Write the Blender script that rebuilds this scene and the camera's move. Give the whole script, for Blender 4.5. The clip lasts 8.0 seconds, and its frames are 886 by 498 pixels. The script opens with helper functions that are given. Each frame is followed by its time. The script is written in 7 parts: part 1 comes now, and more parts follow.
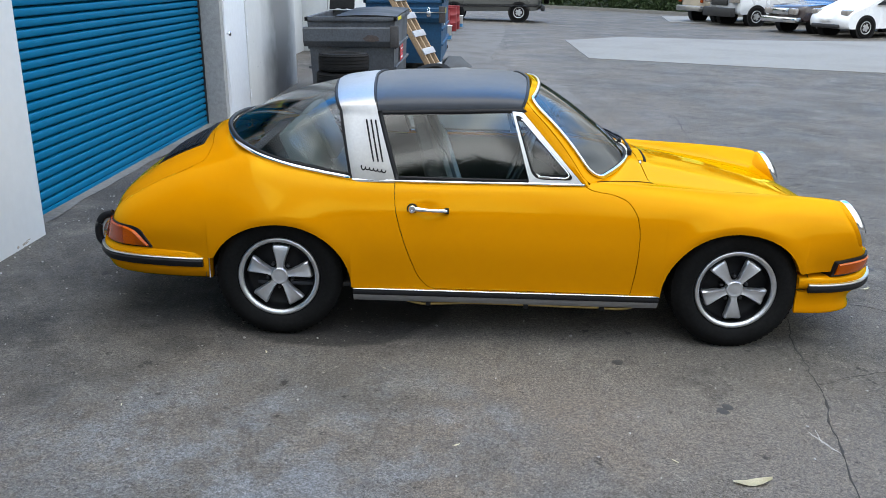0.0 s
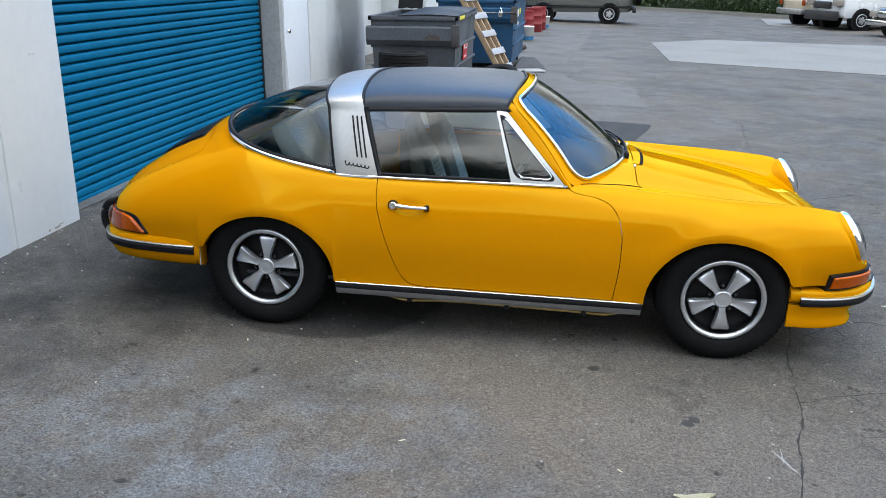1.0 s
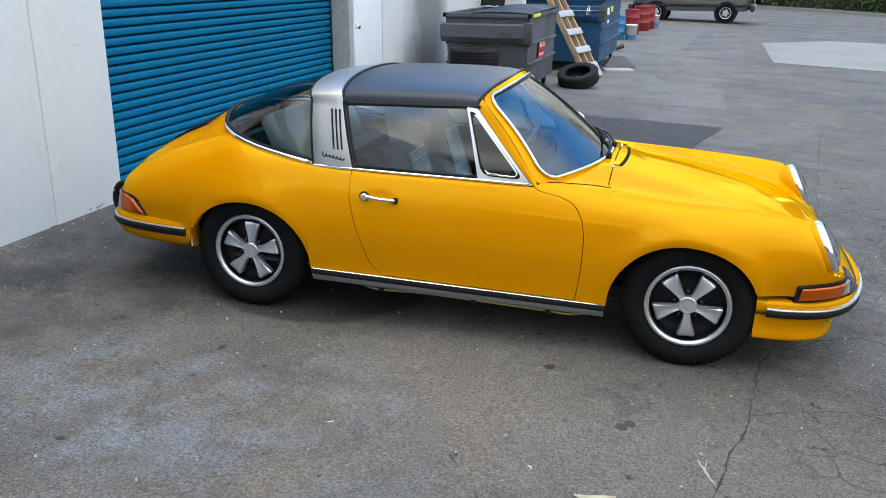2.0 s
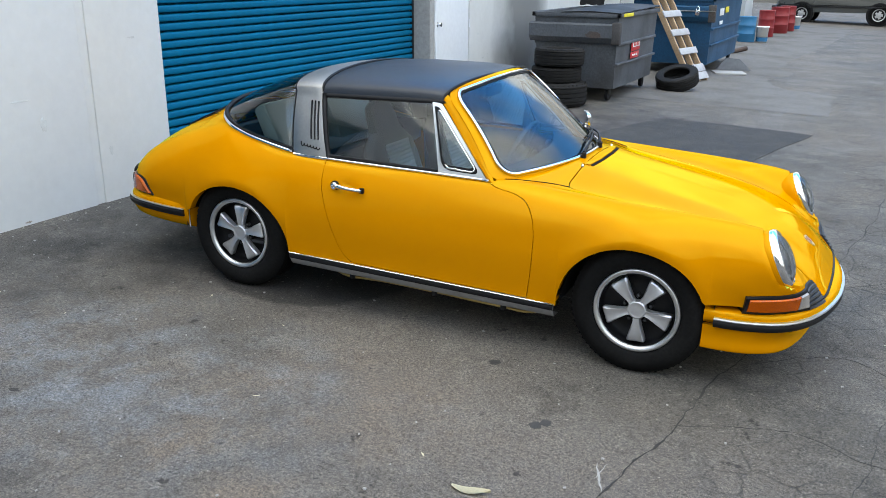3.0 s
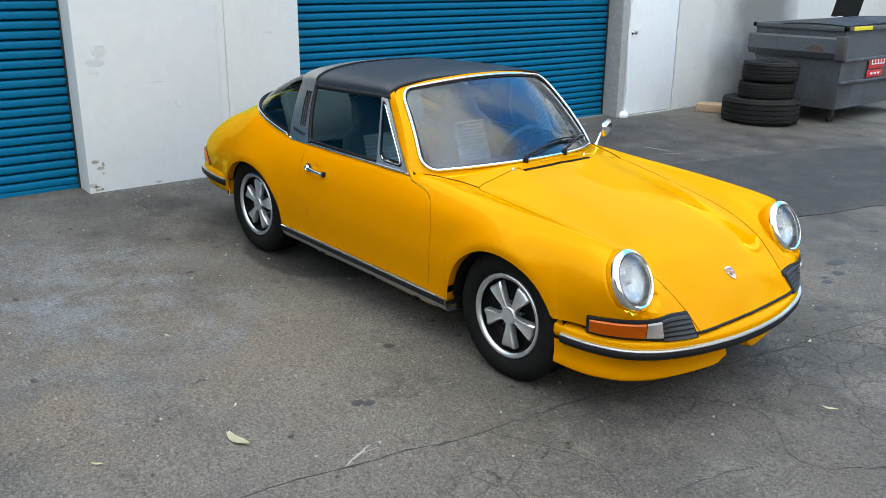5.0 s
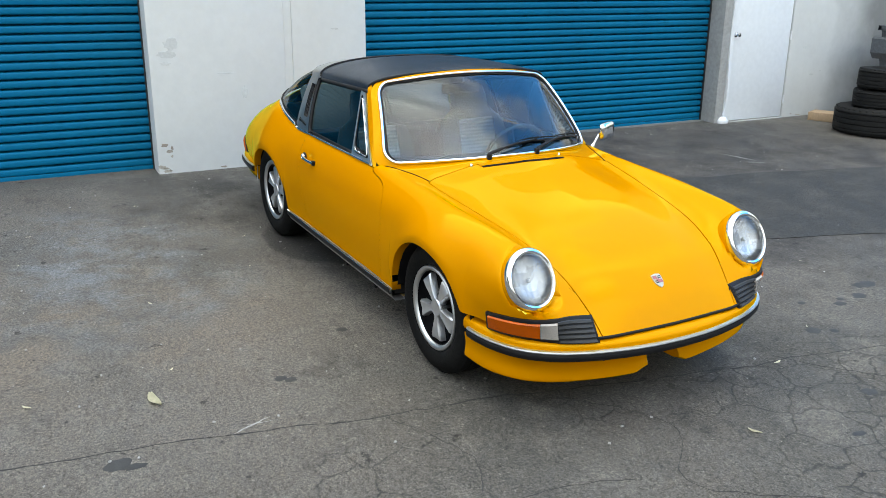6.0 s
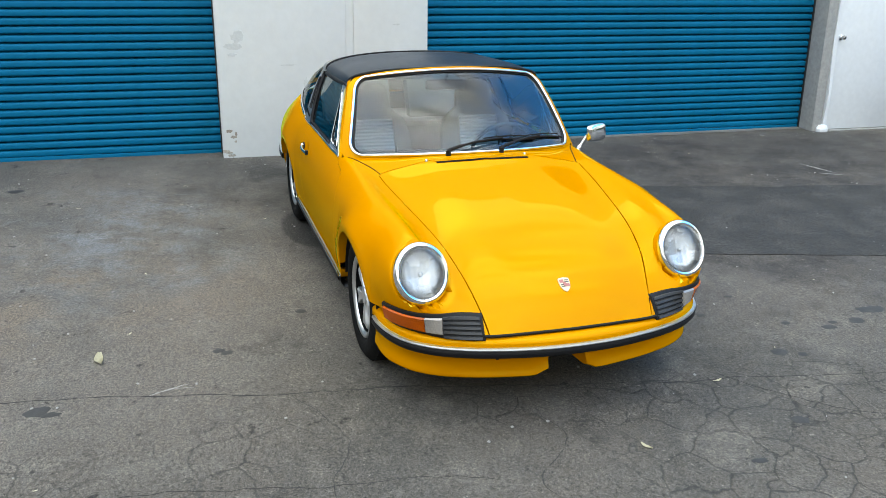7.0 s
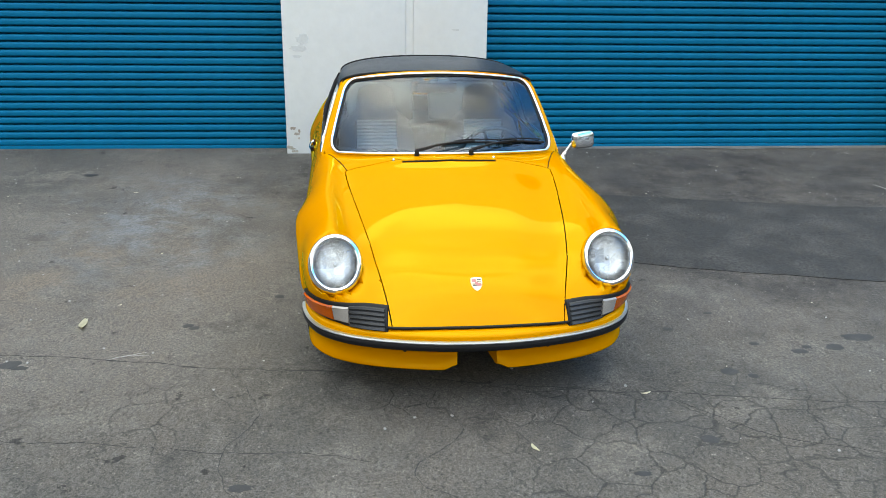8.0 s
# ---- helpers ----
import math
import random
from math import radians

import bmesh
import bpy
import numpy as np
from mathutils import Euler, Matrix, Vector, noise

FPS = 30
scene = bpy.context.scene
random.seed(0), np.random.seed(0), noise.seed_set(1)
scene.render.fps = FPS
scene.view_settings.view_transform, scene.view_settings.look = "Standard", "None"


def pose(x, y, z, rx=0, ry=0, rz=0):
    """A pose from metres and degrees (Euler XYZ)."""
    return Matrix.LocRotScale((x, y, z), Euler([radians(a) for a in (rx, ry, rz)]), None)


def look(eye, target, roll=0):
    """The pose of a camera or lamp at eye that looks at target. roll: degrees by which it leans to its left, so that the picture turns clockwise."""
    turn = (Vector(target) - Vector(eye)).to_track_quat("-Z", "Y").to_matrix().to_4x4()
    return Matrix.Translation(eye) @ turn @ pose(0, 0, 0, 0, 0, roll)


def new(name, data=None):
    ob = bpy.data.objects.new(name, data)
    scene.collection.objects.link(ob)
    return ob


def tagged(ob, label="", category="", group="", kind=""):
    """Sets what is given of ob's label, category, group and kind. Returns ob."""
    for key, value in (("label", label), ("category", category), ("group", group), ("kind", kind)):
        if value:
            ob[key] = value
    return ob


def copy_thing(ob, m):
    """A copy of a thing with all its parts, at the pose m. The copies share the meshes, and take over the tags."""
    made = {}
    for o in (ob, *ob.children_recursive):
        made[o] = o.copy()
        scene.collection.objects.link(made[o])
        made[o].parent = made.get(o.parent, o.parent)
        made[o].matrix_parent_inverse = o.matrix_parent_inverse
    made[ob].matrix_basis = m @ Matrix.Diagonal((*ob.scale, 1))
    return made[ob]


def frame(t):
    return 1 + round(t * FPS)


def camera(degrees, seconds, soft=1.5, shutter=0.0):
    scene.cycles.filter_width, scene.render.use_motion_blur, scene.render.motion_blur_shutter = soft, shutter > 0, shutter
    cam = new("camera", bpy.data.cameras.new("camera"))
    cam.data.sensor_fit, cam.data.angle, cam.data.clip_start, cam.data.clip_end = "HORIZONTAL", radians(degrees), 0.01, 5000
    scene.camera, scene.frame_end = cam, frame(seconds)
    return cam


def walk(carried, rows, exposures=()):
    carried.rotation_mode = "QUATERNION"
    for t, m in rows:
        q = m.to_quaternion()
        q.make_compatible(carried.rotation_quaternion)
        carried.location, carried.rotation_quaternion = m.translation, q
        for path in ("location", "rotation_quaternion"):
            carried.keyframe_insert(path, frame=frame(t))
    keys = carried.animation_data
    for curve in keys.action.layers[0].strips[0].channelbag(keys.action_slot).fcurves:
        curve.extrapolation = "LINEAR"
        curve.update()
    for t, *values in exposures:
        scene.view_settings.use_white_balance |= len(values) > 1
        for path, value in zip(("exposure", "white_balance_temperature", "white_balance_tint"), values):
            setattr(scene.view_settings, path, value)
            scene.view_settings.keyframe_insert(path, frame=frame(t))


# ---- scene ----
from mathutils.bvhtree import BVHTree

cam = camera(54.2, 8.0, soft=0.4)
PATH = [
    (0, (0.333, -0.299, 1.829), (0.245, 1.602, 1.215), 0.0),
    (0.5, (0.598, -0.29, 1.824), (0.409, 1.604, 1.211), 0.2),
    (1, (0.893, -0.256, 1.819), (0.587, 1.623, 1.206), 0.2),
    (1.5, (1.257, -0.218, 1.821), (0.815, 1.633, 1.206), 0.3),
    (2, (1.643, -0.169, 1.828), (1.07, 1.644, 1.208), 0.3),
    (3.5, (2.968, 0.307, 1.816), (1.929, 1.9, 1.196), 0.4),
    (4, (3.393, 0.553, 1.814), (2.203, 2.037, 1.197), 0.6),
    (4.5, (3.848, 0.875, 1.817), (2.509, 2.226, 1.202), 0.6),
    (6, (4.956, 2.116, 1.812), (3.263, 2.987, 1.198), 0.5),
    (6.5, (5.232, 2.624, 1.831), (3.462, 3.313, 1.207), 0.6),
    (7, (5.453, 3.13, 1.838), (3.623, 3.638, 1.212), 0.6),
    (7.5, (5.647, 3.658, 1.846), (3.775, 3.982, 1.221), 0.8),
    (8, (5.788, 4.131, 1.854), (3.891, 4.283, 1.237), 0.7),
]
walk(cam, [(t, look(eye, target, roll)) for t, eye, target, roll in PATH], exposures=[(0, 0.43, 6500, 7), (8, 0.46, 6900, 2)])

# ---- world and sun ----
SUN_ELEVATION, SUN_AZIMUTH = radians(74), radians(-28)   # azimuth from +x towards +y
world = bpy.data.worlds.new("sky")
scene.world = world
world.use_nodes = True
wn, wl = world.node_tree.nodes, world.node_tree.links
wn.clear()
w_out, w_bg = wn.new("ShaderNodeOutputWorld"), wn.new("ShaderNodeBackground")
w_sky = wn.new("ShaderNodeTexSky")
w_sky.sky_type, w_sky.sun_disc = "NISHITA", False
w_sky.sun_elevation, w_sky.sun_rotation = SUN_ELEVATION, radians(90) - SUN_AZIMUTH
w_sky.dust_density = 0.5
w_co, w_map, w_noise = wn.new("ShaderNodeTexCoord"), wn.new("ShaderNodeMapping"), wn.new("ShaderNodeTexNoise")
w_map.inputs["Scale"].default_value = (1.9, 0.8, 1.6)
w_noise.inputs["Scale"].default_value, w_noise.inputs["Detail"].default_value = 2.1, 6
w_ramp, w_mix = wn.new("ShaderNodeValToRGB"), wn.new("ShaderNodeMixRGB")
w_ramp.color_ramp.elements[0].position, w_ramp.color_ramp.elements[1].position = 0.37, 0.70
w_sep = wn.new("ShaderNodeSeparateXYZ")
wl.new(w_co.outputs["Generated"], w_sep.inputs["Vector"])
# the cloud glows softly round the hidden sun
w_dot, w_pow, w_glow, w_cloud = wn.new("ShaderNodeVectorMath"), wn.new("ShaderNodeMath"), wn.new("ShaderNodeMapRange"), wn.new("ShaderNodeVectorMath")
w_dot.operation, w_pow.operation, w_cloud.operation = "DOT_PRODUCT", "POWER", "SCALE"
w_dot.inputs[1].default_value = (math.cos(SUN_ELEVATION) * math.cos(SUN_AZIMUTH), math.cos(SUN_ELEVATION) * math.sin(SUN_AZIMUTH), math.sin(SUN_ELEVATION))
w_clip = wn.new("ShaderNodeClamp")
w_pow.inputs[1].default_value = 4.0
w_glow.inputs["To Min"].default_value, w_glow.inputs["To Max"].default_value = 0.95, 1.2
w_cloud.inputs[0].default_value = (8.05, 8.2, 8.25)
wl.new(w_co.outputs["Generated"], w_dot.inputs[0])
wl.new(w_dot.outputs["Value"], w_clip.inputs["Value"])
wl.new(w_clip.outputs["Result"], w_pow.inputs[0])
wl.new(w_pow.outputs["Value"], w_glow.inputs["Value"])
w_dome, w_both = wn.new("ShaderNodeMapRange"), wn.new("ShaderNodeMath")   # overcast sky: dimmer towards the horizon
w_dome.inputs["To Min"].default_value, w_dome.inputs["To Max"].default_value, w_both.operation = 0.42, 2.2, "MULTIPLY"
wl.new(w_sep.outputs["Z"], w_dome.inputs["Value"])
wl.new(w_glow.outputs["Result"], w_both.inputs[0])
wl.new(w_dome.outputs["Result"], w_both.inputs[1])
# thicker grey and thinner bright parts of the cloud
w_puff, w_thick, w_all = wn.new("ShaderNodeTexNoise"), wn.new("ShaderNodeMapRange"), wn.new("ShaderNodeMath")
w_puff.inputs["Scale"].default_value, w_puff.inputs["Detail"].default_value, w_puff.inputs["Distortion"].default_value = 2.6, 5, 0.6
for key, v in (("From Min", 0.36), ("From Max", 0.62), ("To Min", 0.45), ("To Max", 1.45)):
    w_thick.inputs[key].default_value = v
w_all.operation = "MULTIPLY"
wl.new(w_map.outputs["Vector"], w_puff.inputs["Vector"])
wl.new(w_puff.outputs["Fac"], w_thick.inputs["Value"])
wl.new(w_both.outputs["Value"], w_all.inputs[0])
wl.new(w_thick.outputs["Result"], w_all.inputs[1])
wl.new(w_all.outputs["Value"], w_cloud.inputs["Scale"])
wl.new(w_cloud.outputs["Vector"], w_mix.inputs["Color2"])
wl.new(w_co.outputs["Generated"], w_map.inputs["Vector"])
wl.new(w_map.outputs["Vector"], w_noise.inputs["Vector"])
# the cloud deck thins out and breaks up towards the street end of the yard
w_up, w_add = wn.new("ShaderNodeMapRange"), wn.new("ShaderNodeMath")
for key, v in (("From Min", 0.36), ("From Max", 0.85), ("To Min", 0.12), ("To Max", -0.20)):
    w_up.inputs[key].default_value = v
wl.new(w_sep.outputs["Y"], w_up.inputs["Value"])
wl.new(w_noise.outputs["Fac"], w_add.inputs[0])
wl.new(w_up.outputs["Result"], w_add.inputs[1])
w_low, w_add2 = wn.new("ShaderNodeMapRange"), wn.new("ShaderNodeMath")   # and closes in low over the horizon
for key, v in (("From Min", 0.10), ("From Max", 0.54), ("To Min", 0.75), ("To Max", 0.0)):
    w_low.inputs[key].default_value = v
wl.new(w_sep.outputs["Z"], w_low.inputs["Value"])
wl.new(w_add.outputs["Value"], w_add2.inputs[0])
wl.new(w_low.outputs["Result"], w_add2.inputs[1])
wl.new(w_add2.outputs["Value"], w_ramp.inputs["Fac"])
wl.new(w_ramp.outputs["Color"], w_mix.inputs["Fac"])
w_sat = wn.new("ShaderNodeHueSaturation")
w_sat.inputs["Saturation"].default_value, w_sat.inputs["Value"].default_value = 1.4, 4.2
wl.new(w_sky.outputs["Color"], w_sat.inputs["Color"])
wl.new(w_sat.outputs["Color"], w_mix.inputs["Color1"])
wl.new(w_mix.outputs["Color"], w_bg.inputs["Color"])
w_bg.inputs["Strength"].default_value = 0.15
wl.new(w_bg.outputs["Background"], w_out.inputs["Surface"])

sun = new("sun", bpy.data.lights.new("sun", "SUN"))
sun.data.energy, sun.data.angle, sun.data.color = 0.5, radians(60), (1.0, 0.94, 0.84)
sun.matrix_world = look((0, 0, 20), (-20 * math.cos(SUN_AZIMUTH) / math.tan(SUN_ELEVATION), -20 * math.sin(SUN_AZIMUTH) / math.tan(SUN_ELEVATION), 0))


# ---- materials ----
def pmat(name, base, rough=0.5, metal=0.0, var=0.12, scale=6.0, bump=0.0, bscale=80.0, coat=0.0, second=None, spread=0.5, spec=0.5, rvar=0.08):
    """A surface with broad blotches, fine grain, and a second colour that shows in patches."""
    m = bpy.data.materials.new(name)
    m.use_nodes = True
    n, l = m.node_tree.nodes, m.node_tree.links
    p = n["Principled BSDF"]
    p.inputs["Roughness"].default_value, p.inputs["Metallic"].default_value = rough, metal
    p.inputs["Specular IOR Level"].default_value = spec
    p.inputs["Coat Weight"].default_value, p.inputs["Coat Roughness"].default_value = coat, 0.03
    co = n.new("ShaderNodeTexCoord")
    big, fine = n.new("ShaderNodeTexNoise"), n.new("ShaderNodeTexNoise")
    big.inputs["Scale"].default_value, big.inputs["Detail"].default_value = scale * 0.25, 5
    fine.inputs["Scale"].default_value, fine.inputs["Detail"].default_value = scale * 6, 6
    for t in (big, fine):
        l.new(co.outputs["Object"], t.inputs["Vector"])
    mixed = n.new("ShaderNodeMixRGB")
    mixed.inputs["Color1"].default_value = (*base, 1)
    mixed.inputs["Color2"].default_value = (*(second or [c * 0.8 for c in base]), 1)
    ramp = n.new("ShaderNodeValToRGB")
    ramp.color_ramp.elements[0].position, ramp.color_ramp.elements[1].position = spread, spread + 0.22
    l.new(big.outputs["Fac"], ramp.inputs["Fac"])
    l.new(ramp.outputs["Color"], mixed.inputs["Fac"])
    hsv, mr = n.new("ShaderNodeHueSaturation"), n.new("ShaderNodeMapRange")
    mr.inputs["From Min"].default_value, mr.inputs["From Max"].default_value = 0.3, 0.7
    mr.inputs["To Min"].default_value, mr.inputs["To Max"].default_value = 1 - var, 1 + var
    l.new(fine.outputs["Fac"], mr.inputs["Value"])
    l.new(mr.outputs["Result"], hsv.inputs["Value"])
    l.new(mixed.outputs["Color"], hsv.inputs["Color"])
    l.new(hsv.outputs["Color"], p.inputs["Base Color"])
    rr = n.new("ShaderNodeMapRange")
    rr.inputs["From Min"].default_value, rr.inputs["From Max"].default_value = 0.3, 0.7
    rr.inputs["To Min"].default_value, rr.inputs["To Max"].default_value = max(0.0, rough - rvar), min(1.0, rough + rvar)
    l.new(big.outputs["Fac"], rr.inputs["Value"])
    l.new(rr.outputs["Result"], p.inputs["Roughness"])
    if bump:
        b, bt = n.new("ShaderNodeBump"), n.new("ShaderNodeTexNoise")
        bt.inputs["Scale"].default_value, bt.inputs["Detail"].default_value = bscale, 6
        b.inputs["Strength"].default_value, b.inputs["Distance"].default_value = bump, 0.01
        l.new(co.outputs["Object"], bt.inputs["Vector"])
        l.new(bt.outputs["Fac"], b.inputs["Height"])
        l.new(b.outputs["Normal"], p.inputs["Normal"])
    return m


def glass(name, tint, ior=1.5, gloss=0.0):
    """Thin window glass: clear tinted pane whose gloss follows Fresnel."""
    m = bpy.data.materials.new(name)
    m.use_nodes = True
    n, l = m.node_tree.nodes, m.node_tree.links
    n.clear()
    out, mix = n.new("ShaderNodeOutputMaterial"), n.new("ShaderNodeMixShader")
    clear, shiny, fr = n.new("ShaderNodeBsdfTransparent"), n.new("ShaderNodeBsdfGlossy"), n.new("ShaderNodeFresnel")
    clear.inputs["Color"].default_value = (*tint, 1)
    shiny.inputs["Roughness"].default_value, fr.inputs["IOR"].default_value = gloss, ior
    l.new(fr.outputs["Fac"], mix.inputs["Fac"])
    l.new(clear.outputs["BSDF"], mix.inputs[1])
    l.new(shiny.outputs["BSDF"], mix.inputs[2])
    l.new(mix.outputs["Shader"], out.inputs["Surface"])
    return m


M_PAINT = pmat("yellow_paint", (0.565, 0.210, 0.0009), 0.3, var=0.008, coat=0.0, second=(0.555, 0.206, 0.0009), rvar=0.01, scale=3, spec=0.0)


def lacquer(m, tint, ior, rough):
    """A tinted glossy lacquer over the paint, its gloss by Fresnel."""
    n, l = m.node_tree.nodes, m.node_tree.links
    out, mix = n["Material Output"], n.new("ShaderNodeMixShader")
    shiny, fr = n.new("ShaderNodeBsdfGlossy"), n.new("ShaderNodeFresnel")
    shiny.inputs["Color"].default_value, shiny.inputs["Roughness"].default_value = (*tint, 1), rough
    fr.inputs["IOR"].default_value = ior
    l.new(fr.outputs["Fac"], mix.inputs["Fac"])
    l.new(n["Principled BSDF"].outputs["BSDF"], mix.inputs[1])
    l.new(shiny.outputs["BSDF"], mix.inputs[2])
    l.new(mix.outputs["Shader"], out.inputs["Surface"])


lacquer(M_PAINT, (0.80, 0.97, 0.10), 1.5, 0.03)
M_BLACK = pmat("black_rubber", (0.008, 0.008, 0.009), 0.5, spec=0.2, var=0.15)
M_GAP = pmat("dark_gap", (0.008, 0.006, 0.004), 0.9, var=0.1, spec=0.1)
M_TRIM = pmat("dark_trim", (0.02, 0.02, 0.021), 0.5, var=0.15, bump=0.1)
M_TYRE = pmat("tyre_rubber", (0.007, 0.007, 0.007), 0.75, spec=0.08, var=0.25, scale=10, second=(0.011, 0.0108, 0.0105), bump=0.15, bscale=120)
M_CHROME = pmat("chrome", (0.85, 0.86, 0.88), 0.07, 1.0, var=0.02, rvar=0.03)
M_STEEL = pmat("brushed_steel", (0.42, 0.412, 0.40), 0.4, 1.0, var=0.05, scale=12, rvar=0.05)
M_ALLOY = pmat("satin_alloy", (0.62, 0.63, 0.65), 0.38, 0.85, var=0.04)
M_LIP = pmat("polished_lip", (0.66, 0.67, 0.68), 0.38, 1.0, var=0.04)
M_VINYL = pmat("black_vinyl", (0.015, 0.019, 0.027), 0.36, var=0.1, spec=0.4, bump=0.12, bscale=260, second=(0.020, 0.025, 0.034))
M_AMBER = pmat("amber_lens", (0.42, 0.075, 0.001), 0.2, var=0.3, scale=40, coat=0.08, spec=0.2)
M_RED = pmat("red_lens", (0.26, 0.036, 0.002), 0.15, var=0.25, scale=40, coat=0.1, spec=0.3)
M_CLEAR = pmat("clear_lens", (0.26, 0.235, 0.21), 0.15, var=0.2, scale=40, coat=0.8)
M_GLASS = glass("window_glass", (0.82, 0.90, 0.89), 2.0)
M_SCREEN = glass("windscreen_glass", (0.52, 0.76, 0.93), 1.7)
M_REAR = glass("rear_glass", (0.74, 0.86, 0.86), 1.7)
M_LENS = glass("lamp_glass", (0.95, 0.96, 0.97), 1.45, 0.05)
M_SEAT = pmat("seat_leather", (0.06, 0.064, 0.066), 0.5, var=0.12, bump=0.1)
M_CLOTH = pmat("grey_ribbed_cloth", (0.40, 0.41, 0.41), 0.9, var=0.1, scale=30, second=(0.34, 0.35, 0.355))
M_CARPET = pmat("dark_carpet", (0.025, 0.026, 0.03), 0.95, var=0.3, scale=30)
M_LENSBACK = pmat("silvered_reflector", (0.72, 0.73, 0.74), 0.3, 0.35, var=0.05, scale=44, second=(0.60, 0.62, 0.64), spread=0.46)


def fluted(m):
    """Pressed-glass pattern of uneven blocks and upright flutes, as in an old headlamp lens."""
    n, l = m.node_tree.nodes, m.node_tree.links
    p = n["Principled BSDF"]
    co, cells, mr, mul = n.new("ShaderNodeTexCoord"), n.new("ShaderNodeTexVoronoi"), n.new("ShaderNodeMapRange"), n.new("ShaderNodeMixRGB")
    cells.distance = "CHEBYCHEV"
    cells.inputs["Scale"].default_value, cells.inputs["Randomness"].default_value = 21, 0.7
    mr.inputs["To Min"].default_value, mr.inputs["To Max"].default_value = 0.45, 1.1
    mul.blend_type, mul.inputs["Fac"].default_value = "MULTIPLY", 1.0
    l.new(co.outputs["Object"], cells.inputs["Vector"])
    l.new(cells.outputs["Color"], mr.inputs["Value"])
    l.new(p.inputs["Base Color"].links[0].from_socket, mul.inputs["Color1"])
    l.new(mr.outputs["Result"], mul.inputs["Color2"])
    l.new(mul.outputs["Color"], p.inputs["Base Color"])
    wave, b = n.new("ShaderNodeTexWave"), n.new("ShaderNodeBump")
    wave.bands_direction = "Y"
    wave.inputs["Scale"].default_value = 12
    b.inputs["Strength"].default_value, b.inputs["Distance"].default_value = 0.2, 0.004
    l.new(co.outputs["Object"], wave.inputs["Vector"])
    l.new(wave.outputs["Fac"], b.inputs["Height"])
    l.new(b.outputs["Normal"], p.inputs["Normal"])


fluted(M_LENSBACK)
M_SILL = pmat("grey_sill_paint", (0.30, 0.30, 0.305), 0.4, 0.4, var=0.08)
M_BADGE = pmat("badge_gold", (0.62, 0.5, 0.34), 0.3, 0.6)
M_BADGE2 = pmat("badge_red", (0.35, 0.12, 0.11), 0.3)
M_BRASS = pmat("oil_line_brass", (0.45, 0.33, 0.12), 0.4, 0.9)
M_WALL = pmat("painted_concrete_wall", (0.6600, 0.6765, 0.6710), 0.8, var=0.025, scale=2.2, second=(0.6105, 0.6215, 0.6160), spread=0.50, bump=0.08, bscale=30, spec=0.3)
M_GREY = pmat("bare_concrete", (0.36, 0.36, 0.35), 0.85, var=0.12, scale=5, second=(0.25, 0.24, 0.22), bump=0.3, bscale=50)
M_DOOR = pmat("white_metal_door", (0.7260, 0.7480, 0.7700), 0.5, var=0.03, scale=3, second=(0.6380, 0.6600, 0.6820))
M_BLUE = pmat("blue_roller_door", (0.0011, 0.1188, 0.2365), 0.5, var=0.05, scale=2, second=(0.0017, 0.1034, 0.2057), spec=0.10)
M_DUMP = pmat("grey_painted_steel", (0.078, 0.086, 0.098), 0.5, var=0.22, scale=7, second=(0.050, 0.052, 0.056), spread=0.46)
M_DUMPB = pmat("blue_painted_steel", (0.008, 0.062, 0.140), 0.5, var=0.2, scale=6, second=(0.010, 0.042, 0.090))
M_WOOD = pmat("weathered_wood", (0.36, 0.25, 0.15), 0.8, var=0.2, scale=10, second=(0.26, 0.18, 0.11))
M_BOARD = pmat("grey_white_board", (0.36, 0.37, 0.39), 0.75, var=0.15, scale=10, second=(0.26, 0.26, 0.265))
M_VERGE = pmat("green_bank", (0.028, 0.040, 0.016), 0.9, var=0.5, scale=4, second=(0.040, 0.032, 0.020), bump=0.5, bscale=20)
M_DRYLEAF = pmat("dry_leaf", (0.56, 0.52, 0.36), 0.6, var=0.15, scale=30, second=(0.44, 0.40, 0.27))
M_LEAF = pmat("hedge_leaf", (0.045, 0.075, 0.025), 0.6, var=0.4, scale=20, second=(0.03, 0.05, 0.018))


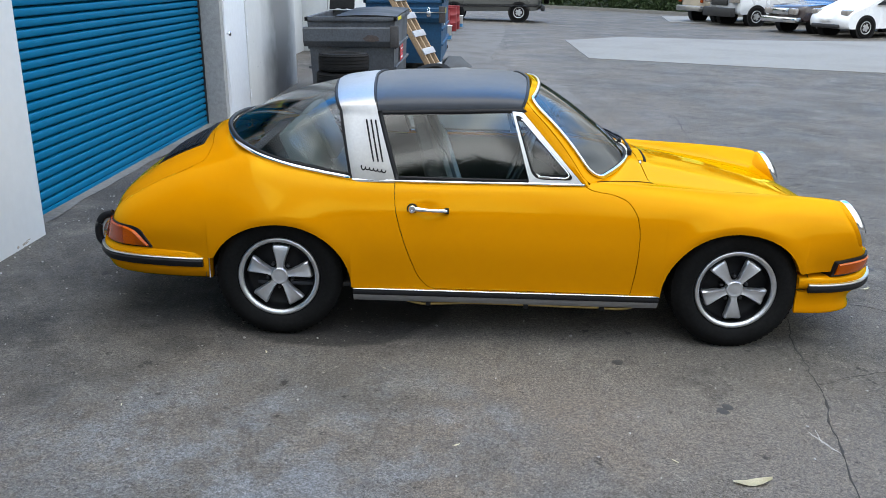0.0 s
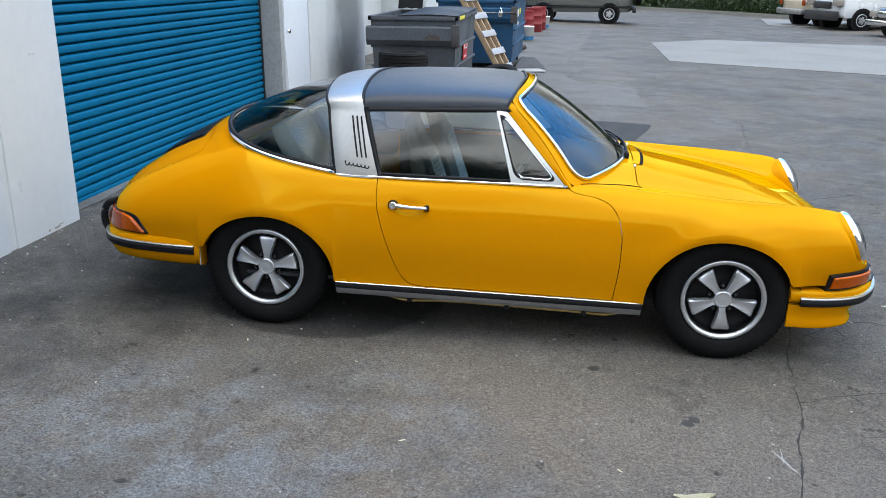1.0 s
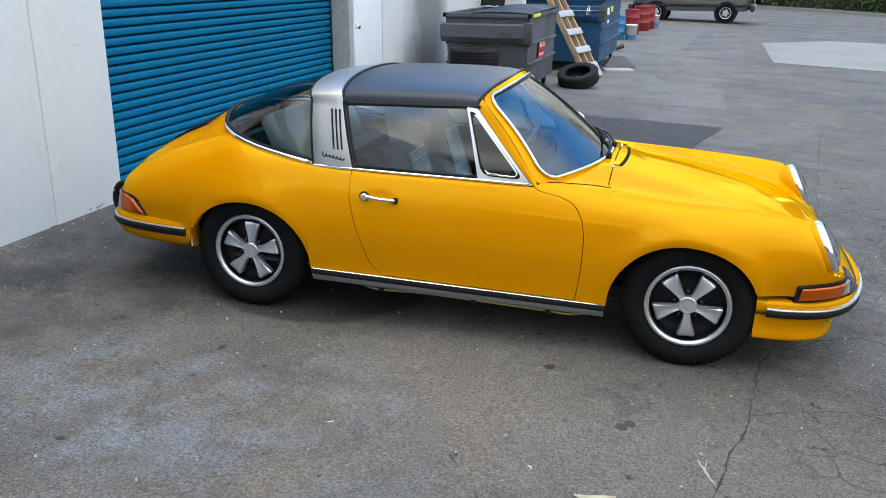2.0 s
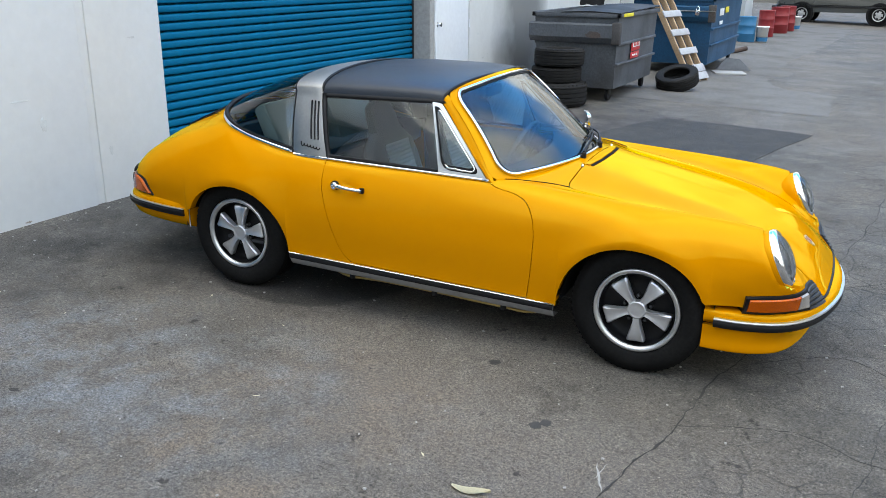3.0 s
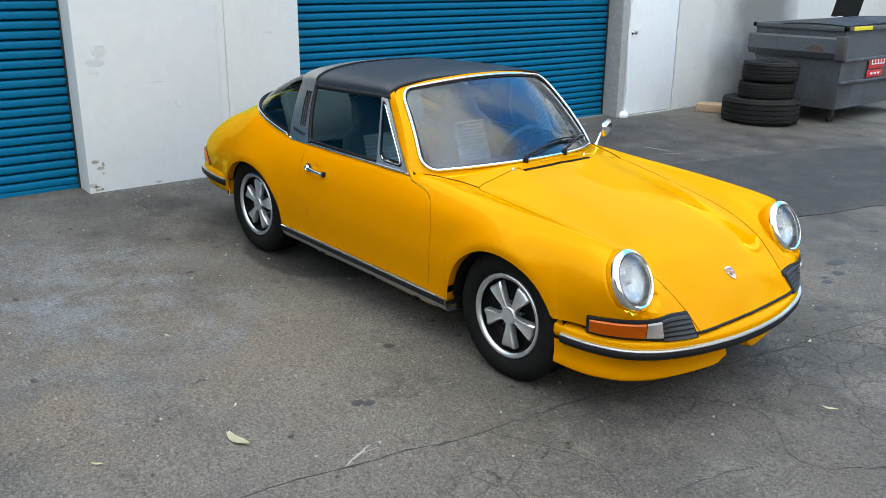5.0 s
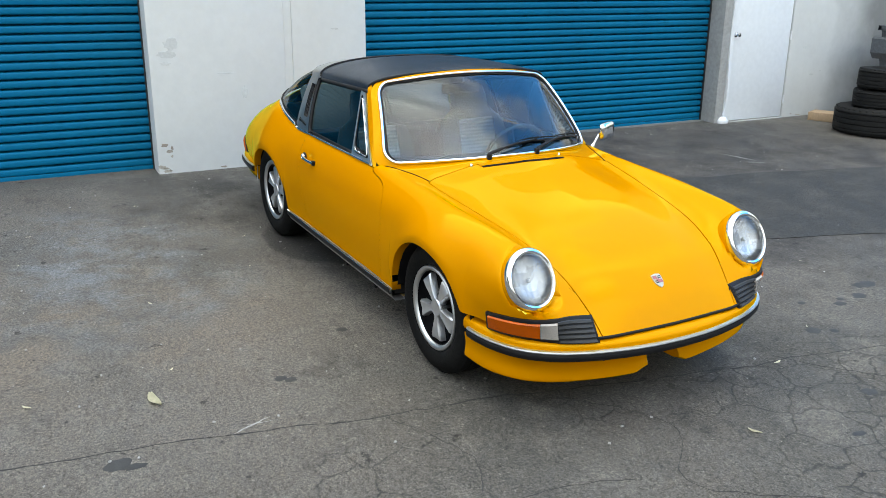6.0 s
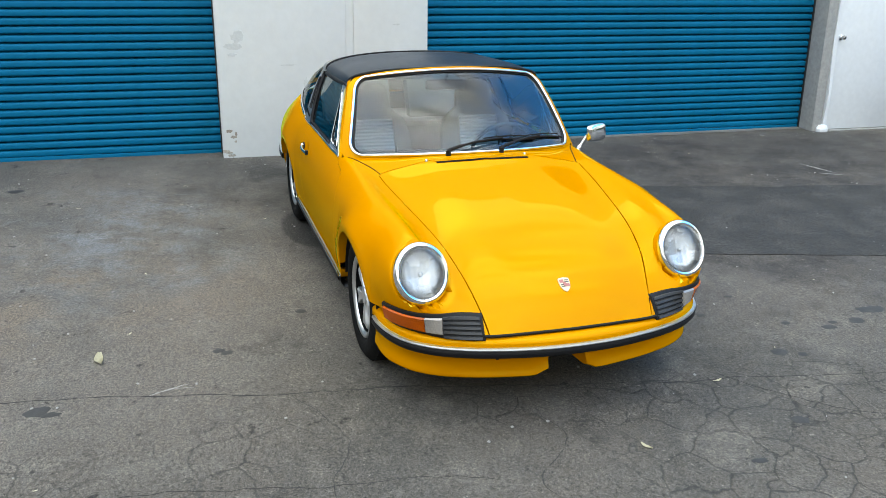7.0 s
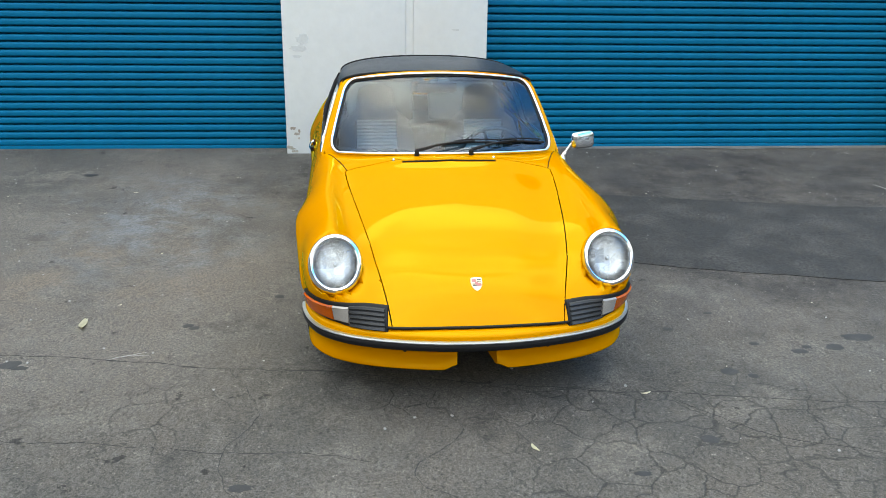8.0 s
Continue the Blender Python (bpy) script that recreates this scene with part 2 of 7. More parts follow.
def asphalt():
    """Old asphalt: warm and cool worn areas, oil stains, chalky marks, aggregate grain and a net of fine cracks."""
    m = bpy.data.materials.new("worn_asphalt")
    m.use_nodes = True
    n, l = m.node_tree.nodes, m.node_tree.links
    p = n["Principled BSDF"]
    co = n.new("ShaderNodeTexCoord")

    def noise_node(scale, detail=6, rough=0.6, shift=0.0, stretch=1.0):
        mp = n.new("ShaderNodeMapping")
        mp.inputs["Location"].default_value = (shift, shift * 1.7, 0)
        mp.inputs["Scale"].default_value = (1.0, stretch, 1.0)
        l.new(co.outputs["Object"], mp.inputs["Vector"])
        t = n.new("ShaderNodeTexNoise")
        t.inputs["Scale"].default_value, t.inputs["Detail"].default_value, t.inputs["Roughness"].default_value = scale, detail, rough
        l.new(mp.outputs["Vector"], t.inputs["Vector"])
        return t.outputs["Fac"]

    def ramp(src, a, b, lo=0.0, hi=1.0):
        r = n.new("ShaderNodeMapRange")
        for key, v in (("From Min", a), ("From Max", b), ("To Min", lo), ("To Max", hi)):
            r.inputs[key].default_value = v
        l.new(src, r.inputs["Value"])
        return r.outputs["Result"]

    def mix(fac, a, b, kind="MIX"):
        x = n.new("ShaderNodeMixRGB")
        x.blend_type = kind
        for key, v in (("Fac", fac), ("Color1", a), ("Color2", b)):
            if isinstance(v, (int, float)):
                x.inputs[key].default_value = v
            elif isinstance(v, tuple):
                x.inputs[key].default_value = (*v, 1)
            else:
                l.new(v, x.inputs[key])
        return x.outputs["Color"]

    def product(a, b):
        x = n.new("ShaderNodeMath")
        x.operation = "MULTIPLY"
        l.new(a, x.inputs[0]), l.new(b, x.inputs[1])
        return x.outputs["Value"]

    def blot(cx, cy, r0, r1, sx=1.0, sy=1.0, ragged=0.5):
        """1 within r0 of a place on the ground, 0 beyond r1, with a ragged edge."""
        mp = n.new("ShaderNodeMapping")
        mp.inputs["Location"].default_value = (-cx * sx, -cy * sy, 0)
        mp.inputs["Scale"].default_value = (sx, sy, 0.0)
        l.new(co.outputs["Object"], mp.inputs["Vector"])
        d = n.new("ShaderNodeVectorMath")
        d.operation = "LENGTH"
        l.new(mp.outputs["Vector"], d.inputs[0])
        add = n.new("ShaderNodeMath")
        add.operation = "ADD"
        l.new(d.outputs["Value"], add.inputs[0])
        l.new(ramp(noise_node(1.6, 6, 0.7, cx), 0.3, 0.7, -ragged, ragged), add.inputs[1])
        return ramp(add.outputs["Value"], r0, r1, 1.0, 0.0)

    colour = mix(ramp(noise_node(0.6, 6), 0.42, 0.58), (0.135, 0.118, 0.099), (0.087, 0.081, 0.071))
    colour = mix(ramp(noise_node(2.4, 8, 0.7), 0.50, 0.64, 0, 0.8), colour, (0.171, 0.153, 0.130))
    colour = mix(ramp(noise_node(1.9, 9, 0.75, 4.0), 0.56, 0.66, 0, 0.7), colour, (0.059, 0.054, 0.047))
    # brown dust, chalky bluish marks where cars are washed, oil by the rear of the bay
    colour = mix(product(blot(0.65, 2.25, 0.2, 1.3), ramp(noise_node(1.4, 6, 0.6, 9.0), 0.42, 0.6)), colour, (0.162, 0.131, 0.100))
    colour = mix(product(blot(-0.6, 2.62, 0.3, 1.3, 0.8, 1.2), ramp(noise_node(3.2, 9, 0.75, 2.0), 0.45, 0.62, 0, 0.9)), colour, (0.176, 0.185, 0.196))
    colour = mix(product(blot(-1.75, 3.9, 0.3, 1.5, 0.75, 1.1), ramp(noise_node(2.0, 9, 0.7, 6.0), 0.42, 0.60, 0.15, 0.85)), colour, (0.026, 0.024, 0.020))
    colour = mix(product(blot(-0.6, 7.6, 1.6, 2.6, 1.0, 0.60), ramp(noise_node(2.6, 8, 0.7, 3.0), 0.34, 0.60, 0.3, 0.9)), colour, (0.034, 0.030, 0.028))
    # dark round blot under the car's rear half, nearly sharp at its edge
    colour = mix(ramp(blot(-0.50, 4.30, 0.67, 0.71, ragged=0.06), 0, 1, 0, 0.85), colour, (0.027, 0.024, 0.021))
    # oil drips and specks
    colour = mix(ramp(noise_node(7.0, 4, 0.6), 0.665, 0.70, 0, 0.85), colour, (0.021, 0.018, 0.016))
    colour = mix(ramp(noise_node(26, 3, 0.6, 1.0), 0.68, 0.73, 0, 0.7), colour, (0.023, 0.021, 0.019))
    colour = mix(ramp(noise_node(48, 2, 0.5, 5.0), 0.68, 0.72, 0, 0.9), colour, (0.215, 0.195, 0.166))
    grain = ramp(noise_node(75, 5, 0.9), 0.34, 0.66, 0.18, 1.62)
    colour = mix(1.0, colour, grain, "MULTIPLY")
    fine = ramp(noise_node(190, 3, 0.8), 0.32, 0.68, 0.38, 1.56)
    colour = mix(1.0, colour, fine, "MULTIPLY")
    # net of fine cracks beyond the long seam
    warp = n.new("ShaderNodeTexNoise")
    warp.inputs["Scale"].default_value, warp.inputs["Detail"].default_value = 4.0, 6
    l.new(co.outputs["Object"], warp.inputs["Vector"])
    shift = n.new("ShaderNodeMixRGB")
    shift.blend_type = "LINEAR_LIGHT"
    shift.inputs["Fac"].default_value = 0.10
    l.new(co.outputs["Object"], shift.inputs["Color1"]), l.new(warp.outputs["Color"], shift.inputs["Color2"])
    cell = n.new("ShaderNodeTexVoronoi")
    cell.feature = "DISTANCE_TO_EDGE"
    cell.inputs["Scale"].default_value = 4.6
    l.new(shift.outputs["Color"], cell.inputs["Vector"])
    line = ramp(cell.outputs["Distance"], 0.004, 0.030, 1.0, 0.0)
    sep = n.new("ShaderNodeSeparateXYZ")
    l.new(co.outputs["Object"], sep.inputs["Vector"])
    zone = ramp(sep.outputs["X"], 1.9, 2.25)
    worn = product(zone, ramp(noise_node(0.9, 4), 0.38, 0.55, 0.15, 1.0))
    cracks = product(line, worn)
    colour = mix(ramp(cracks, 0, 1, 0, 0.68), colour, (0.019, 0.018, 0.017))
    colour = mix(ramp(sep.outputs["X"], 1.4, 2.3, 0, 0.9), colour, mix(1.0, colour, (0.86, 0.85, 0.83), "MULTIPLY"))   # older, darker asphalt beyond the seam
    l.new(colour, p.inputs["Base Color"])
    l.new(ramp(noise_node(1.3, 4), 0.3, 0.7, 0.62, 0.9), p.inputs["Roughness"])
    p.inputs["Specular IOR Level"].default_value = 0.35
    b = n.new("ShaderNodeBump")
    b.inputs["Strength"].default_value, b.inputs["Distance"].default_value = 0.9, 0.008
    h = mix(ramp(cracks, 0, 1), noise_node(70, 6, 0.8), (0.0, 0.0, 0.0))
    l.new(h, b.inputs["Height"])
    l.new(b.outputs["Normal"], p.inputs["Normal"])
    return m


M_ASPHALT = asphalt()
M_PATCH = pmat("dark_asphalt_patch", (0.021, 0.0203, 0.019), 0.88, var=0.75, scale=12, second=(0.044, 0.042, 0.039), spread=0.44, bump=0.8, bscale=90)
M_WORN = pmat("worn_pale_ground", (0.110, 0.102, 0.091), 0.85, var=0.22, scale=5, second=(0.077, 0.069, 0.059), spread=0.5, bump=0.4, bscale=60)
M_GRIT = pmat("pale_grit", (0.30, 0.29, 0.27), 0.9, var=0.3, scale=20)
M_CONCRETE = pmat("pale_concrete_paving", (0.180, 0.174, 0.159), 0.85, var=0.08, scale=2, second=(0.159, 0.151, 0.139), bump=0.2)


# ---- small mesh tools ----
def mesh_of(bm, name, smooth=True, angle=35):
    me = bpy.data.meshes.new(name)
    if smooth:
        for f in bm.faces:
            f.smooth = True
        lim = radians(angle)
        for e in bm.edges:
            if len(e.link_faces) == 2 and e.calc_face_angle(0) > lim:
                e.smooth = False
    bm.to_mesh(me)
    bm.free()
    return me


def part(name, bm, material, parent=None, label="", smooth=True, angle=35, m=None):
    ob = new(name, mesh_of(bm, name, smooth, angle))
    ob.data.materials.append(material)
    if m is not None:
        ob.matrix_basis = m
    if parent is not None:
        ob.parent = parent
    if label:
        ob["label"] = label
    return ob


def box(bm, lo, hi, bevel=0.0, m=None):
    vs = [bm.verts.new((x, y, z)) for x in (lo[0], hi[0]) for y in (lo[1], hi[1]) for z in (lo[2], hi[2])]
    fs = [bm.faces.new([vs[i] for i in q]) for q in ((0, 1, 3, 2), (4, 6, 7, 5), (0, 4, 5, 1), (2, 3, 7, 6), (0, 2, 6, 4), (1, 5, 7, 3))]
    out = vs
    if bevel:
        es = {e for f in fs for e in f.edges}
        r = bmesh.ops.bevel(bm, geom=list(es), offset=bevel, segments=2, affect="EDGES", profile=0.5)
        out = list({v for f in r["faces"] for v in f.verts} | {v for v in vs if v.is_valid})
    if m is not None:
        bmesh.ops.transform(bm, matrix=m, verts=out)
    return bm


def boxed(lo, hi, bevel=0.004, m=None):
    return box(bmesh.new(), lo, hi, bevel, m)


def grid(bm, rows, closed=False):
    """Faces between rows of points."""
    vr = [[bm.verts.new(p) for p in r] for r in rows]
    for a, b in zip(vr, vr[1:]):
        k = len(a)
        for i in range(k if closed else k - 1):
            j = (i + 1) % k
            bm.faces.new((a[i], a[j], b[j], b[i]))
    return vr


def tube(bm, pts, r, sides=8, closed=False, flat=1.0, up=(0, 0, 1)):
    """A round bar along points; r may be a list."""
    pts = [Vector(p) for p in pts]
    k = len(pts)
    rings = []
    for i, p in enumerate(pts):
        a = pts[(i - 1) % k] if closed or i else p
        b = pts[(i + 1) % k] if closed or i < k - 1 else p
        d = (b - a).normalized()
        u = Vector(up)
        if abs(d.dot(u)) > 0.95:
            u = Vector((1, 0, 0))
        s = d.cross(u).normalized()
        u = s.cross(d)
        rad = r[i] if isinstance(r, (list, tuple)) else r
        rings.append([bm.verts.new(p + s * rad * flat * math.cos(2 * math.pi * j / sides) + u * rad * math.sin(2 * math.pi * j / sides)) for j in range(sides)])
    pairs = list(zip(rings, rings[1:])) + ([(rings[-1], rings[0])] if closed else [])
    for a, b in pairs:
        for j in range(sides):
            bm.faces.new((a[j], a[(j + 1) % sides], b[(j + 1) % sides], b[j]))
    if not closed:
        bm.faces.new(rings[0]), bm.faces.new(rings[-1][::-1])
    return bm


def lathe(bm, profile, steps=48, cap=True, m=None):
    """Turn (radius, height) pairs round z."""
    rings = []
    for r, z in profile:
        rings.append([bm.verts.new((r * math.cos(2 * math.pi * j / steps), r * math.sin(2 * math.pi * j / steps), z)) for j in range(steps)])
    for a, b in zip(rings, rings[1:]):
        for j in range(steps):
            bm.faces.new((a[j], a[(j + 1) % steps], b[(j + 1) % steps], b[j]))
    if cap:
        bm.faces.new(rings[0][::-1]), bm.faces.new(rings[-1])
    if m is not None:
        bmesh.ops.transform(bm, matrix=m, verts=[v for r in rings for v in r])
    return bm


def spline(keys, x):
    """A smooth curve without overshoot through (x, value) pairs."""
    if x <= keys[0][0]:
        return keys[0][1]
    if x >= keys[-1][0]:
        return keys[-1][1]
    n = len(keys)
    h = [keys[i + 1][0] - keys[i][0] for i in range(n - 1)]
    d = [(keys[i + 1][1] - keys[i][1]) / h[i] for i in range(n - 1)]

    def slope(i):
        if i == 0:
            return d[0]
        if i == n - 1:
            return d[-1]
        if d[i - 1] * d[i] <= 0:
            return 0.0
        w1, w2 = 2 * h[i] + h[i - 1], h[i] + 2 * h[i - 1]
        return (w1 + w2) / (w1 / d[i - 1] + w2 / d[i])
    i = max(j for j in range(n - 1) if keys[j][0] <= x)
    t = (x - keys[i][0]) / h[i]
    m0, m1 = slope(i) * h[i], slope(i + 1) * h[i]
    return (2 * t ** 3 - 3 * t * t + 1) * keys[i][1] + (t ** 3 - 2 * t * t + t) * m0 + (3 * t * t - 2 * t ** 3) * keys[i + 1][1] + (t ** 3 - t * t) * m1


def curve3(pts, steps):
    """Points along a smooth curve through pts (Catmull-Rom by chord length)."""
    pts = [Vector(p) for p in pts]
    out = []
    n = len(pts)
    ch = [max(1e-5, (pts[i + 1] - pts[i]).length) for i in range(n - 1)]
    tan = []
    for i in range(n):
        if i == 0:
            tan.append((pts[1] - pts[0]) / ch[0])
        elif i == n - 1:
            tan.append((pts[-1] - pts[-2]) / ch[-1])
        else:
            a, b = (pts[i] - pts[i - 1]) / ch[i - 1], (pts[i + 1] - pts[i]) / ch[i]
            tan.append((a * ch[i] + b * ch[i - 1]) / (ch[i] + ch[i - 1]))
    for i in range(n - 1):
        k = steps[i] if isinstance(steps, (list, tuple)) else steps
        for j in range(k):
            t = j / k
            out.append((2 * t ** 3 - 3 * t * t + 1) * pts[i] + (t ** 3 - 2 * t * t + t) * tan[i] * ch[i]
                       + (3 * t * t - 2 * t ** 3) * pts[i + 1] + (t ** 3 - t * t) * tan[i + 1] * ch[i])
    out.append(pts[-1])
    return out


def thing(name, label, category, m, group="", kind=""):
    ob = new(name)
    ob.empty_display_size = 0.2
    ob.matrix_basis = m
    return tagged(ob, label, category, group, kind)


# ---- ground ----
def ground_z(x):
    """The yard falls gently away from the building, then runs level."""
    return 0.045 - 0.028 * (x if x < 5 else 5 + 4 * math.tanh((x - 5) / 4)) if x > -4 else 0.157


def sheet(points_x, points_y, lift=0.0, wobble=0.0):
    bm = bmesh.new()
    grid(bm, [[(x, y, ground_z(x) + lift + wobble * noise.noise((x * 0.7, y * 0.7, 3))) for y in points_y] for x in points_x])
    return bm


gx = [-900, -300, -100, -40, -12, -6] + [-4 + 0.5 * i for i in range(49)] + [24, 30, 45, 80, 150, 400, 900]
gy = [-900, -300, -100, -40, -20, -10] + [-6 + 1.0 * i for i in range(66)] + [70, 90, 140, 300, 900]
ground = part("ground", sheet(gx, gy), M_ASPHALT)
tagged(ground, "worn grey asphalt yard with stains and cracks", "ground", kind="structure")

# ---- building ----
WALL_X, SLAT_X, WALL_TOP = -2.62, -2.87, 4.6
DOOR_TOP = 3.05


def wall_block(name, y0, y1, z0=-0.1, z1=WALL_TOP, x0=WALL_X - 0.42, x1=WALL_X, material=None, label="white painted concrete wall, scuffed near the ground"):
    ob = part(name, boxed((x0, y0, z0), (x1, y1, z1), 0.008), material or M_WALL)
    return tagged(ob, label, "wall", kind="structure")


wall_block("wall_pier_north", 3.27, 4.425)
wall_block("wall_pier_south", 4.50, 5.20)
tagged(part("wall_joint", boxed((WALL_X - 0.4, 4.425, -0.1), (WALL_X - 0.013, 4.50, WALL_TOP), 0.003), M_WALL), "narrow recessed vertical wall joint", "wall", kind="structure")
wall_block("wall_lintel_1", 5.20, 9.58, DOOR_TOP)
wall_block("wall_lintel_2", -0.95, 3.27, DOOR_TOP)
wall_block("wall_west", -14, -0.95)


def roller_door(name, y0, y1):
    door = thing(name, "closed blue corrugated metal roller door", "door", pose(SLAT_X, 0, 0.105), kind="structure")
    pitch = 0.0715
    prof = [(-0.045, 0.0), (0.006, 0.001), (0.009, 0.004), (0.011, 0.014), (0.0115, 0.028), (0.011, 0.044), (0.007, 0.051), (-0.002, 0.0555), (-0.03, 0.0575), (-0.045, 0.0715)]
    bm = bmesh.new()
    ys = [y0 + (y1 - y0) * i / 6 for i in range(7)]
    grid(bm, [[(px, y, pz) for y in ys] for px, pz in prof][::-1])
    me = mesh_of(bm, "slat", True, 28)
    me.materials.append(M_BLUE)
    for i in range(41):
        s = new("slat", me)
        s.matrix_basis = pose(0.0, 0, 0.055 + pitch * i)
        s.parent = door
    part("bottom_bar", boxed((-0.03, y0, 0.0), (0.016, y1, 0.052), 0.006), M_BLUE, door)
    for y in (y0 + 0.012, y1 - 0.012):
        part("guide_rail", boxed((-0.02, y - 0.02, 0.0), (0.03, y + 0.02, 3.0), 0.004), M_TRIM, door)
    return door


roller_door("door_1", 5.18, 9.60)
roller_door("door_2", -0.97, 3.29)
# ---- the yellow sports car ----
# local axes: x forward, y to its left, z up; origin on the ground midway between the axles
CAR_POSE = pose(0.429, 4.50, 0.033, 0, 1.6, 2.07)
car = thing("sports_car", "yellow sports car with steel roll bar and black vinyl roof", "car", CAR_POSE)
AXLE, TYRE_R = 1.1355, 0.315
REAR_ARCH, FRONT_ARCH = (-1.125, 0.352, 0.322), (1.105, 0.348, 0.342)   # centre, half length, rise over 0.275

# the body's long lines, each (s, x, y, z); None for x means x = s
LINES = {
    "sill": [(-2.10, -1.90, .70, .43), (-1.95, -1.80, .72, .43), (-1.75, -1.68, .74, .425), (-1.475, None, .762, .41), (-1.125, None, .786, .40), (-.78, None, .775, .277),
             (-.4, None, .768, .275), (0, None, .768, .275), (.38, None, .768, .272), (.75, None, .772, .268), (1.105, None, .786, .40), (1.45, None, .762, .415),
             (1.65, 1.56, .742, .42), (1.80, 1.62, .732, .42), (1.93, 1.66, .72, .42)],
    "widest": [(-2.10, -1.97, .66, .43), (-1.95, -1.86, .715, .50), (-1.75, -1.72, .748, .55), (-1.475, None, .778, .58), (-1.125, None, .797, .645), (-.78, None, .790, .58),
               (-.4, None, .783, .56), (0, None, .782, .55), (.38, None, .782, .55), (.75, None, .784, .56), (1.105, None, .795, .66), (1.45, None, .776, .58),
               (1.65, 1.615, .754, .54), (1.80, 1.712, .712, .49), (1.93, 1.75, .665, .425)],
    "shoulder": [(-2.10, -2.03, .58, .43), (-1.95, -1.93, .66, .58), (-1.75, -1.74, .705, .655), (-1.475, None, .735, .715), (-1.125, None, .762, .745), (-.78, None, .757, .715),
                 (-.4, None, .755, .705), (0, None, .755, .705), (.38, None, .755, .705), (.75, None, .755, .71), (1.105, None, .752, .735), (1.45, None, .732, .70),
                 (1.65, 1.660, .735, .650), (1.80, 1.762, .695, .555), (1.93, 1.81, .59, .425)],
    "crown": [(-2.10, -2.07, .48, .43), (-1.95, -1.97, .585, .60), (-1.75, -1.76, .615, .735), (-1.45, -1.455, .62, .845), (-1.25, None, .64, .893), (-1.125, None, .668, .866),
              (-.95, None, .688, .836), (-.78, None, .694, .812), (-.4, None, .694, .802), (0, None, .694, .808), (.38, None, .684, .81), (.75, None, .655, .802),
              (1.105, None, .645, .787), (1.45, None, .632, .772), (1.65, 1.650, .618, .746), (1.80, 1.785, .598, .555), (1.93, 1.855, .51, .425)],
    "seam": [(-2.10, -2.095, .30, .43), (-1.95, -2.0, .44, .62), (-1.75, -1.80, .47, .765), (-1.45, -1.53, .44, .885), (-1.25, -1.40, .44, .935), (-.78, -.9, .44, .85),
             (0, .1, .46, .82), (.38, .51, .50, .828), (.75, .80, .54, .783), (1.105, 1.125, .525, .742), (1.45, 1.46, .483, .688), (1.65, 1.67, .45, .612), (1.80, 1.815, .415, .50), (1.93, 1.905, .39, .405)],
    "middle": [(-2.10, -2.11, 0, .43), (-1.95, -2.055, 0, .60), (-1.75, -1.86, 0, .775), (-1.45, -1.64, 0, .905), (-1.25, -1.51, 0, .968), (-.78, -1.0, 0, .87), (0, .2, 0, .85),
               (.38, .66, 0, .868), (.75, .86, 0, .828), (1.105, 1.14, 0, .776), (1.45, 1.47, 0, .70), (1.65, 1.685, 0, .62), (1.80, 1.838, 0, .517), (1.93, 1.932, 0, .40)],
}
SPLIT = {k: ([(r[0], (r[0] if r[1] is None else r[1])) for r in v], [(r[0], r[2]) for r in v], [(r[0], r[3]) for r in v]) for k, v in LINES.items()}


def line_point(name, s):
    fx, fy, fz = SPLIT[name]
    p = Vector((spline(fx, s), spline(fy, s), spline(fz, s)))
    if name == "sill":
        for c, half, rise in (REAR_ARCH, FRONT_ARCH):
            if abs(s - c) < half:
                p.z = max(p.z if abs(s - c) > 0.7 * half and (s - c) * c > 0 else 0.0, 0.275 + rise * math.sqrt(1 - ((s - c) / half) ** 2))
                p.z = min(p.z, line_point("widest", s).z - 0.02)
    return p


STEPS = [10, 6, 6, 4, 4, 7, 7]


def body_section(s):
    """One side's points from sill to middle."""
    a, b, b2, c, d, e = (line_point(k, s) for k in ("sill", "widest", "shoulder", "crown", "seam", "middle"))
    front = min(1.0, max(0.0, (s - 0.6) / 0.5))
    c2 = c.lerp(d, 0.5)
    c2.z -= front * 0.20 * (c.z - d.z)
    d2 = d.lerp(e, 0.5)
    d2.z = e.z - 0.24 * (e.z - d.z)
    d2.x = e.x - 0.25 * (e.x - d.x)
    return curve3([a, b, b2, c, c2, d, d2, e], STEPS)


stations = set()
for c, half, _ in (REAR_ARCH, FRONT_ARCH):
    stations |= {round(c + half * math.cos(math.pi * i / 28), 4) for i in range(29)}
for lo, hi, step in ((-2.10, -1.48, 0.03), (-0.77, 0.75, 0.03), (1.46, 1.93, 0.022)):
    k = round((hi - lo) / step)
    stations |= {round(lo + (hi - lo) * i / k, 4) for i in range(k + 1)}
stations |= {-1.25, 0.38}
stations = sorted(stations)
stations = [s for i, s in enumerate(stations) if i == 0 or s - stations[i - 1] > 0.0015 or s in (-1.25, 0.38)]

shell = bmesh.new()
rows = []
for s in stations:
    half = body_section(s)
    rows.append([p.copy() for p in half] + [Vector((p.x, -p.y, p.z)) for p in half[-2::-1]])
shell_rows = grid(shell, rows)
crown_i = sum(STEPS[:3])
width = len(rows[0])
dead = []
for i in range(len(stations) - 1):
    mid = 0.5 * (stations[i] + stations[i + 1])
    if -1.25 < mid < 0.38:
        for j in range(crown_i, width - 1 - crown_i):
            dead.append(shell.faces.get((shell_rows[i][j], shell_rows[i][j + 1], shell_rows[i + 1][j + 1], shell_rows[i + 1][j])))
bmesh.ops.delete(shell, geom=dead, context="FACES")
bmesh.ops.recalc_face_normals(shell, faces=shell.faces)
shell.faces.ensure_lookup_table()
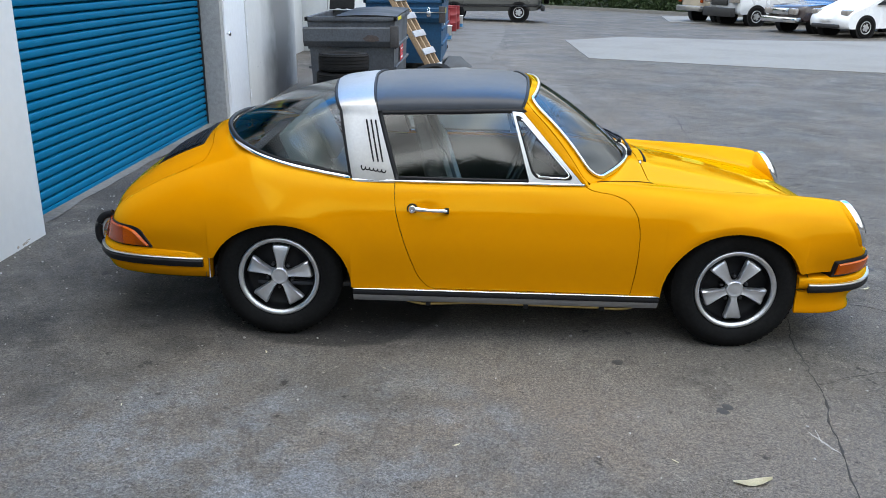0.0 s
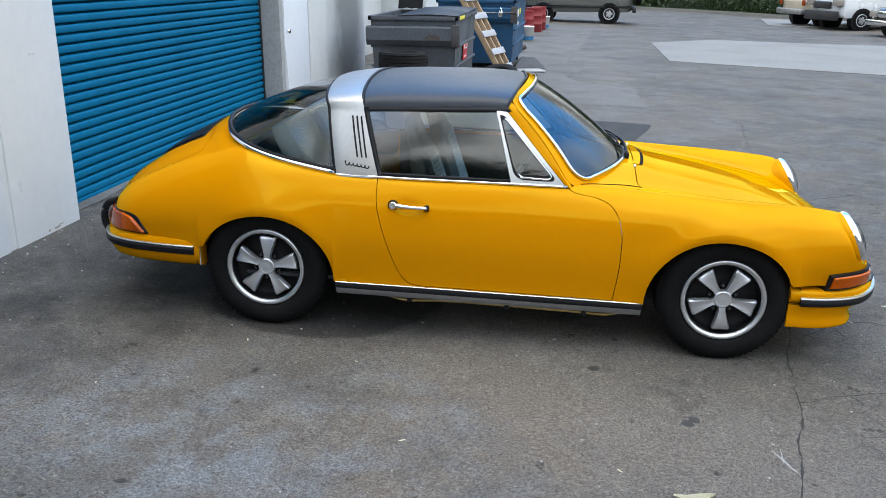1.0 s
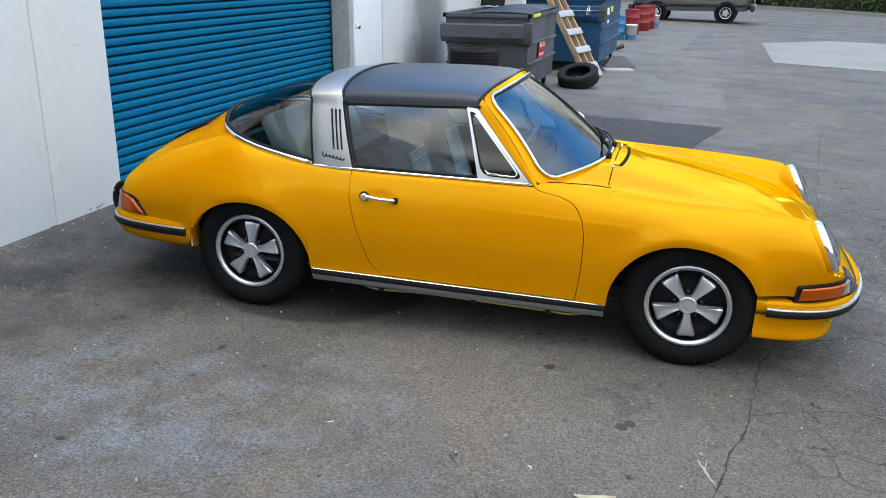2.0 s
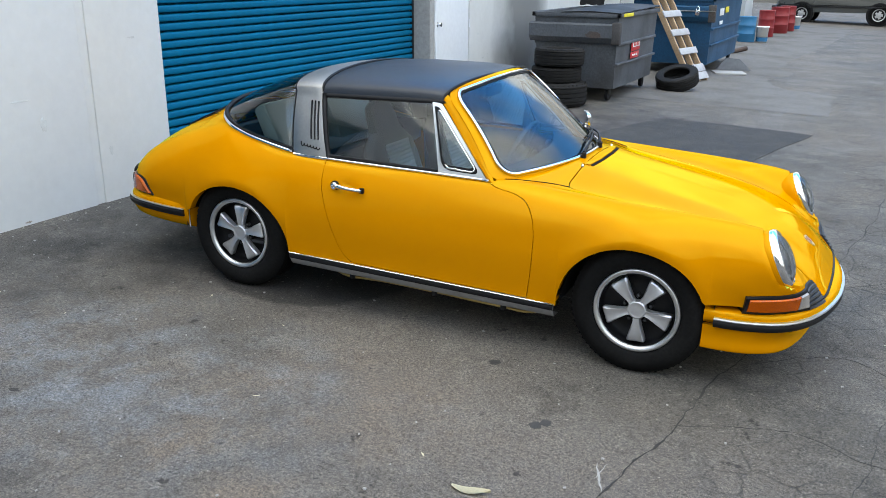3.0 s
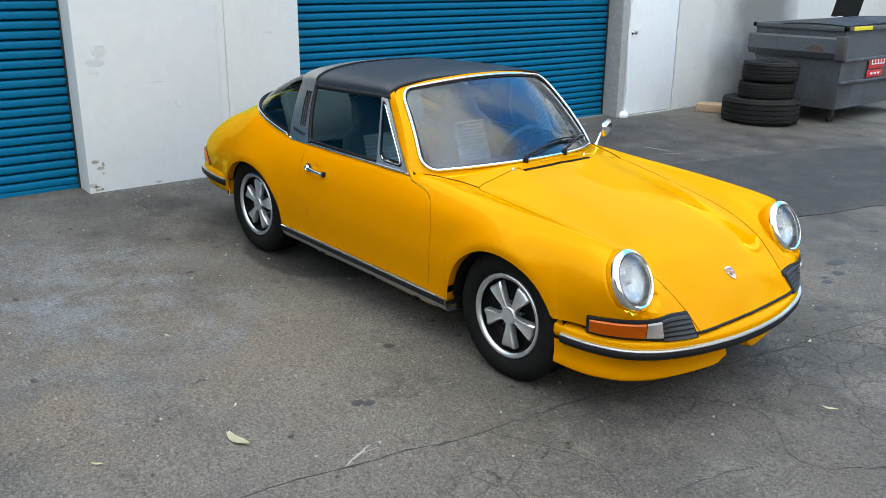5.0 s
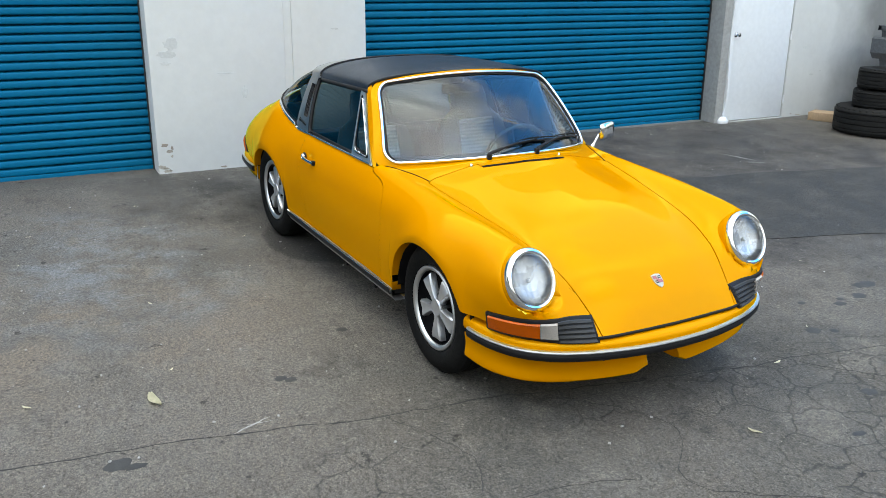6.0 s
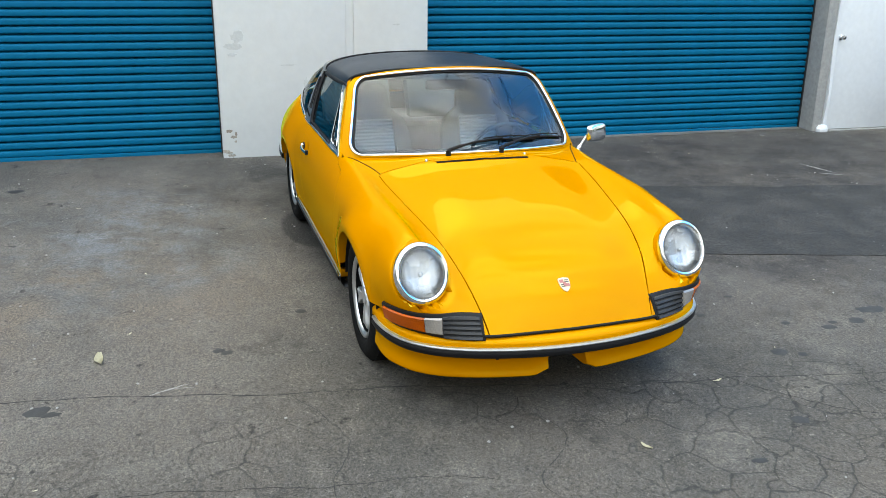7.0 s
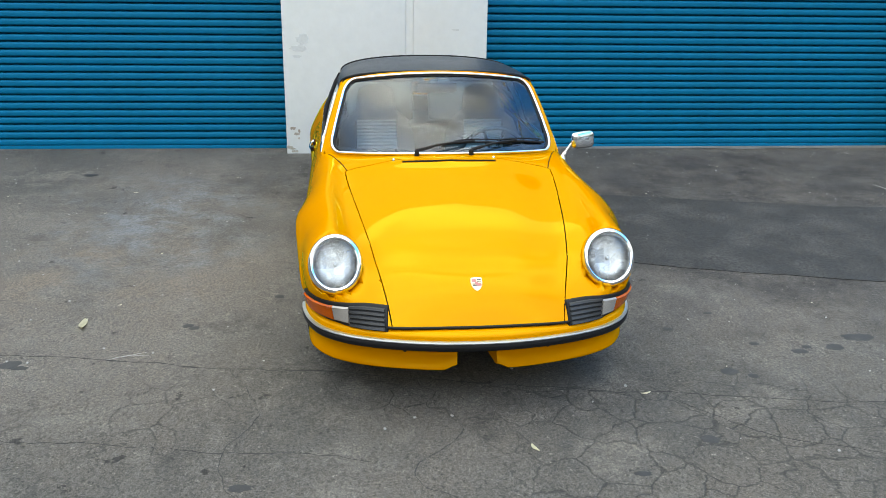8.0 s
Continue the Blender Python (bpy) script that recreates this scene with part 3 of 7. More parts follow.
if max(shell.faces, key=lambda f: f.calc_center_median().z).normal.z < 0:
    bmesh.ops.reverse_faces(shell, faces=shell.faces)
# finger hollows behind the door handles
for v in shell.verts:
    q = ((v.co.x + 0.405) / 0.062) ** 2 + ((v.co.z - 0.683) / 0.032) ** 2
    if q < 1:
        v.co.y -= math.copysign(0.014 * (1 - q) ** 0.7, v.co.y)
# flared lips round the wheel arches
for v in shell.verts:
    for c, half_, rise in (REAR_ARCH, FRONT_ARCH):
        if abs(v.co.x - c) < half_ * 1.6 and v.co.z > .262 and abs(v.co.y) > .6:
            q = math.hypot((v.co.x - c) / half_, (v.co.z - .275) / rise) - 1
            v.co.y += math.copysign(.024 * min(1.0, max(0.0, (v.co.z - .29) / .20)) * math.exp(-(max(0.0, q) / .17) ** 2), v.co.y)
for _ in range(8):
    bmesh.ops.smooth_vert(shell, verts=[v for v in shell.verts if not v.is_boundary and .27 < v.co.z < .60 and min(abs(abs(v.co.x - c) - h) for c, h, _r in (REAR_ARCH, FRONT_ARCH)) < .07], factor=.5, use_axis_y=True)
# flat seats for the headlamps
LAMP_TILT = 26
LAMP_AT = Vector((1.712, .615, .632))
LAMP_OVAL = Matrix.Diagonal((1.19, 1.06, 1.0, 1.0))
for side in (-1, 1):
    c = Vector((LAMP_AT.x, side * LAMP_AT.y, LAMP_AT.z))
    ax = Vector((math.cos(radians(LAMP_TILT)), 0, math.sin(radians(LAMP_TILT))))
    for v in shell.verts:
        d = v.co - c
        h = d.dot(ax)
        up = Vector((-ax.z, 0, ax.x))
        if math.hypot(d.dot(up) / 1.19, d.y / 1.06) < .117 and h > -.032 and v.co.y * side > 0:
            v.co -= ax * (h + .032)
TREE = BVHTree.FromBMesh(shell)


def on_side(x, z, side=-1, out=0.0):
    """The body's skin seen from the side at (x, z)."""
    hit = TREE.ray_cast(Vector((x, side * 2, z)), Vector((0, -side, 0)))
    p = hit[0] if hit[0] else Vector((x, side * 0.775, z))
    return p + Vector((0, side * out, 0))


def on_top(x, y, out=0.0):
    hit = TREE.ray_cast(Vector((x, y, 2)), Vector((0, 0, -1)))
    return (hit[0] if hit[0] else Vector((x, y, 0.8))) + Vector((0, 0, out))


def on_round(x, y, z, out=0.0, centre=1.2):
    """The skin of nose or tail towards the middle of that end."""
    d = Vector((centre - x, -y, 0)).normalized()
    hit = TREE.ray_cast(Vector((x, y, z)) - d * 0.6, d)
    p = hit[0] if hit[0] and (hit[0] - Vector((x, y, z))).length < 0.12 else Vector((x, y, z))
    return p - d * out


def inside(poly, a, b):
    ok = False
    for (x1, y1), (x2, y2) in zip(poly, poly[1:] + poly[:1]):
        if (y1 > b) != (y2 > b) and a < (x2 - x1) * (b - y1) / (y2 - y1) + x1:
            ok = not ok
    return ok


def panel_from(bm, poly, axes, keep):
    """Cut a closed outline, given in two axes, into bm and lift that panel out into a bmesh of its own."""
    ia, ib = axes
    ic = 3 - ia - ib
    along = Vector([1.0 if i == ic else 0.0 for i in range(3)])
    near = [f for f in bm.faces if keep(f.calc_center_median())]
    for (a1, b1), (a2, b2) in zip(poly, poly[1:] + poly[:1]):
        near = [f for f in bm.faces if keep(f.calc_center_median())]
        lo_a, hi_a, lo_b, hi_b = min(a1, a2) - 1e-4, max(a1, a2) + 1e-4, min(b1, b2) - 1e-4, max(b1, b2) + 1e-4
        sel = []
        for f in near:
            va, vb = [v.co[ia] for v in f.verts], [v.co[ib] for v in f.verts]
            if min(va) <= hi_a and max(va) >= lo_a and min(vb) <= hi_b and max(vb) >= lo_b:
                sel.append(f)
        if not sel:
            continue
        d, c = Vector((0, 0, 0)), Vector((0, 0, 0))
        d[ia], d[ib], c[ia], c[ib] = a2 - a1, b2 - b1, a1, b1
        geom = list({g for f in sel for g in (f, *f.edges, *f.verts)})
        bmesh.ops.bisect_plane(bm, geom=geom, plane_co=c, plane_no=d.cross(along).normalized(), dist=1e-5)
    mine = [f for f in bm.faces if keep(f.calc_center_median()) and inside(poly, f.calc_center_median()[ia], f.calc_center_median()[ib])]
    out = bmesh.new()
    table = {}
    for f in mine:
        for v in f.verts:
            if v not in table:
                table[v] = out.verts.new(v.co)
        out.faces.new([table[v] for v in f.verts])
    bmesh.ops.delete(bm, geom=mine, context="FACES")
    return out


def turn_in(bm, gap=0.002, depth=0.014, where=None):
    """Shrink an open edge by half a gap and fold it inwards, so that the panel has an edge of its own."""
    bm.normal_update()
    edges = [e for e in bm.edges if e.is_boundary and (where is None or where((e.verts[0].co + e.verts[1].co) / 2))]
    move, nor = {}, {}
    for e in edges:
        f = e.link_faces[0]
        d = (e.verts[1].co - e.verts[0].co)
        o = d.cross(f.normal)
        if o.length < 1e-9:
            continue
        o.normalize()
        if o.dot(f.calc_center_median() - e.verts[0].co) > 0:
            o = -o
        for v in e.verts:
            move[v] = move.get(v, Vector()) + o
            nor[v] = nor.get(v, Vector()) + f.normal
    for v, o in move.items():
        if o.length > 1e-6:
            v.co -= o.normalized() * gap
    ext = bmesh.ops.extrude_edge_only(bm, edges=edges)
    fresh = [g for g in ext["geom"] if isinstance(g, bmesh.types.BMVert)]
    link = {}
    for e in bm.edges:
        a, b = e.verts
        for v, w in ((a, b), (b, a)):
            if v in nor and w not in nor:
                link.setdefault(w, v)
    for w in fresh:
        v = link.get(w)
        if v is not None:
            w.co = v.co - nor[v].normalized() * depth
    for e in edges:
        e.smooth = False


def near_outline(polys, axes, tol=0.004):
    segs = [(Vector(a), Vector(b)) for poly in polys for a, b in zip(poly, poly[1:] + poly[:1])]

    def test(p):
        q = Vector((p[axes[0]], p[axes[1]]))
        for a, b in segs:
            d = b - a
            t = max(0, min(1, (q - a).dot(d) / max(1e-12, d.length_squared)))
            if (a + d * t - q).length < tol:
                return True
        return False
    return test


def smooth_poly(pts, k=4):
    return [(p.x, p.y) for p in curve3([(x, y, 0) for x, y in pts], k)]


# door outline in x, z
DOOR = smooth_poly([(-.566, .803), (-.562, .70), (-.530, .57), (-.480, .43), (-.435, .335), (-.395, .293), (-.35, .281)]) + [(.602, .2775)] \
    + smooth_poly([(.608, .285), (.622, .40), (.628, .52), (.624, .62), (.605, .69), (.565, .742), (.50, .770), (.43, .781), (.385, .790), (.36, .803)])
doors = []
for side in (-1, 1):
    doors.append(panel_from(shell, DOOR, (0, 2), lambda c, s=side: c.y * s > 0.6 and -.75 < c.x < .75 and c.z > 0.262))
HOOD_SIDE = [(.735, .562), (.85, .554), (1.0, .537), (1.12, .520), (1.26, .501), (1.38, .484), (1.52, .462), (1.66, .438), (1.76, .412), (1.83, .393), (1.90, .378), (1.95, .372)]
HOOD = [(.70, -.50), (.70, .50)] + smooth_poly([(.705, .525), (.718, .550), (.735, .562)])[1:] + HOOD_SIDE[1:] + [(x, -y) for x, y in HOOD_SIDE[:0:-1]] + [(x, -y) for x, y in smooth_poly([(.705, .525), (.718, .550), (.735, .562)])[:0:-1]]
hood = panel_from(shell, HOOD, (0, 1), lambda c: c.x > 0.6 and c.z > 0.38 and abs(c.y) < 0.6)
LID = smooth_poly([(-1.56, .0), (-1.55, .25), (-1.52, .46), (-1.54, .55), (-1.61, .588), (-1.75, .602), (-1.88, .600), (-1.97, .585)], 3)
LID = LID + [(-2.04, .50), (-2.04, -.50)] + [(x, -y) for x, y in LID[:0:-1]]
lid = panel_from(shell, LID, (0, 1), lambda c: c.x < -1.4 and c.z > 0.5 and abs(c.y) < 0.66)
test_door, test_hood, test_lid = near_outline([DOOR], (0, 2)), near_outline([HOOD], (0, 1)), near_outline([LID], (0, 1))
turn_in(shell, 0.0026, 0.018, lambda p: (abs(p.y) > .6 and -.7 < p.x < .7 and .262 < p.z and test_door(p)) or (p.x > .65 and p.z > .38 and abs(p.y) < .6 and test_hood(p)) or (p.x < -1.4 and p.z > .5 and test_lid(p)))
# fold the sill and wheel-arch edge inwards
low = [e for e in shell.edges if e.is_boundary and abs((e.verts[0].co + e.verts[1].co).y) > 1.3 and min(v.co.z for v in e.verts) < 0.64 and not (-.77 < e.verts[0].co.x < .76 and e.verts[0].co.z > .282)]
ext = bmesh.ops.extrude_edge_only(shell, edges=low)
for v in [g for g in ext["geom"] if isinstance(g, bmesh.types.BMVert)]:
    v.co.y -= math.copysign(0.045, v.co.y)
for e in low:
    e.smooth = False
part("body", shell, M_PAINT, car, "glossy yellow painted body shell", angle=50)
for d in doors:
    turn_in(d, 0.0018)
    part("door", d, M_PAINT, car, "closed yellow door", angle=50)
turn_in(hood, 0.003)
part("front_lid", hood, M_PAINT, car, "closed yellow front lid", angle=50)
turn_in(lid, 0.003)
lid_ob = part("engine_lid", lid, M_PAINT, car, "closed yellow engine lid with black grille", angle=50)

# dark underside and wheel housings
under = bmesh.new()
box(under, (-1.80, -.45, .19), (1.60, .45, .26), .01)
box(under, (-.72, -.735, .215), (.70, .735, .262), .01)
part("underside", under, M_TRIM, car, "dark underside")
for x in (-AXLE, AXLE):
    for side in (-1, 1):
        bm = bmesh.new()
        pts = [(x + .36 * math.cos(math.pi * i / 16), .30 + .34 * math.sin(math.pi * i / 16)) for i in range(17)]
        grid(bm, [[(px, side * yy, pz) for px, pz in pts] for yy in (.47, .755)])
        bm.faces.new([bm.verts.new((px, side * .47, pz)) for px, pz in pts])
        part("wheel_housing", bm, M_BLACK, car, "dark wheel housing")


# wheels: forged five-petal alloys
def make_wheel():
    bm = bmesh.new()
    # barrel and lip; z is outward
    lathe(bm, [(.172, -.10), (.176, -.02), (.178, .018), (.186, .026), (.197, .030), (.202, .026), (.203, .015), (.196, .0), (.19, -.11)], 56, False)
    rim = part("wheel", bm, M_LIP, None, "five-spoke alloy wheel with polished lip")
    bm = bmesh.new()
    lathe(bm, [(.0, -.045), (.10, -.05), (.165, -.06), (.1745, -.03), (.1765, .012), (.173, .016)], 48, False)
    part("barrel", bm, M_BLACK, rim, "matt black inner barrel")
    prof = [(.200, .012), (.207, .024), (.222, .034), (.25, .040), (.275, .036), (.295, .024), (.305, .010), (.311, .004)]
    out = prof + [(.315, -.004), (.3165, -.03)]
    for k in range(5):
        g = -.034 - k * .026
        out += [(.3165, g), (.311, g - .001), (.311, g - .006), (.3165, g - .007)]
    out += [(.3165, -.165), (.311, -.175), (.29, -.187), (.25, -.192), (.205, -.17), (.195, -.11)]
    bm = bmesh.new()
    lathe(bm, out, 64, False)
    for k in range(64):   # shoulder blocks
        a = 2 * math.pi * k / 64
        box(bm, (.303, -.006, -.012), (.3145, .006, .004), 0, Matrix.Rotation(a, 4, "Z"))
    part("tyre", bm, M_TYRE, rim, "black treaded tyre", angle=30)
    spoke = bmesh.new()
    sec = [(.040, .018, .012), (.06, .0175, .014), (.09, .025, .016), (.12, .034, .017), (.147, .042, .016), (.157, .0415, .011), (.160, .035, .004)]
    rows_ = []
    for r, w, h in sec:
        rows_.append([(r, -w, -.02), (r, -w, h - .008), (r, -w * .82, h - .001), (r, -w * .4, h - .003), (r, 0, h - .005), (r, w * .4, h - .003), (r, w * .82, h - .001), (r, w, h - .008), (r, w, -.02)])
    vr = grid(spoke, rows_)
    spoke.faces.new(vr[-1])
    bmesh.ops.recalc_face_normals(spoke, faces=spoke.faces)
    me = mesh_of(spoke, "spoke", True, 40)
    me.materials.append(M_ALLOY)
    nut = bmesh.new()
    lathe(nut, [(.009, -.03), (.009, -.004), (.006, .0)], 6)
    mn = mesh_of(nut, "lug_nut", True, 30)
    mn.materials.append(M_TRIM)
    for k in range(5):
        o = new("spoke", me)
        o["label"] = "satin alloy petal spoke"
        o.matrix_basis = pose(0, 0, 0, 0, 0, 90 + 72 * k)
        o.parent = rim
        o = new("lug_nut", mn)
        o.matrix_basis = Matrix.Rotation(radians(90 + 36 + 72 * k), 4, "Z") @ Matrix.Translation((.064, 0, .0))
        o.parent = rim
    bm = bmesh.new()
    lathe(bm, [(.044, -.02), (.044, .008), (.041, .014), (.036, .0165), (.034, .015), (.018, .0175), (.001, .018)], 32)
    part("hub_cap", bm, M_ALLOY, rim, "satin round hub cap")
    bm = bmesh.new()
    lathe(bm, [(.14, -.075), (.14, -.068), (.05, -.066)], 40)
    part("brake_disc", bm, M_TRIM, rim, "dark brake disc")
    return rim


wheel0 = make_wheel()
for x in (AXLE, -AXLE):
    for side, face in ((-1, -.722), (1, .722)):
        m = Matrix.Translation((x, face, TYRE_R - .004)) @ Matrix.Rotation(radians(90 if side < 0 else -90), 4, "X") @ Matrix.Rotation(radians(39 if x > 0 else -4), 4, "Z")
        w = wheel0 if (x > 0 and side < 0) else copy_thing(wheel0, m)
        w.matrix_basis = m
        w.parent = car


# ---- greenhouse ----
def roof_mid(x):
    return spline([(-1.0, 1.172), (-.9, 1.198), (-.7, 1.228), (-.46, 1.243), (-.15, 1.249), (.04, 1.243), (.10, 1.236), (.2, 1.21)], x)


def rail(x):
    """Where side glass meets the roof: y, z."""
    return (spline([(-.9, .545), (-.66, .572), (-.2, .585), (.05, .575), (.12, .565)], x), spline([(-.9, 1.115), (-.66, 1.13), (-.3, 1.148), (.03, 1.16), (.12, 1.16)], x))


def roof_row(x_of, n=14, power=2.3, drop=0.0):
    """Half a cross row of the roof from rail to middle, x given as a function of height share."""
    out = []
    for i in range(n + 1):
        u = i / n
        a = u * math.pi / 2
        x = x_of(u)
        yr, zr = rail(x)
        zc = roof_mid(x)
        out.append(Vector((x, -yr * math.cos(a) ** (2 / power), zr + (zc - zr) * math.sin(a) ** (2 / power) - drop)))
    return out


def both(half):
    return half + [Vector((p.x, -p.y, p.z)) for p in half[-2::-1]]


def side_y(z, x=0):
    yr, zr = rail(max(-.85, min(.1, x)))
    t = (z - .81) / (zr - .81)
    return .692 + (yr - .692) * t + .012 * 4 * t * (1 - t)


top = bmesh.new()
rows = []
for i in range(23):
    t = i / 22
    lift = .006 * (1 - (2 * t - 1) ** 8)
    r = both(roof_row(lambda u, t=t: (-.665 - .045 * u) * (1 - t) + (.045 + .065 * u) * t))
    n_ = len(r)
    rows.append([r[0] + Vector((0, .006, -.02)), r[0] + Vector((0, -.004, -.012))] + [p + Vector((0, 0, lift if 1 < j < n_ - 2 else lift * .6)) for j, p in enumerate(r)] + [r[-1] + Vector((0, .004, -.012)), r[-1] + Vector((0, -.006, -.02))])
grid(top, rows)
bmesh.ops.recalc_face_normals(top, faces=top.faces)
bmesh.ops.solidify(top, geom=list(top.faces), thickness=0.012)
part("roof_panel", top, M_VINYL, car, "black grained vinyl removable roof panel", angle=45)
# seams and seals of the roof panel
for t, xa, xb in ((0, -.665, -.71), (1, .045, .11)):
    bm = bmesh.new()
    tube(bm, [p + Vector((0, 0, .004)) for p in both(roof_row(lambda u: xa + (xb - xa) * u))], .008, 6)
    part("roof_seal", bm, M_BLACK, car, "black rubber roof seal")
for side in (-1, 1):
    bm = bmesh.new()
    tube(bm, [(x, side * (rail(x)[0] + .002), rail(x)[1] - .018) for x in [-.67 + .74 * i / 14 for i in range(15)]], .013, 8)
    part("roof_seal", bm, M_BLACK, car, "black rubber roof seal")

# steel roll bar
def bar_edge(front, lift=0.0):
    out = []
    for i in range(13):
        z = .800 + (1.12 - .800) * i / 12
        x = (-.562 - .31 * (z - .805)) if front else (-.772 - .20 * (z - .805))
        out.append(Vector((x, -side_y(z, x) - lift, z)))
    for p in roof_row(lambda u: (-.664 - .046 * u) if front else (-.838 - .075 * u), 14)[1:]:
        n_ = Vector((0, p.y, p.z - .9)).normalized()
        out.append(p + n_ * lift)
    return out


fe, re_ = bar_edge(True, .010), bar_edge(False, .010)
bar = bmesh.new()
rows = []
for k in range(9):
    t = k / 8
    bulge = .006 * (1 - (2 * t - 1) ** 4)
    half = []
    for a, b in zip(fe, re_):
        p = a.lerp(b, t)
        half.append(p + Vector((0, p.y * bulge, (p.z - .8) * bulge)))
    rows.append(both(half))
grid(bar, rows)
bmesh.ops.recalc_face_normals(bar, faces=bar.faces)
bmesh.ops.solidify(bar, geom=list(bar.faces), thickness=0.02)
bar_ob = part("roll_bar", bar, M_STEEL, car, "wide brushed stainless steel roll bar", angle=40)


def bar_point(x, z, out=.017, side=-1):
    return Vector((x, side * (side_y(z, x) + out), z))


for side in (-1, 1):
    for k in range(3):
        bm = bmesh.new()
        dx = .022 * (k - 1)
        tube(bm, [bar_point(-.668 + dx - .22 * (z - .98), z, .0155, side) for z in [.895 + .19 * i / 8 for i in range(9)]], .0042, 6)
        part("vent_slit", bm, M_BLACK, bar_ob, "dark vent slit")
    bm = bmesh.new()   # script badge as a plain wavy stroke
    pts = [bar_point(-.735 + .125 * i / 120 + .004 * math.cos(i * .33), .868 + (.010 if i < 20 else .006) * math.sin(i * .33) - .00015 * i, .017, side) for i in range(121)]
    tube(bm, pts, .003, 5)
    part("badge_script", bm, M_BLACK, bar_ob, "small dark script badge")

# windscreen
def screen(a, b):
    """Windscreen surface: a across (-1 to 1, right to left), b from base to header."""
    yb, yt = .660 * a, .545 * a
    base = Vector((.662 - .27 * abs(a) ** 2.1, yb, .868 - .048 * a * a))
    head = Vector((.140 - .078 * abs(a) ** 2.2, yt, 1.238 - .050 * a * a))
    p = base.lerp(head, b)
    n = Vector((.6, 0, .75)).normalized()
    return p + n * .022 * 4 * b * (1 - b)


def round_rect(a0, a1, b0, b1, ra, rb, k=6):
    pts = []
    for ca, cb, s in ((a1 - ra, b1 - rb, 0), (a0 + ra, b1 - rb, 1), (a0 + ra, b0 + rb, 2), (a1 - ra, b0 + rb, 3)):
        for i in range(k + 1):
            t = (s + i / k) * math.pi / 2
            pts.append((ca + ra * math.cos(t), cb + rb * math.sin(t)))
    full = []
    for j, ((x1, y1), (x2, y2)) in enumerate(zip(pts, pts[1:] + pts[:1])):
        n = 16 if j % (k + 1) == k else 1
        full += [(x1 + (x2 - x1) * i / n, y1 + (y2 - y1) * i / n) for i in range(n)]
    return full


def pane(surface, outline, rings=7, out=(1, 0, 1)):
    bm = bmesh.new()
    ca = sum(p[0] for p in outline) / len(outline)
    cb = sum(p[1] for p in outline) / len(outline)
    loops = [[surface(ca + (a - ca) * k / rings, cb + (b - cb) * k / rings) for a, b in outline] for k in range(1, rings + 1)]
    vr = grid(bm, loops, True)
    c = bm.verts.new(surface(ca, cb))
    for i in range(len(outline)):
        bm.faces.new((c, vr[0][i], vr[0][(i + 1) % len(outline)]))
    return face_out(bm, out)


def face_out(bm, out):
    bmesh.ops.recalc_face_normals(bm, faces=bm.faces)
    bm.normal_update()
    if sum(f.normal.dot(Vector(out)) * f.calc_area() for f in bm.faces) < 0:
        bmesh.ops.reverse_faces(bm, faces=bm.faces)
    return bm


def band(surface, outer, inner, thick, lift=0.0, normal=None):
    """A flat frame between two outlines of equal count, with thickness."""
    bm = bmesh.new()
    grid(bm, [[surface(a, b) for a, b in outer], [surface(a, b) for a, b in inner]], True)
    bmesh.ops.recalc_face_normals(bm, faces=bm.faces)
    if normal is not None:
        bm.normal_update()
        s = sum(f.normal.dot(Vector(normal)) * f.calc_area() for f in bm.faces)
        if s < 0:
            bmesh.ops.reverse_faces(bm, faces=bm.faces)
            bm.normal_update()
        for v in bm.verts:
            v.co += Vector(normal).normalized() * lift
    bmesh.ops.solidify(bm, geom=list(bm.faces), thickness=thick)
    return bm


ws_out = round_rect(-.985, .985, -.005, .972, .10, .17)
ws_gas = round_rect(-.957, .957, .02, .947, .09, .15)
ws_frame = round_rect(-1.048, 1.048, -.07, 1.03, .12, .18)
part("windscreen", pane(screen, ws_gas), M_SCREEN, car, "clear curved windscreen reflecting the sky")
part("screen_gasket", band(screen, ws_out, ws_gas, .014, .004, (.6, 0, .75)), M_BLACK, car, "black rubber windscreen gasket")
bm = bmesh.new()
tube(bm, [screen(a, b) + Vector((.006, 0, .008)) for a, b in ws_out], .0085, 8, True)
part("screen_trim", bm, M_CHROME, car, "bright chrome windscreen trim")
part("screen_frame", band(screen, ws_frame, ws_out, .022, .001, (.6, 0, .75)), M_PAINT, car, "yellow windscreen frame")


# side glass: surface in x, z
def side_surface(side, out=0.0):
    return lambda x, z: Vector((x, side * (side_y(z, x) + out), z))


def dense(poly, step=.03):
    out = []
    for (x1, y1), (x2, y2) in zip(poly, poly[1:] + poly[:1]):
        n = max(1, round(math.hypot(x2 - x1, y2 - y1) / step))
        out += [(x1 + (x2 - x1) * i / n, y1 + (y2 - y1) * i / n) for i in range(n)]
    return out


def shrink(poly, k):
    cx, cy = sum(p[0] for p in poly) / len(poly), sum(p[1] for p in poly) / len(poly)
    return [(cx + (x - cx) * k, cy + (y - cy) * k) for x, y in poly]


def corner_round(poly, r, k=4):
    out = []
    n = len(poly)
    for i in range(n):
        p0, p1, p2 = Vector(poly[i - 1]), Vector(poly[i]), Vector(poly[(i + 1) % n])
        a, b = (p0 - p1), (p2 - p1)
        ra = min(r, a.length * .45, b.length * .45)
        a, b = p1 + a.normalized() * ra, p1 + b.normalized() * ra
        for j in range(k + 1):
            t = j / k
            out.append(tuple((1 - t) ** 2 * a + 2 * t * (1 - t) * p1 + t * t * b))
    return out


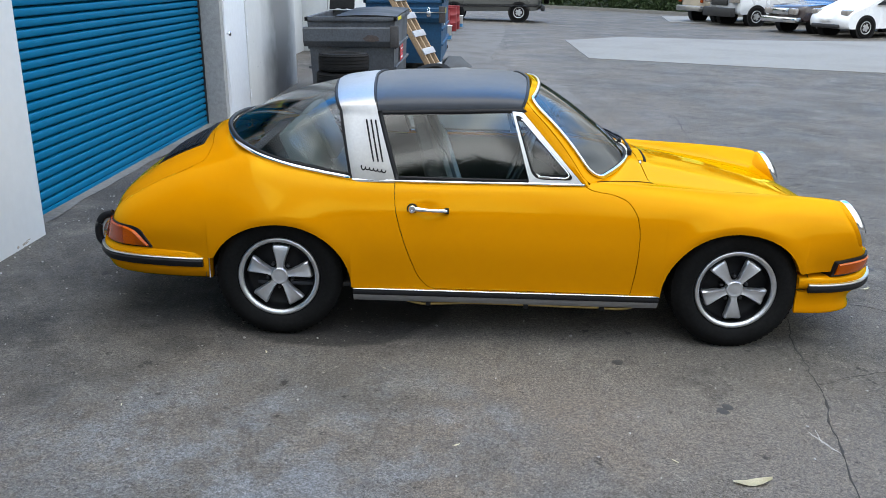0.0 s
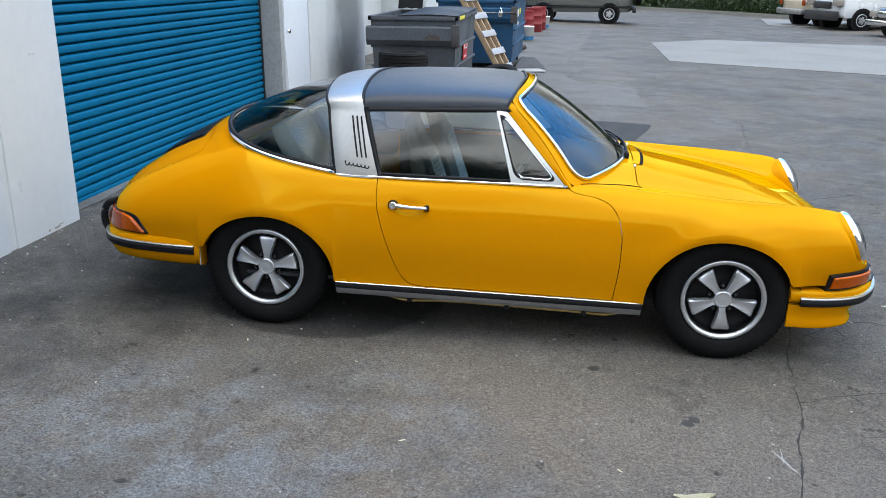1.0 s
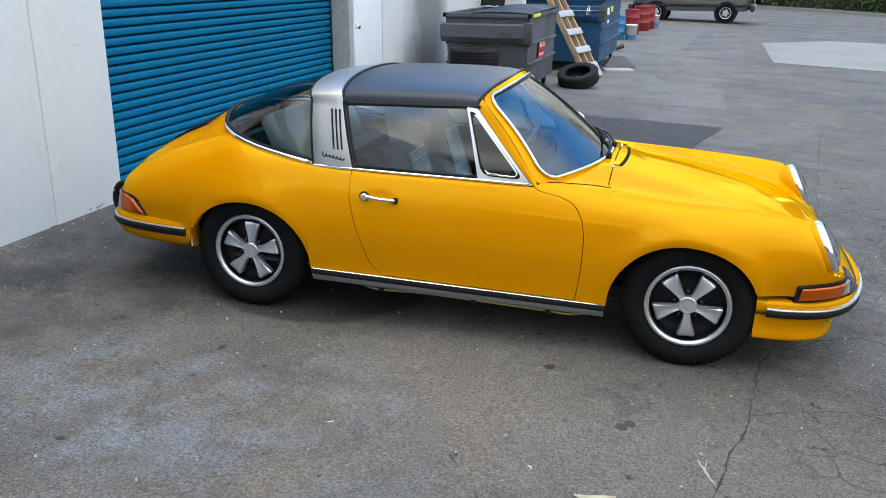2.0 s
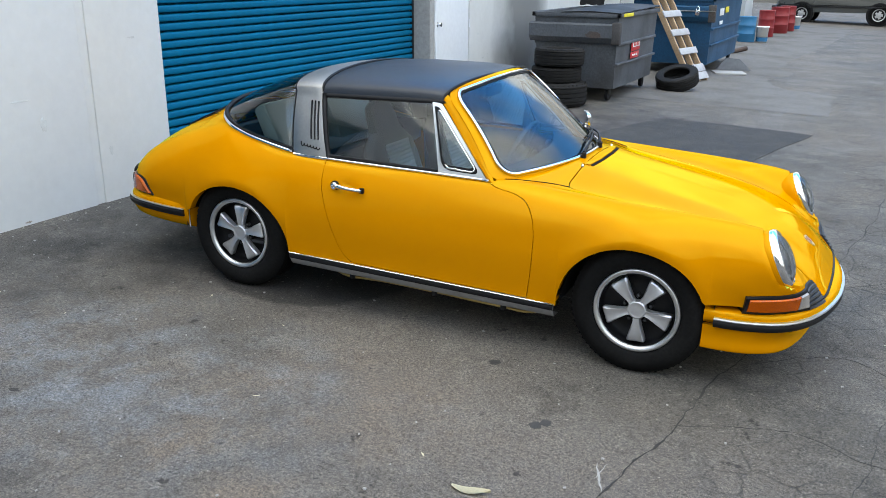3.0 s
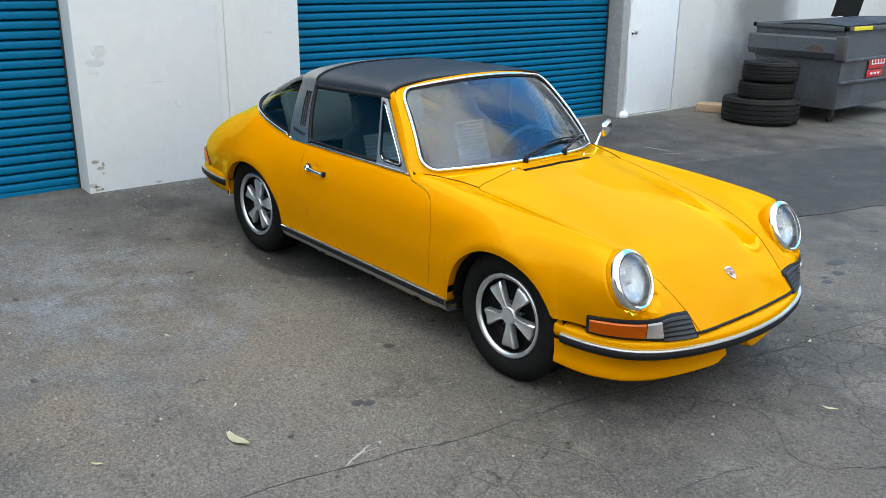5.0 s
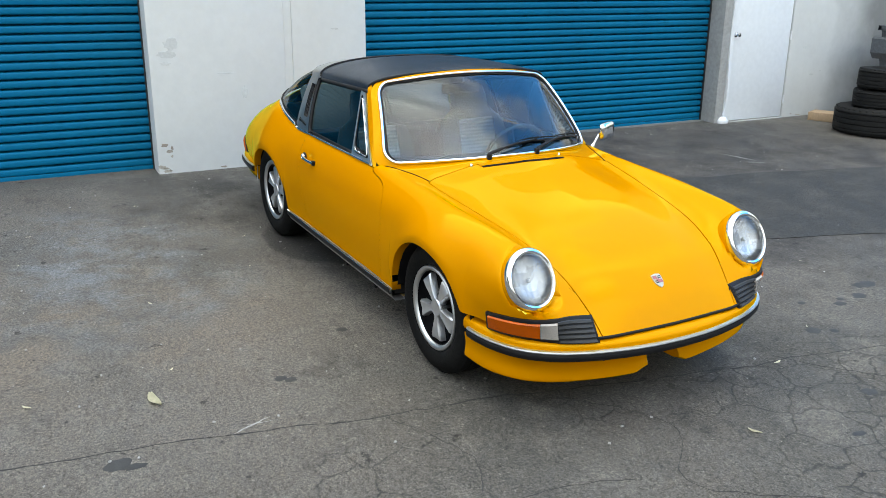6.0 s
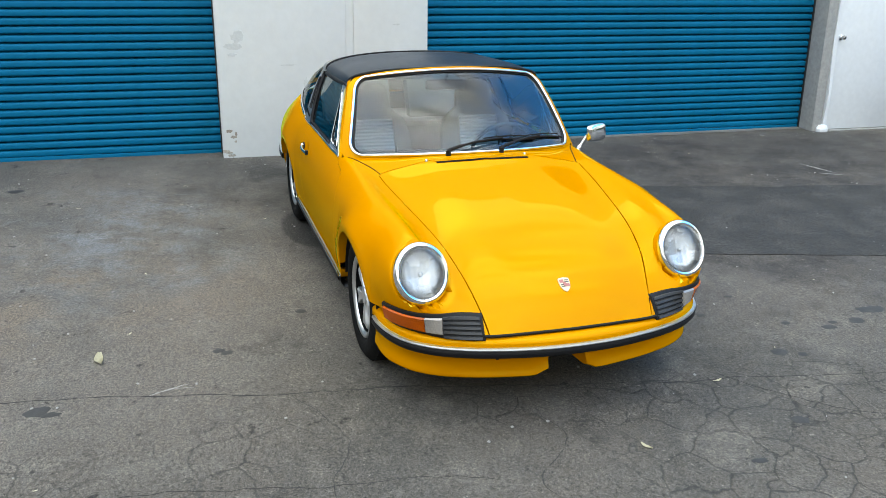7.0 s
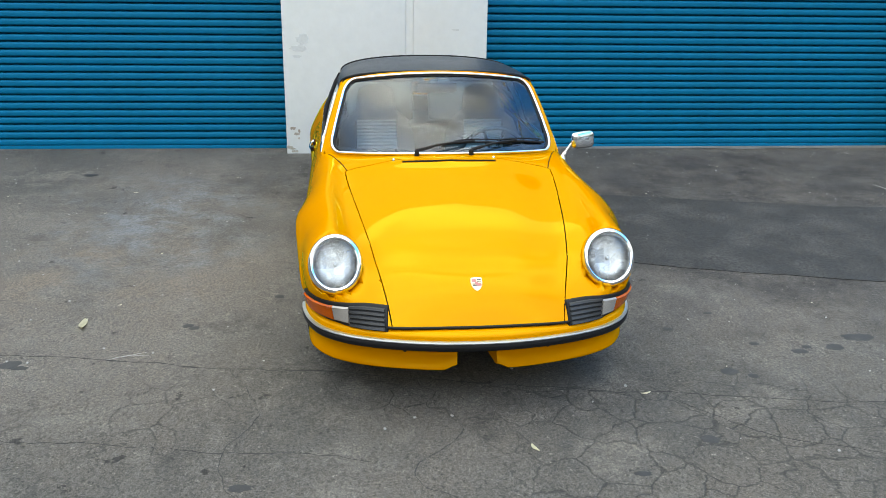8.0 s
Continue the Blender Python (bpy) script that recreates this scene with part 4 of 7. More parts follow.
SIDE_PANE = [(-.555, .812), (.085, .818), (-.008, 1.142), (-.655, 1.122)]
for side in (-1, 1):
    s0, s1, s2 = side_surface(side), side_surface(side, .004), side_surface(side, .008)
    n_out = (0, side, .25)
    part("side_window", pane(s0, dense(SIDE_PANE, .05), 4, n_out), M_GLASS, car, "clear raised side window")
    inner = corner_round([(.102, .832), (.312, .830), (.034, 1.122), (.004, 1.126)], .05, 6)
    # frame: chrome, with a black-edged swivelling pane inside
    o_ = corner_round([(.085, .816), (.352, .806), (.30, .862), (.045, 1.138), (-.008, 1.142)], .006)
    part("vent_window_frame", band(s1, o_, inner, .016, .004, n_out), M_LIP, car, "chrome vent window frame")
    part("vent_gasket", band(s1, inner, shrink(inner, .84), .012, .0, n_out), M_BLACK, car)
    rim_line = corner_round(shrink([(.116, .836), (.302, .834), (.040, 1.112), (.030, 1.114)], .95), .045, 6)
    k0 = min(range(len(rim_line)), key=lambda i: rim_line[i][0] * 1 + rim_line[i][1])
    rim_line = rim_line[k0:] + rim_line[:k0]
    bm = bmesh.new()
    tube(bm, [s1(px, pz) + Vector((0, side * .006, 0)) for px, pz in rim_line[:-4]], .0042, 6)
    part("vent_rim", bm, M_CHROME, car, "thin chrome rim of the vent window")
    part("vent_window", pane(s0, shrink(inner, .90), 3, n_out), M_GLASS, car, "small triangular vent window")
    bm = bmesh.new()
    box(bm, (.125, 0, .838), (.185, .02 * 1, .850), .004, Matrix.Translation((0, side * .69 - (.0 if side > 0 else .01), 0)))
    part("vent_latch", bm, M_CHROME, car)
    # painted pillar between windscreen frame and vent window
    bm = bmesh.new()
    rows_ = []
    for i in range(13):
        b = -.03 + 1.03 * i / 12
        p = screen(side * 1.04, b)
        t = max(0.0, min(1.0, (p.z - .806) / .35))
        q = s0(.356 - .311 * t, .806 + .336 * t)
        rows_.append([p + Vector((.004, -side * .004, 0)), p.lerp(q, .5) + Vector((.002, side * .006, .002)), q + Vector((0, side * .002, 0)), q + Vector((-.004, -side * .02, -.004))])
    face_out(grid(bm, rows_) and bm, (.4, side, .3))
    part("windscreen_pillar", bm, M_PAINT, car, "yellow windscreen pillar")
    # belt trim, rear edge seal
    bm = bmesh.new()
    tube(bm, [(x, side * (.700 if x < .2 else .700 - .05 * (x - .2)), .810 + .004 * math.sin(x * 3) - (.0 if x < .1 else .012 * (x - .1))) for x in [-.775 + 1.13 * i / 24 for i in range(25)]], .0075, 8)
    part("belt_trim", bm, M_CHROME, car, "chrome belt trim")
    bm = bmesh.new()
    tube(bm, [s1(-.556 - .302 * (z - .81), z) for z in [.812 + .31 * i / 10 for i in range(11)]], .013, 6)
    part("window_seal", bm, M_BLACK, car, "black window seal")
    bm = bmesh.new()
    tube(bm, [s1(-.552 + .63 * i / 10, .822) for i in range(11)], .008, 6)
    part("window_seal", bm, M_BLACK, car, "black window seal")

# wrap-around rear glass
base_pts = [(-.783, -.697, .811), (-.948, -.690, .838), (-1.116, -.668, .868), (-1.24, -.635, .900), (-1.335, -.56, .930), (-1.42, -.40, .956), (-1.475, -.2, .972), (-1.49, 0, .977)]
base_half = curve3(base_pts, 5)
edge_pts = bar_edge(False, -.004)
cum = [0]
for a, b in zip(edge_pts, edge_pts[1:]):
    cum.append(cum[-1] + (b - a).length)


def edge_at(t):
    d = t * cum[-1]
    i = max(j for j in range(len(cum) - 1) if cum[j] <= d)
    return edge_pts[i].lerp(edge_pts[i + 1], (d - cum[i]) / (cum[i + 1] - cum[i]))


rear_rows = []
for k in range(11):
    t = k / 10
    half = []
    for i, p in enumerate(base_half):
        q = edge_at(i / (len(base_half) - 1))
        m_ = p.lerp(q, t)
        bulge = .03 * 4 * t * (1 - t) * min(1, (p - q).length / .4)
        half.append(m_ + Vector((-.45, m_.y * .5, .75)).normalized() * bulge)
    rear_rows.append(both(half))
bm = bmesh.new()
grid(bm, rear_rows)
face_out(bm, (-.5, 0, 1))
part("rear_window", bm, M_REAR, car, "tinted wrap-around rear window")
full = both(base_half)
for r, lift, mt, lab in ((.011, 0.004, M_CHROME, "chrome rear window trim"), (.012, .016, M_BLACK, "black rear window gasket")):
    bm = bmesh.new()
    pts = [p + Vector((p.x * 0, p.y * (0 if mt is M_CHROME else -.02), lift)) for p in full]
    tube(bm, pts, r, 8)
    part("rear_window_trim" if mt is M_CHROME else "rear_window_gasket", bm, mt, car, lab)
bm = bmesh.new()
tube(bm, [p + Vector((-.008, 0, 0)) for p in both(edge_pts)], .009, 6)
part("rear_window_gasket", bm, M_BLACK, car, "black rear window gasket")
# ---- bumpers, lamps and trim of the car ----
def mirror_path(half):
    """Half a plan path from the right side to the middle, made whole."""
    return half + [Vector((p.x, -p.y, p.z)) for p in half[-2::-1]]


def sweep(bm, path, profile, centre=(0, 0), keep=None):
    """Sweep an (outward, height) profile along a plan path; height adds to the path's z."""
    rows_ = []
    for i, p in enumerate(path):
        a, b = path[max(0, i - 1)], path[min(len(path) - 1, i + 1)]
        d = Vector((b.x - a.x, b.y - a.y, 0)).normalized()
        n_ = Vector((d.y, -d.x, 0))
        if n_.dot(Vector((p.x - centre[0], p.y - centre[1], 0))) < 0:
            n_ = -n_
        rows_.append([p + n_ * o + Vector((0, 0, h)) for o, h in (profile(p) if callable(profile) else profile)])
    vr = grid(bm, rows_)
    bm.faces.new(vr[0]), bm.faces.new(vr[-1][::-1])
    bmesh.ops.recalc_face_normals(bm, faces=bm.faces)
    return bm


FB = curve3([(1.437, -.757, 0), (1.55, -.752, 0), (1.66, -.725, 0), (1.755, -.675, 0), (1.835, -.585, 0), (1.895, -.46, 0), (1.937, -.31, 0), (1.963, -.15, 0), (1.970, 0, 0)], 5)
FBW = mirror_path(FB)
bumper = part("front_bumper", sweep(bmesh.new(), FBW, [(-.09, .372), (-.09, .396), (-.035, .398), (-.012, .394), (.002, .386), (.006, .375), (.006, .35), (.0, .338), (-.012, .326), (-.03, .318), (-.09, .316)], (1.0, 0)), M_PAINT, car, "yellow front bumper", angle=50)


strip = [p for p in FBW if p.x > 1.47]
part("bumper_strip", sweep(bmesh.new(), strip, [(.004, .320), (.015, .318), (.021, .328), (.021, .342), (.016, .352), (.004, .354)], (1.0, 0)), M_BLACK, bumper, "black rubber bumper strip")
part("bumper_chrome", sweep(bmesh.new(), strip, [(.004, .352), (.018, .351), (.0205, .356), (.018, .362), (.004, .364)], (1.0, 0)), M_LIP, bumper, "thin chrome bumper strip")


def spoiler_profile(p):
    t = min(1.0, abs(p.y) / .74)
    low = .170 + .036 * t ** 3
    h = .318
    low += .028 * min(1.0, max(0.0, 1 - (abs(p.y) - .105) / .05))
    k = .12 + .88 * (1 - t ** 4)
    return [(o * k - (.05 * (1 - t ** 3) * (h - z) / (h - low) if z < h else 0), z) for o, z in ((-.012, h), (-.034, h - .022), (-.068, .275), (-.076, .25), (-.064, low + .035), (-.048, low + .02), (-.042, low + .008), (-.048, low), (-.07, low - .004), (-.19, low + .004), (-.19, h))]


for a, b in ((-.76, -.105), (.105, .76)):
    seg = [p for p in FBW if a <= p.y <= b and p.x > 1.43]
    edge = Vector((1.968, a if abs(a) < .5 else b, 0))
    seg = seg + [edge] if a < 0 else [edge] + seg
    part("front_spoiler", sweep(bmesh.new(), seg, spoiler_profile, (1.0, 0)), M_PAINT, car, "yellow front spoiler lip", angle=50)
    bolt_at = Matrix.Translation((1.856, math.copysign(.32, a + b), .275)) @ Matrix.Rotation(radians(90), 4, "Y")
    part("spoiler_bolt", lathe(bmesh.new(), [(.0085, -.02), (.0085, .004), (.006, .007), (.0005, .007)], 12, True, bolt_at), M_BLACK, car, "small dark spoiler bolt")
seg = [Vector((1.79, y, 0)) for y in (-.12, -.06, 0, .06, .12)]
part("front_valance", sweep(bmesh.new(), seg, [(.06, .318), (.02, .30), (.0, .265), (-.08, .265), (-.08, .318)], (1.0, 0)), M_PAINT, car, "yellow front valance")
for y in (-.30, .30):
    bm = bmesh.new()
    lathe(bm, [(.006, -.01), (.006, .003), (.003, .004)], 10, True, Matrix.Translation((1.868, y, .285)) @ Matrix.Rotation(radians(90), 4, "Y"))
    part("valance_plug", bm, M_BLACK, car)

RB = curve3([(-1.478, -.758, 0), (-1.6, -.757, 0), (-1.75, -.742, 0), (-1.88, -.715, 0), (-1.98, -.665, 0), (-2.055, -.56, 0), (-2.10, -.40, 0), (-2.13, -.2, 0), (-2.14, 0, 0)], 5)
RBW = mirror_path(RB)
rbumper = part("rear_bumper", sweep(bmesh.new(), RBW, [(-.09, .42), (-.09, .445), (-.02, .440), (.0, .428), (.006, .41), (.006, .37), (.0, .34), (-.018, .305), (-.05, .285), (-.10, .283)], (-1.0, 0)), M_PAINT, car, "yellow rear bumper", angle=50)
strip = [p for p in RBW if p.x < -1.50]
part("bumper_strip", sweep(bmesh.new(), strip, [(.004, .362), (.017, .360), (.025, .372), (.025, .390), (.017, .400), (.004, .402)], (-1.0, 0)), M_BLACK, rbumper, "black rubber bumper strip")
part("bumper_chrome", sweep(bmesh.new(), strip, [(.004, .400), (.019, .399), (.0205, .403), (.017, .406), (.004, .407)], (-1.0, 0)), M_LIP, rbumper, "thin chrome bumper strip")
for side in (-1, 1):
    bm = bmesh.new()
    tube(bm, [(-1.476, side * .752, z) for z in (.30, .36, .43)], .003, 6)
    part("bumper_end_trim", bm, M_STEEL, rbumper, "bright bumper end trim")
    bm = bmesh.new()
    pts = curve3([(-2.06, side * .50, .36), (-2.105, side * .50, .40), (-2.112, side * .50, .47), (-2.085, side * .50, .525), (-2.03, side * .50, .545)], 5)
    tube(bm, pts, .020, 8)
    overrider = part("overrider", bm, M_BLACK, rbumper, "black bumper overrider")
    bm = bmesh.new()
    grid(bm, [[(x + .012, side * .50 + o, z) for o in (-.024, -.012, .012, .024)] for x, z in [(p.x, p.z) for p in curve3([(-2.05, 0, .37), (-2.085, 0, .41), (-2.09, 0, .46), (-2.065, 0, .51), (-2.02, 0, .53)], 4)]])
    bmesh.ops.solidify(bm, geom=list(bm.faces), thickness=.012)
    part("overrider_plate", bm, M_CHROME, overrider, "chrome overrider plate")


def wrap(path, z_lo, z_hi, out, centre, thick=.02, k=5):
    """A lens or grille body that follows the skin of nose or tail."""
    pts = curve3([(x, y, 0) for x, y in path], k)
    n_ = len(pts) - 1
    rows_ = []
    for i, p in enumerate(pts):
        t = i / n_
        lo, hi = z_lo(t), z_hi(t)
        a = on_round(p.x, p.y, lo + .004, 0, centre)
        b = on_round(p.x, p.y, hi, 0, centre)
        d = Vector((p.x - centre, p.y, 0)).normalized()
        a.z, b.z = lo, hi
        rows_.append([a - d * thick, a + d * out * .6, a + d * out + Vector((0, 0, .006)), b + d * out - Vector((0, 0, .006)), b + d * out * .6, b - d * thick])
    bm = bmesh.new()
    vr = grid(bm, rows_)
    bm.faces.new(vr[0]), bm.faces.new(vr[-1][::-1])
    bmesh.ops.recalc_face_normals(bm, faces=bm.faces)
    return bm


def ruled(path, f0, f1, out, top_z, k=5):
    """A strip of the nose between bumper and skin, from share f0 to f1 of its height."""
    rows_ = []
    for p in curve3([(x, y, 0) for x, y in path], k):
        d = Vector((p.x - 1.2, p.y, 0)).normalized()
        top = on_round(p.x, p.y * (1.0 + .10 * max(0, min(1, (.62 - abs(p.y)) / .2))), top_z(p.y), 0, 1.2)
        top.z = top_z(p.y)
        foot = Vector((p.x, p.y, .392))
        a, b = foot.lerp(top, f0), foot.lerp(top, f1)
        e = (b - a) * .08
        rows_.append([a - d * .05, a + d * out * .7, a + d * out + e, b + d * out - e, b + d * out * .7, b - d * .05])
    bm = bmesh.new()
    vr = grid(bm, rows_)
    bm.faces.new(vr[0]), bm.faces.new(vr[-1][::-1])
    bmesh.ops.recalc_face_normals(bm, faces=bm.faces)
    return bm


for side in (-1, 1):
    sig = [(1.602, .724), (1.66, .705), (1.725, .665), (1.792, .605)]
    clr = [(1.794, .603), (1.81, .583), (1.840, .547)]
    gri = [(1.842, .545), (1.88, .47), (1.902, .400)]
    flip = lambda pp: [(x, side * y) for x, y in pp]
    whole = [(1.588, .728), (1.66, .705), (1.745, .65), (1.80, .595), (1.849, .535), (1.88, .47), (1.905, .392)]
    top_z = lambda y: spline([(.388, .482), (.47, .489), (.545, .493), (.628, .493), (.70, .488), (.728, .478)], abs(y))
    back = part("front_signal", ruled(flip(whole), 0, 1, .016, top_z), M_BLACK, car, "amber and clear front signal with black horn grille")
    part("amber_lens", ruled(flip(sig), .15, .85, .026, top_z), M_AMBER, back, "amber signal lens")
    part("clear_lens", ruled(flip(clr), .15, .86, .026, top_z), M_CLEAR, back, "clear signal lens")
    for k in range(5):
        part("grille_slat", ruled(flip(gri), .06 + .185 * k, .17 + .185 * k, .024, top_z), M_TRIM, back, "black grille slat")
    tl = [(-1.762, .735), (-1.86, .715), (-1.95, .665), (-2.02, .57), (-2.06, .44)]
    back = part("tail_lamp", wrap(flip(tl), lambda t: .440, lambda t: spline([(0, .446), (.12, .528), (.3, .545), (1, .545)], t), .006, -1.2), M_BLACK, car, "amber and red wrap-around tail lamp")
    part("amber_lens", wrap(flip([(-1.775, .732), (-1.86, .713), (-1.90, .695)]), lambda t: .447, lambda t: spline([(0, .455), (.45, .526), (1, .538)], t), .016, -1.2), M_AMBER, back, "amber tail lens")
    part("red_lens", wrap(flip([(-1.902, .694), (-1.95, .665), (-2.02, .57), (-2.05, .46)]), lambda t: .447, lambda t: .538, .016, -1.2), M_RED, back, "orange-red tail lens")

# dark gap between the front lid and the bumper
bm = bmesh.new()
pts = []
for i in range(25):
    y = -.40 + .8 * i / 24
    pts.append(on_round(1.93 - .22 * y * y, y, .406, .001, 1.2))
tube(bm, pts, .0065, 6)
part("bumper_gap", bm, M_BLACK, car, "black rubber gap above the bumper")

# headlamps
for side in (-1, 1):
    m = Matrix.Translation((LAMP_AT.x, side * LAMP_AT.y, LAMP_AT.z)) @ Matrix.Rotation(radians(90 - LAMP_TILT), 4, "Y") @ LAMP_OVAL
    bm = bmesh.new()
    lathe(bm, [(.100, -.06), (.1115, -.02), (.1125, -.004), (.1115, .006), (.106, .015), (.098, .019), (.0915, .016), (.090, .006)], 56, False, m)
    lamp = part("headlamp", bm, M_CHROME, car, "round headlamp with wide chrome ring")
    bm = bmesh.new()
    lathe(bm, [(.092, -.12), (.107, -.062), (.1140, -.036), (.1143, -.022), (.1120, -.010)], 56, False, m)
    part("bucket", bm, M_PAINT, lamp, "yellow headlamp bucket")
    bm = bmesh.new()
    lathe(bm, [(.0915, .008), (.087, .020), (.072, .033), (.050, .042), (.025, .047), (.0005, .048)], 48, False, m)
    part("lens", bm, M_LENS, lamp, "domed glass headlamp lens")
    bm = bmesh.new()
    lathe(bm, [(.091, .006), (.086, -.006), (.072, -.016), (.052, -.023), (.028, -.027), (.0005, -.028)], 48, False, m)
    part("reflector", bm, M_LENSBACK, lamp, "silvery fluted reflector", angle=60)
    bm = bmesh.new()
    lathe(bm, [(.008, -.027), (.008, -.014), (.006, -.010), (.001, -.009)], 16, True, m)
    part("bulb", bm, M_LENSBACK, lamp, "dull metal bulb shield")

# sills with bright strip
for side in (-1, 1):
    bm = bmesh.new()
    xs = [-.762 + 1.512 * i / 20 for i in range(21)]
    grid(bm, [[(x, side * (.752 + o), z) for o, z in ((.0, .276), (.022, .276), (.024, .270), (.024, .240), (.016, .222), (.0, .205), (-.06, .205))] for x in xs])
    bmesh.ops.recalc_face_normals(bm, faces=bm.faces)
    sill = part("sill", bm, M_SILL, car, "grey sill panel")
    bm = bmesh.new()
    grid(bm, [[(x, side * (.776 + o), z) for o, z in ((.0, .272), (.010, .270), (.013, .262), (.013, .252), (.010, .246), (.0, .244))] for x in xs])
    bmesh.ops.recalc_face_normals(bm, faces=bm.faces)
    part("sill_strip", bm, M_BLACK, sill, "black rubber sill strip")
    bm = bmesh.new()
    tube(bm, [(x, side * .784, .2755) for x in xs], .0045, 6)
    part("sill_chrome", bm, M_CHROME, sill, "chrome sill line")
    bm = bmesh.new()
    tube(bm, curve3([(-.52, side * .70, .195), (-.42, side * .72, .182), (-.33, side * .70, .178), (-.22, side * .72, .192), (.1, side * .72, .192), (.45, side * .72, .188), (.62, side * .70, .182), (.70, side * .66, .20)], 5), .008, 8)
    part("oil_line", bm, M_BRASS, car, "brass oil line under the sill")
    for x in (-.39, .1, .48):
        bm = boxed((x - .012, side * .735 - .012, .178), (x + .012, side * .735 + .012, .21), .003)
        part("line_clip", bm, M_BLACK, car)

# door handles
for side in (-1, 1):
    c = on_side(-.478, .686, side)
    m = Matrix.Translation((c.x, c.y, c.z)) @ (Matrix.Rotation(radians(90), 4, "X") if side < 0 else Matrix.Rotation(radians(-90), 4, "X"))
    bm = bmesh.new()
    lathe(bm, [(.026, -.004), (.026, .004), (.020, .007)], 24, True, m)
    handle = part("door_handle", bm, M_BLACK, car, "chrome door handle on black gasket")
    bm = bmesh.new()
    lathe(bm, [(.020, .0), (.020, .012), (.016, .018), (.008, .019), (.006, .015), (.0005, .015)], 24, True, m)
    part("lock_button", bm, M_CHROME, handle, "round chrome lock")
    bm = bmesh.new()
    tube(bm, [c + Vector((.015 + .155 * i / 10, side * (.014 + .010 * math.sin(math.pi * i / 10)), .002 - .006 * i / 10)) for i in range(11)], [.011, .012, .0115, .010, .0095, .009, .009, .009, .0095, .010, .008], 10)
    part("lever", bm, M_CHROME, handle, "chrome pull lever")
    bm = boxed((c.x + .155, min(c.y, c.y + side * .02), c.z - .017), (c.x + .178, max(c.y, c.y + side * .02), c.z + .010), .004)
    part("lever_end", bm, M_BLACK, handle)

# cowl seam, fresh-air slot, wipers and washer jets
for side in (-1, 1):
    bm = bmesh.new()
    pts = [on_top(p.x, p.y, .0005) for p in curve3([(.718, side * .553, 0), (.64, side * .575, 0), (.55, side * .604, 0), (.47, side * .632, 0), (.42, side * .655, 0)], 6)]
    tube(bm, pts, .0028, 5)
    part("cowl_seam", bm, M_GAP, car, "dark cowl seam")
bm = bmesh.new()
xs = [-.255 + .51 * i / 16 for i in range(17)]
grid(bm, [[on_top(.748 + dx - .02 * (y / .25) ** 2, y, .0025) for y in xs] for dx in (0, .008, .016)])
bmesh.ops.recalc_face_normals(bm, faces=bm.faces)
bmesh.ops.solidify(bm, geom=list(bm.faces), thickness=.003)
slot = part("air_slot", bm, M_GAP, car, "black fresh-air slot")
bm = bmesh.new()
rows_ = []
for y in [-.262 + .524 * i / 16 for i in range(17)]:
    rows_.append([on_top(.713 - .02 * (y / .25) ** 2 + dx, y, h) for dx, h in ((0.0, .001), (.02, .004), (.034, .0055), (.036, .002))])
grid(bm, rows_)
bmesh.ops.recalc_face_normals(bm, faces=bm.faces)
part("slot_hood", bm, M_PAINT, slot, "raised yellow lip over the slot")
for y0, y1, y2 in ((-.17, .10, .36), (.13, .34, .56)):
    b0 = on_top(.665, y0, .01)
    pivot = part("wiper", lathe(bmesh.new(), [(.014, -.02), (.014, .016), (.009, .022), (.0005, .022)], 14, True, Matrix.Translation(b0)), M_BLACK, car, "black windscreen wiper")
    def on_screen(y, b, lift):
        a = y / .62
        return screen(a, b) + Vector((.6, 0, .75)).normalized() * lift
    bm = bmesh.new()
    tube(bm, curve3([b0 + Vector((0, 0, .018)), on_screen(y0 * .5 + y1 * .5, .06, .035), on_screen(y1 + .05, .11, .022)], 6), [.009] * 4 + [.006] * 9, 6)
    part("wiper_arm", bm, M_BLACK, pivot)
    bm = bmesh.new()
    tube(bm, [on_screen(y1 - .13 + (y2 - y1 + .13) * i / 12, .055 + .075 * math.sin(math.pi * (.25 + .5 * i / 12)) - .02, .010) for i in range(13)], .006, 6)
    tube(bm, [on_screen(y1 - .06 + .26 * i / 8, .06 + .07 * math.sin(math.pi * (.3 + .4 * i / 8)), .020) for i in range(9)], .004, 5)
    part("wiper_blade", bm, M_BLACK, pivot)
for y in (-.30, .25):
    p = on_top(.70, y, 0)
    part("washer_jet", lathe(bmesh.new(), [(.008, -.004), (.008, .006), (.004, .012), (.0005, .013)], 12, True, Matrix.Translation(p)), M_CHROME, car, "small chrome washer jet")
# crest as a plain shield in its colours
c = on_top(1.795, 0)
hit = TREE.ray_cast(Vector((1.795, 0.02, 2)), Vector((0, 0, -1)))
nrm = (hit[1] if hit[1] else Vector((.4, 0, .9))).normalized()
if nrm.z < 0:
    nrm = -nrm
xx = Vector((0, 1, 0))
yy = nrm.cross(xx).normalized()
if yy.x > 0:
    yy = -yy
shield = [(-.024, .03), (0, .034), (.024, .03), (.026, .01), (.022, -.012), (.012, -.028), (0, -.036), (-.012, -.028), (-.022, -.012), (-.026, .01)]


def plate(pts, lo, hi):
    bm = bmesh.new()
    a = [bm.verts.new(c + xx * u + yy * v + nrm * lo) for u, v in pts]
    b = [bm.verts.new(c + xx * u + yy * v + nrm * hi) for u, v in pts]
    bm.faces.new(b), bm.faces.new(a[::-1])
    for i in range(len(pts)):
        bm.faces.new((a[i], a[(i + 1) % len(pts)], b[(i + 1) % len(pts)], b[i]))
    bmesh.ops.recalc_face_normals(bm, faces=bm.faces)
    return bm


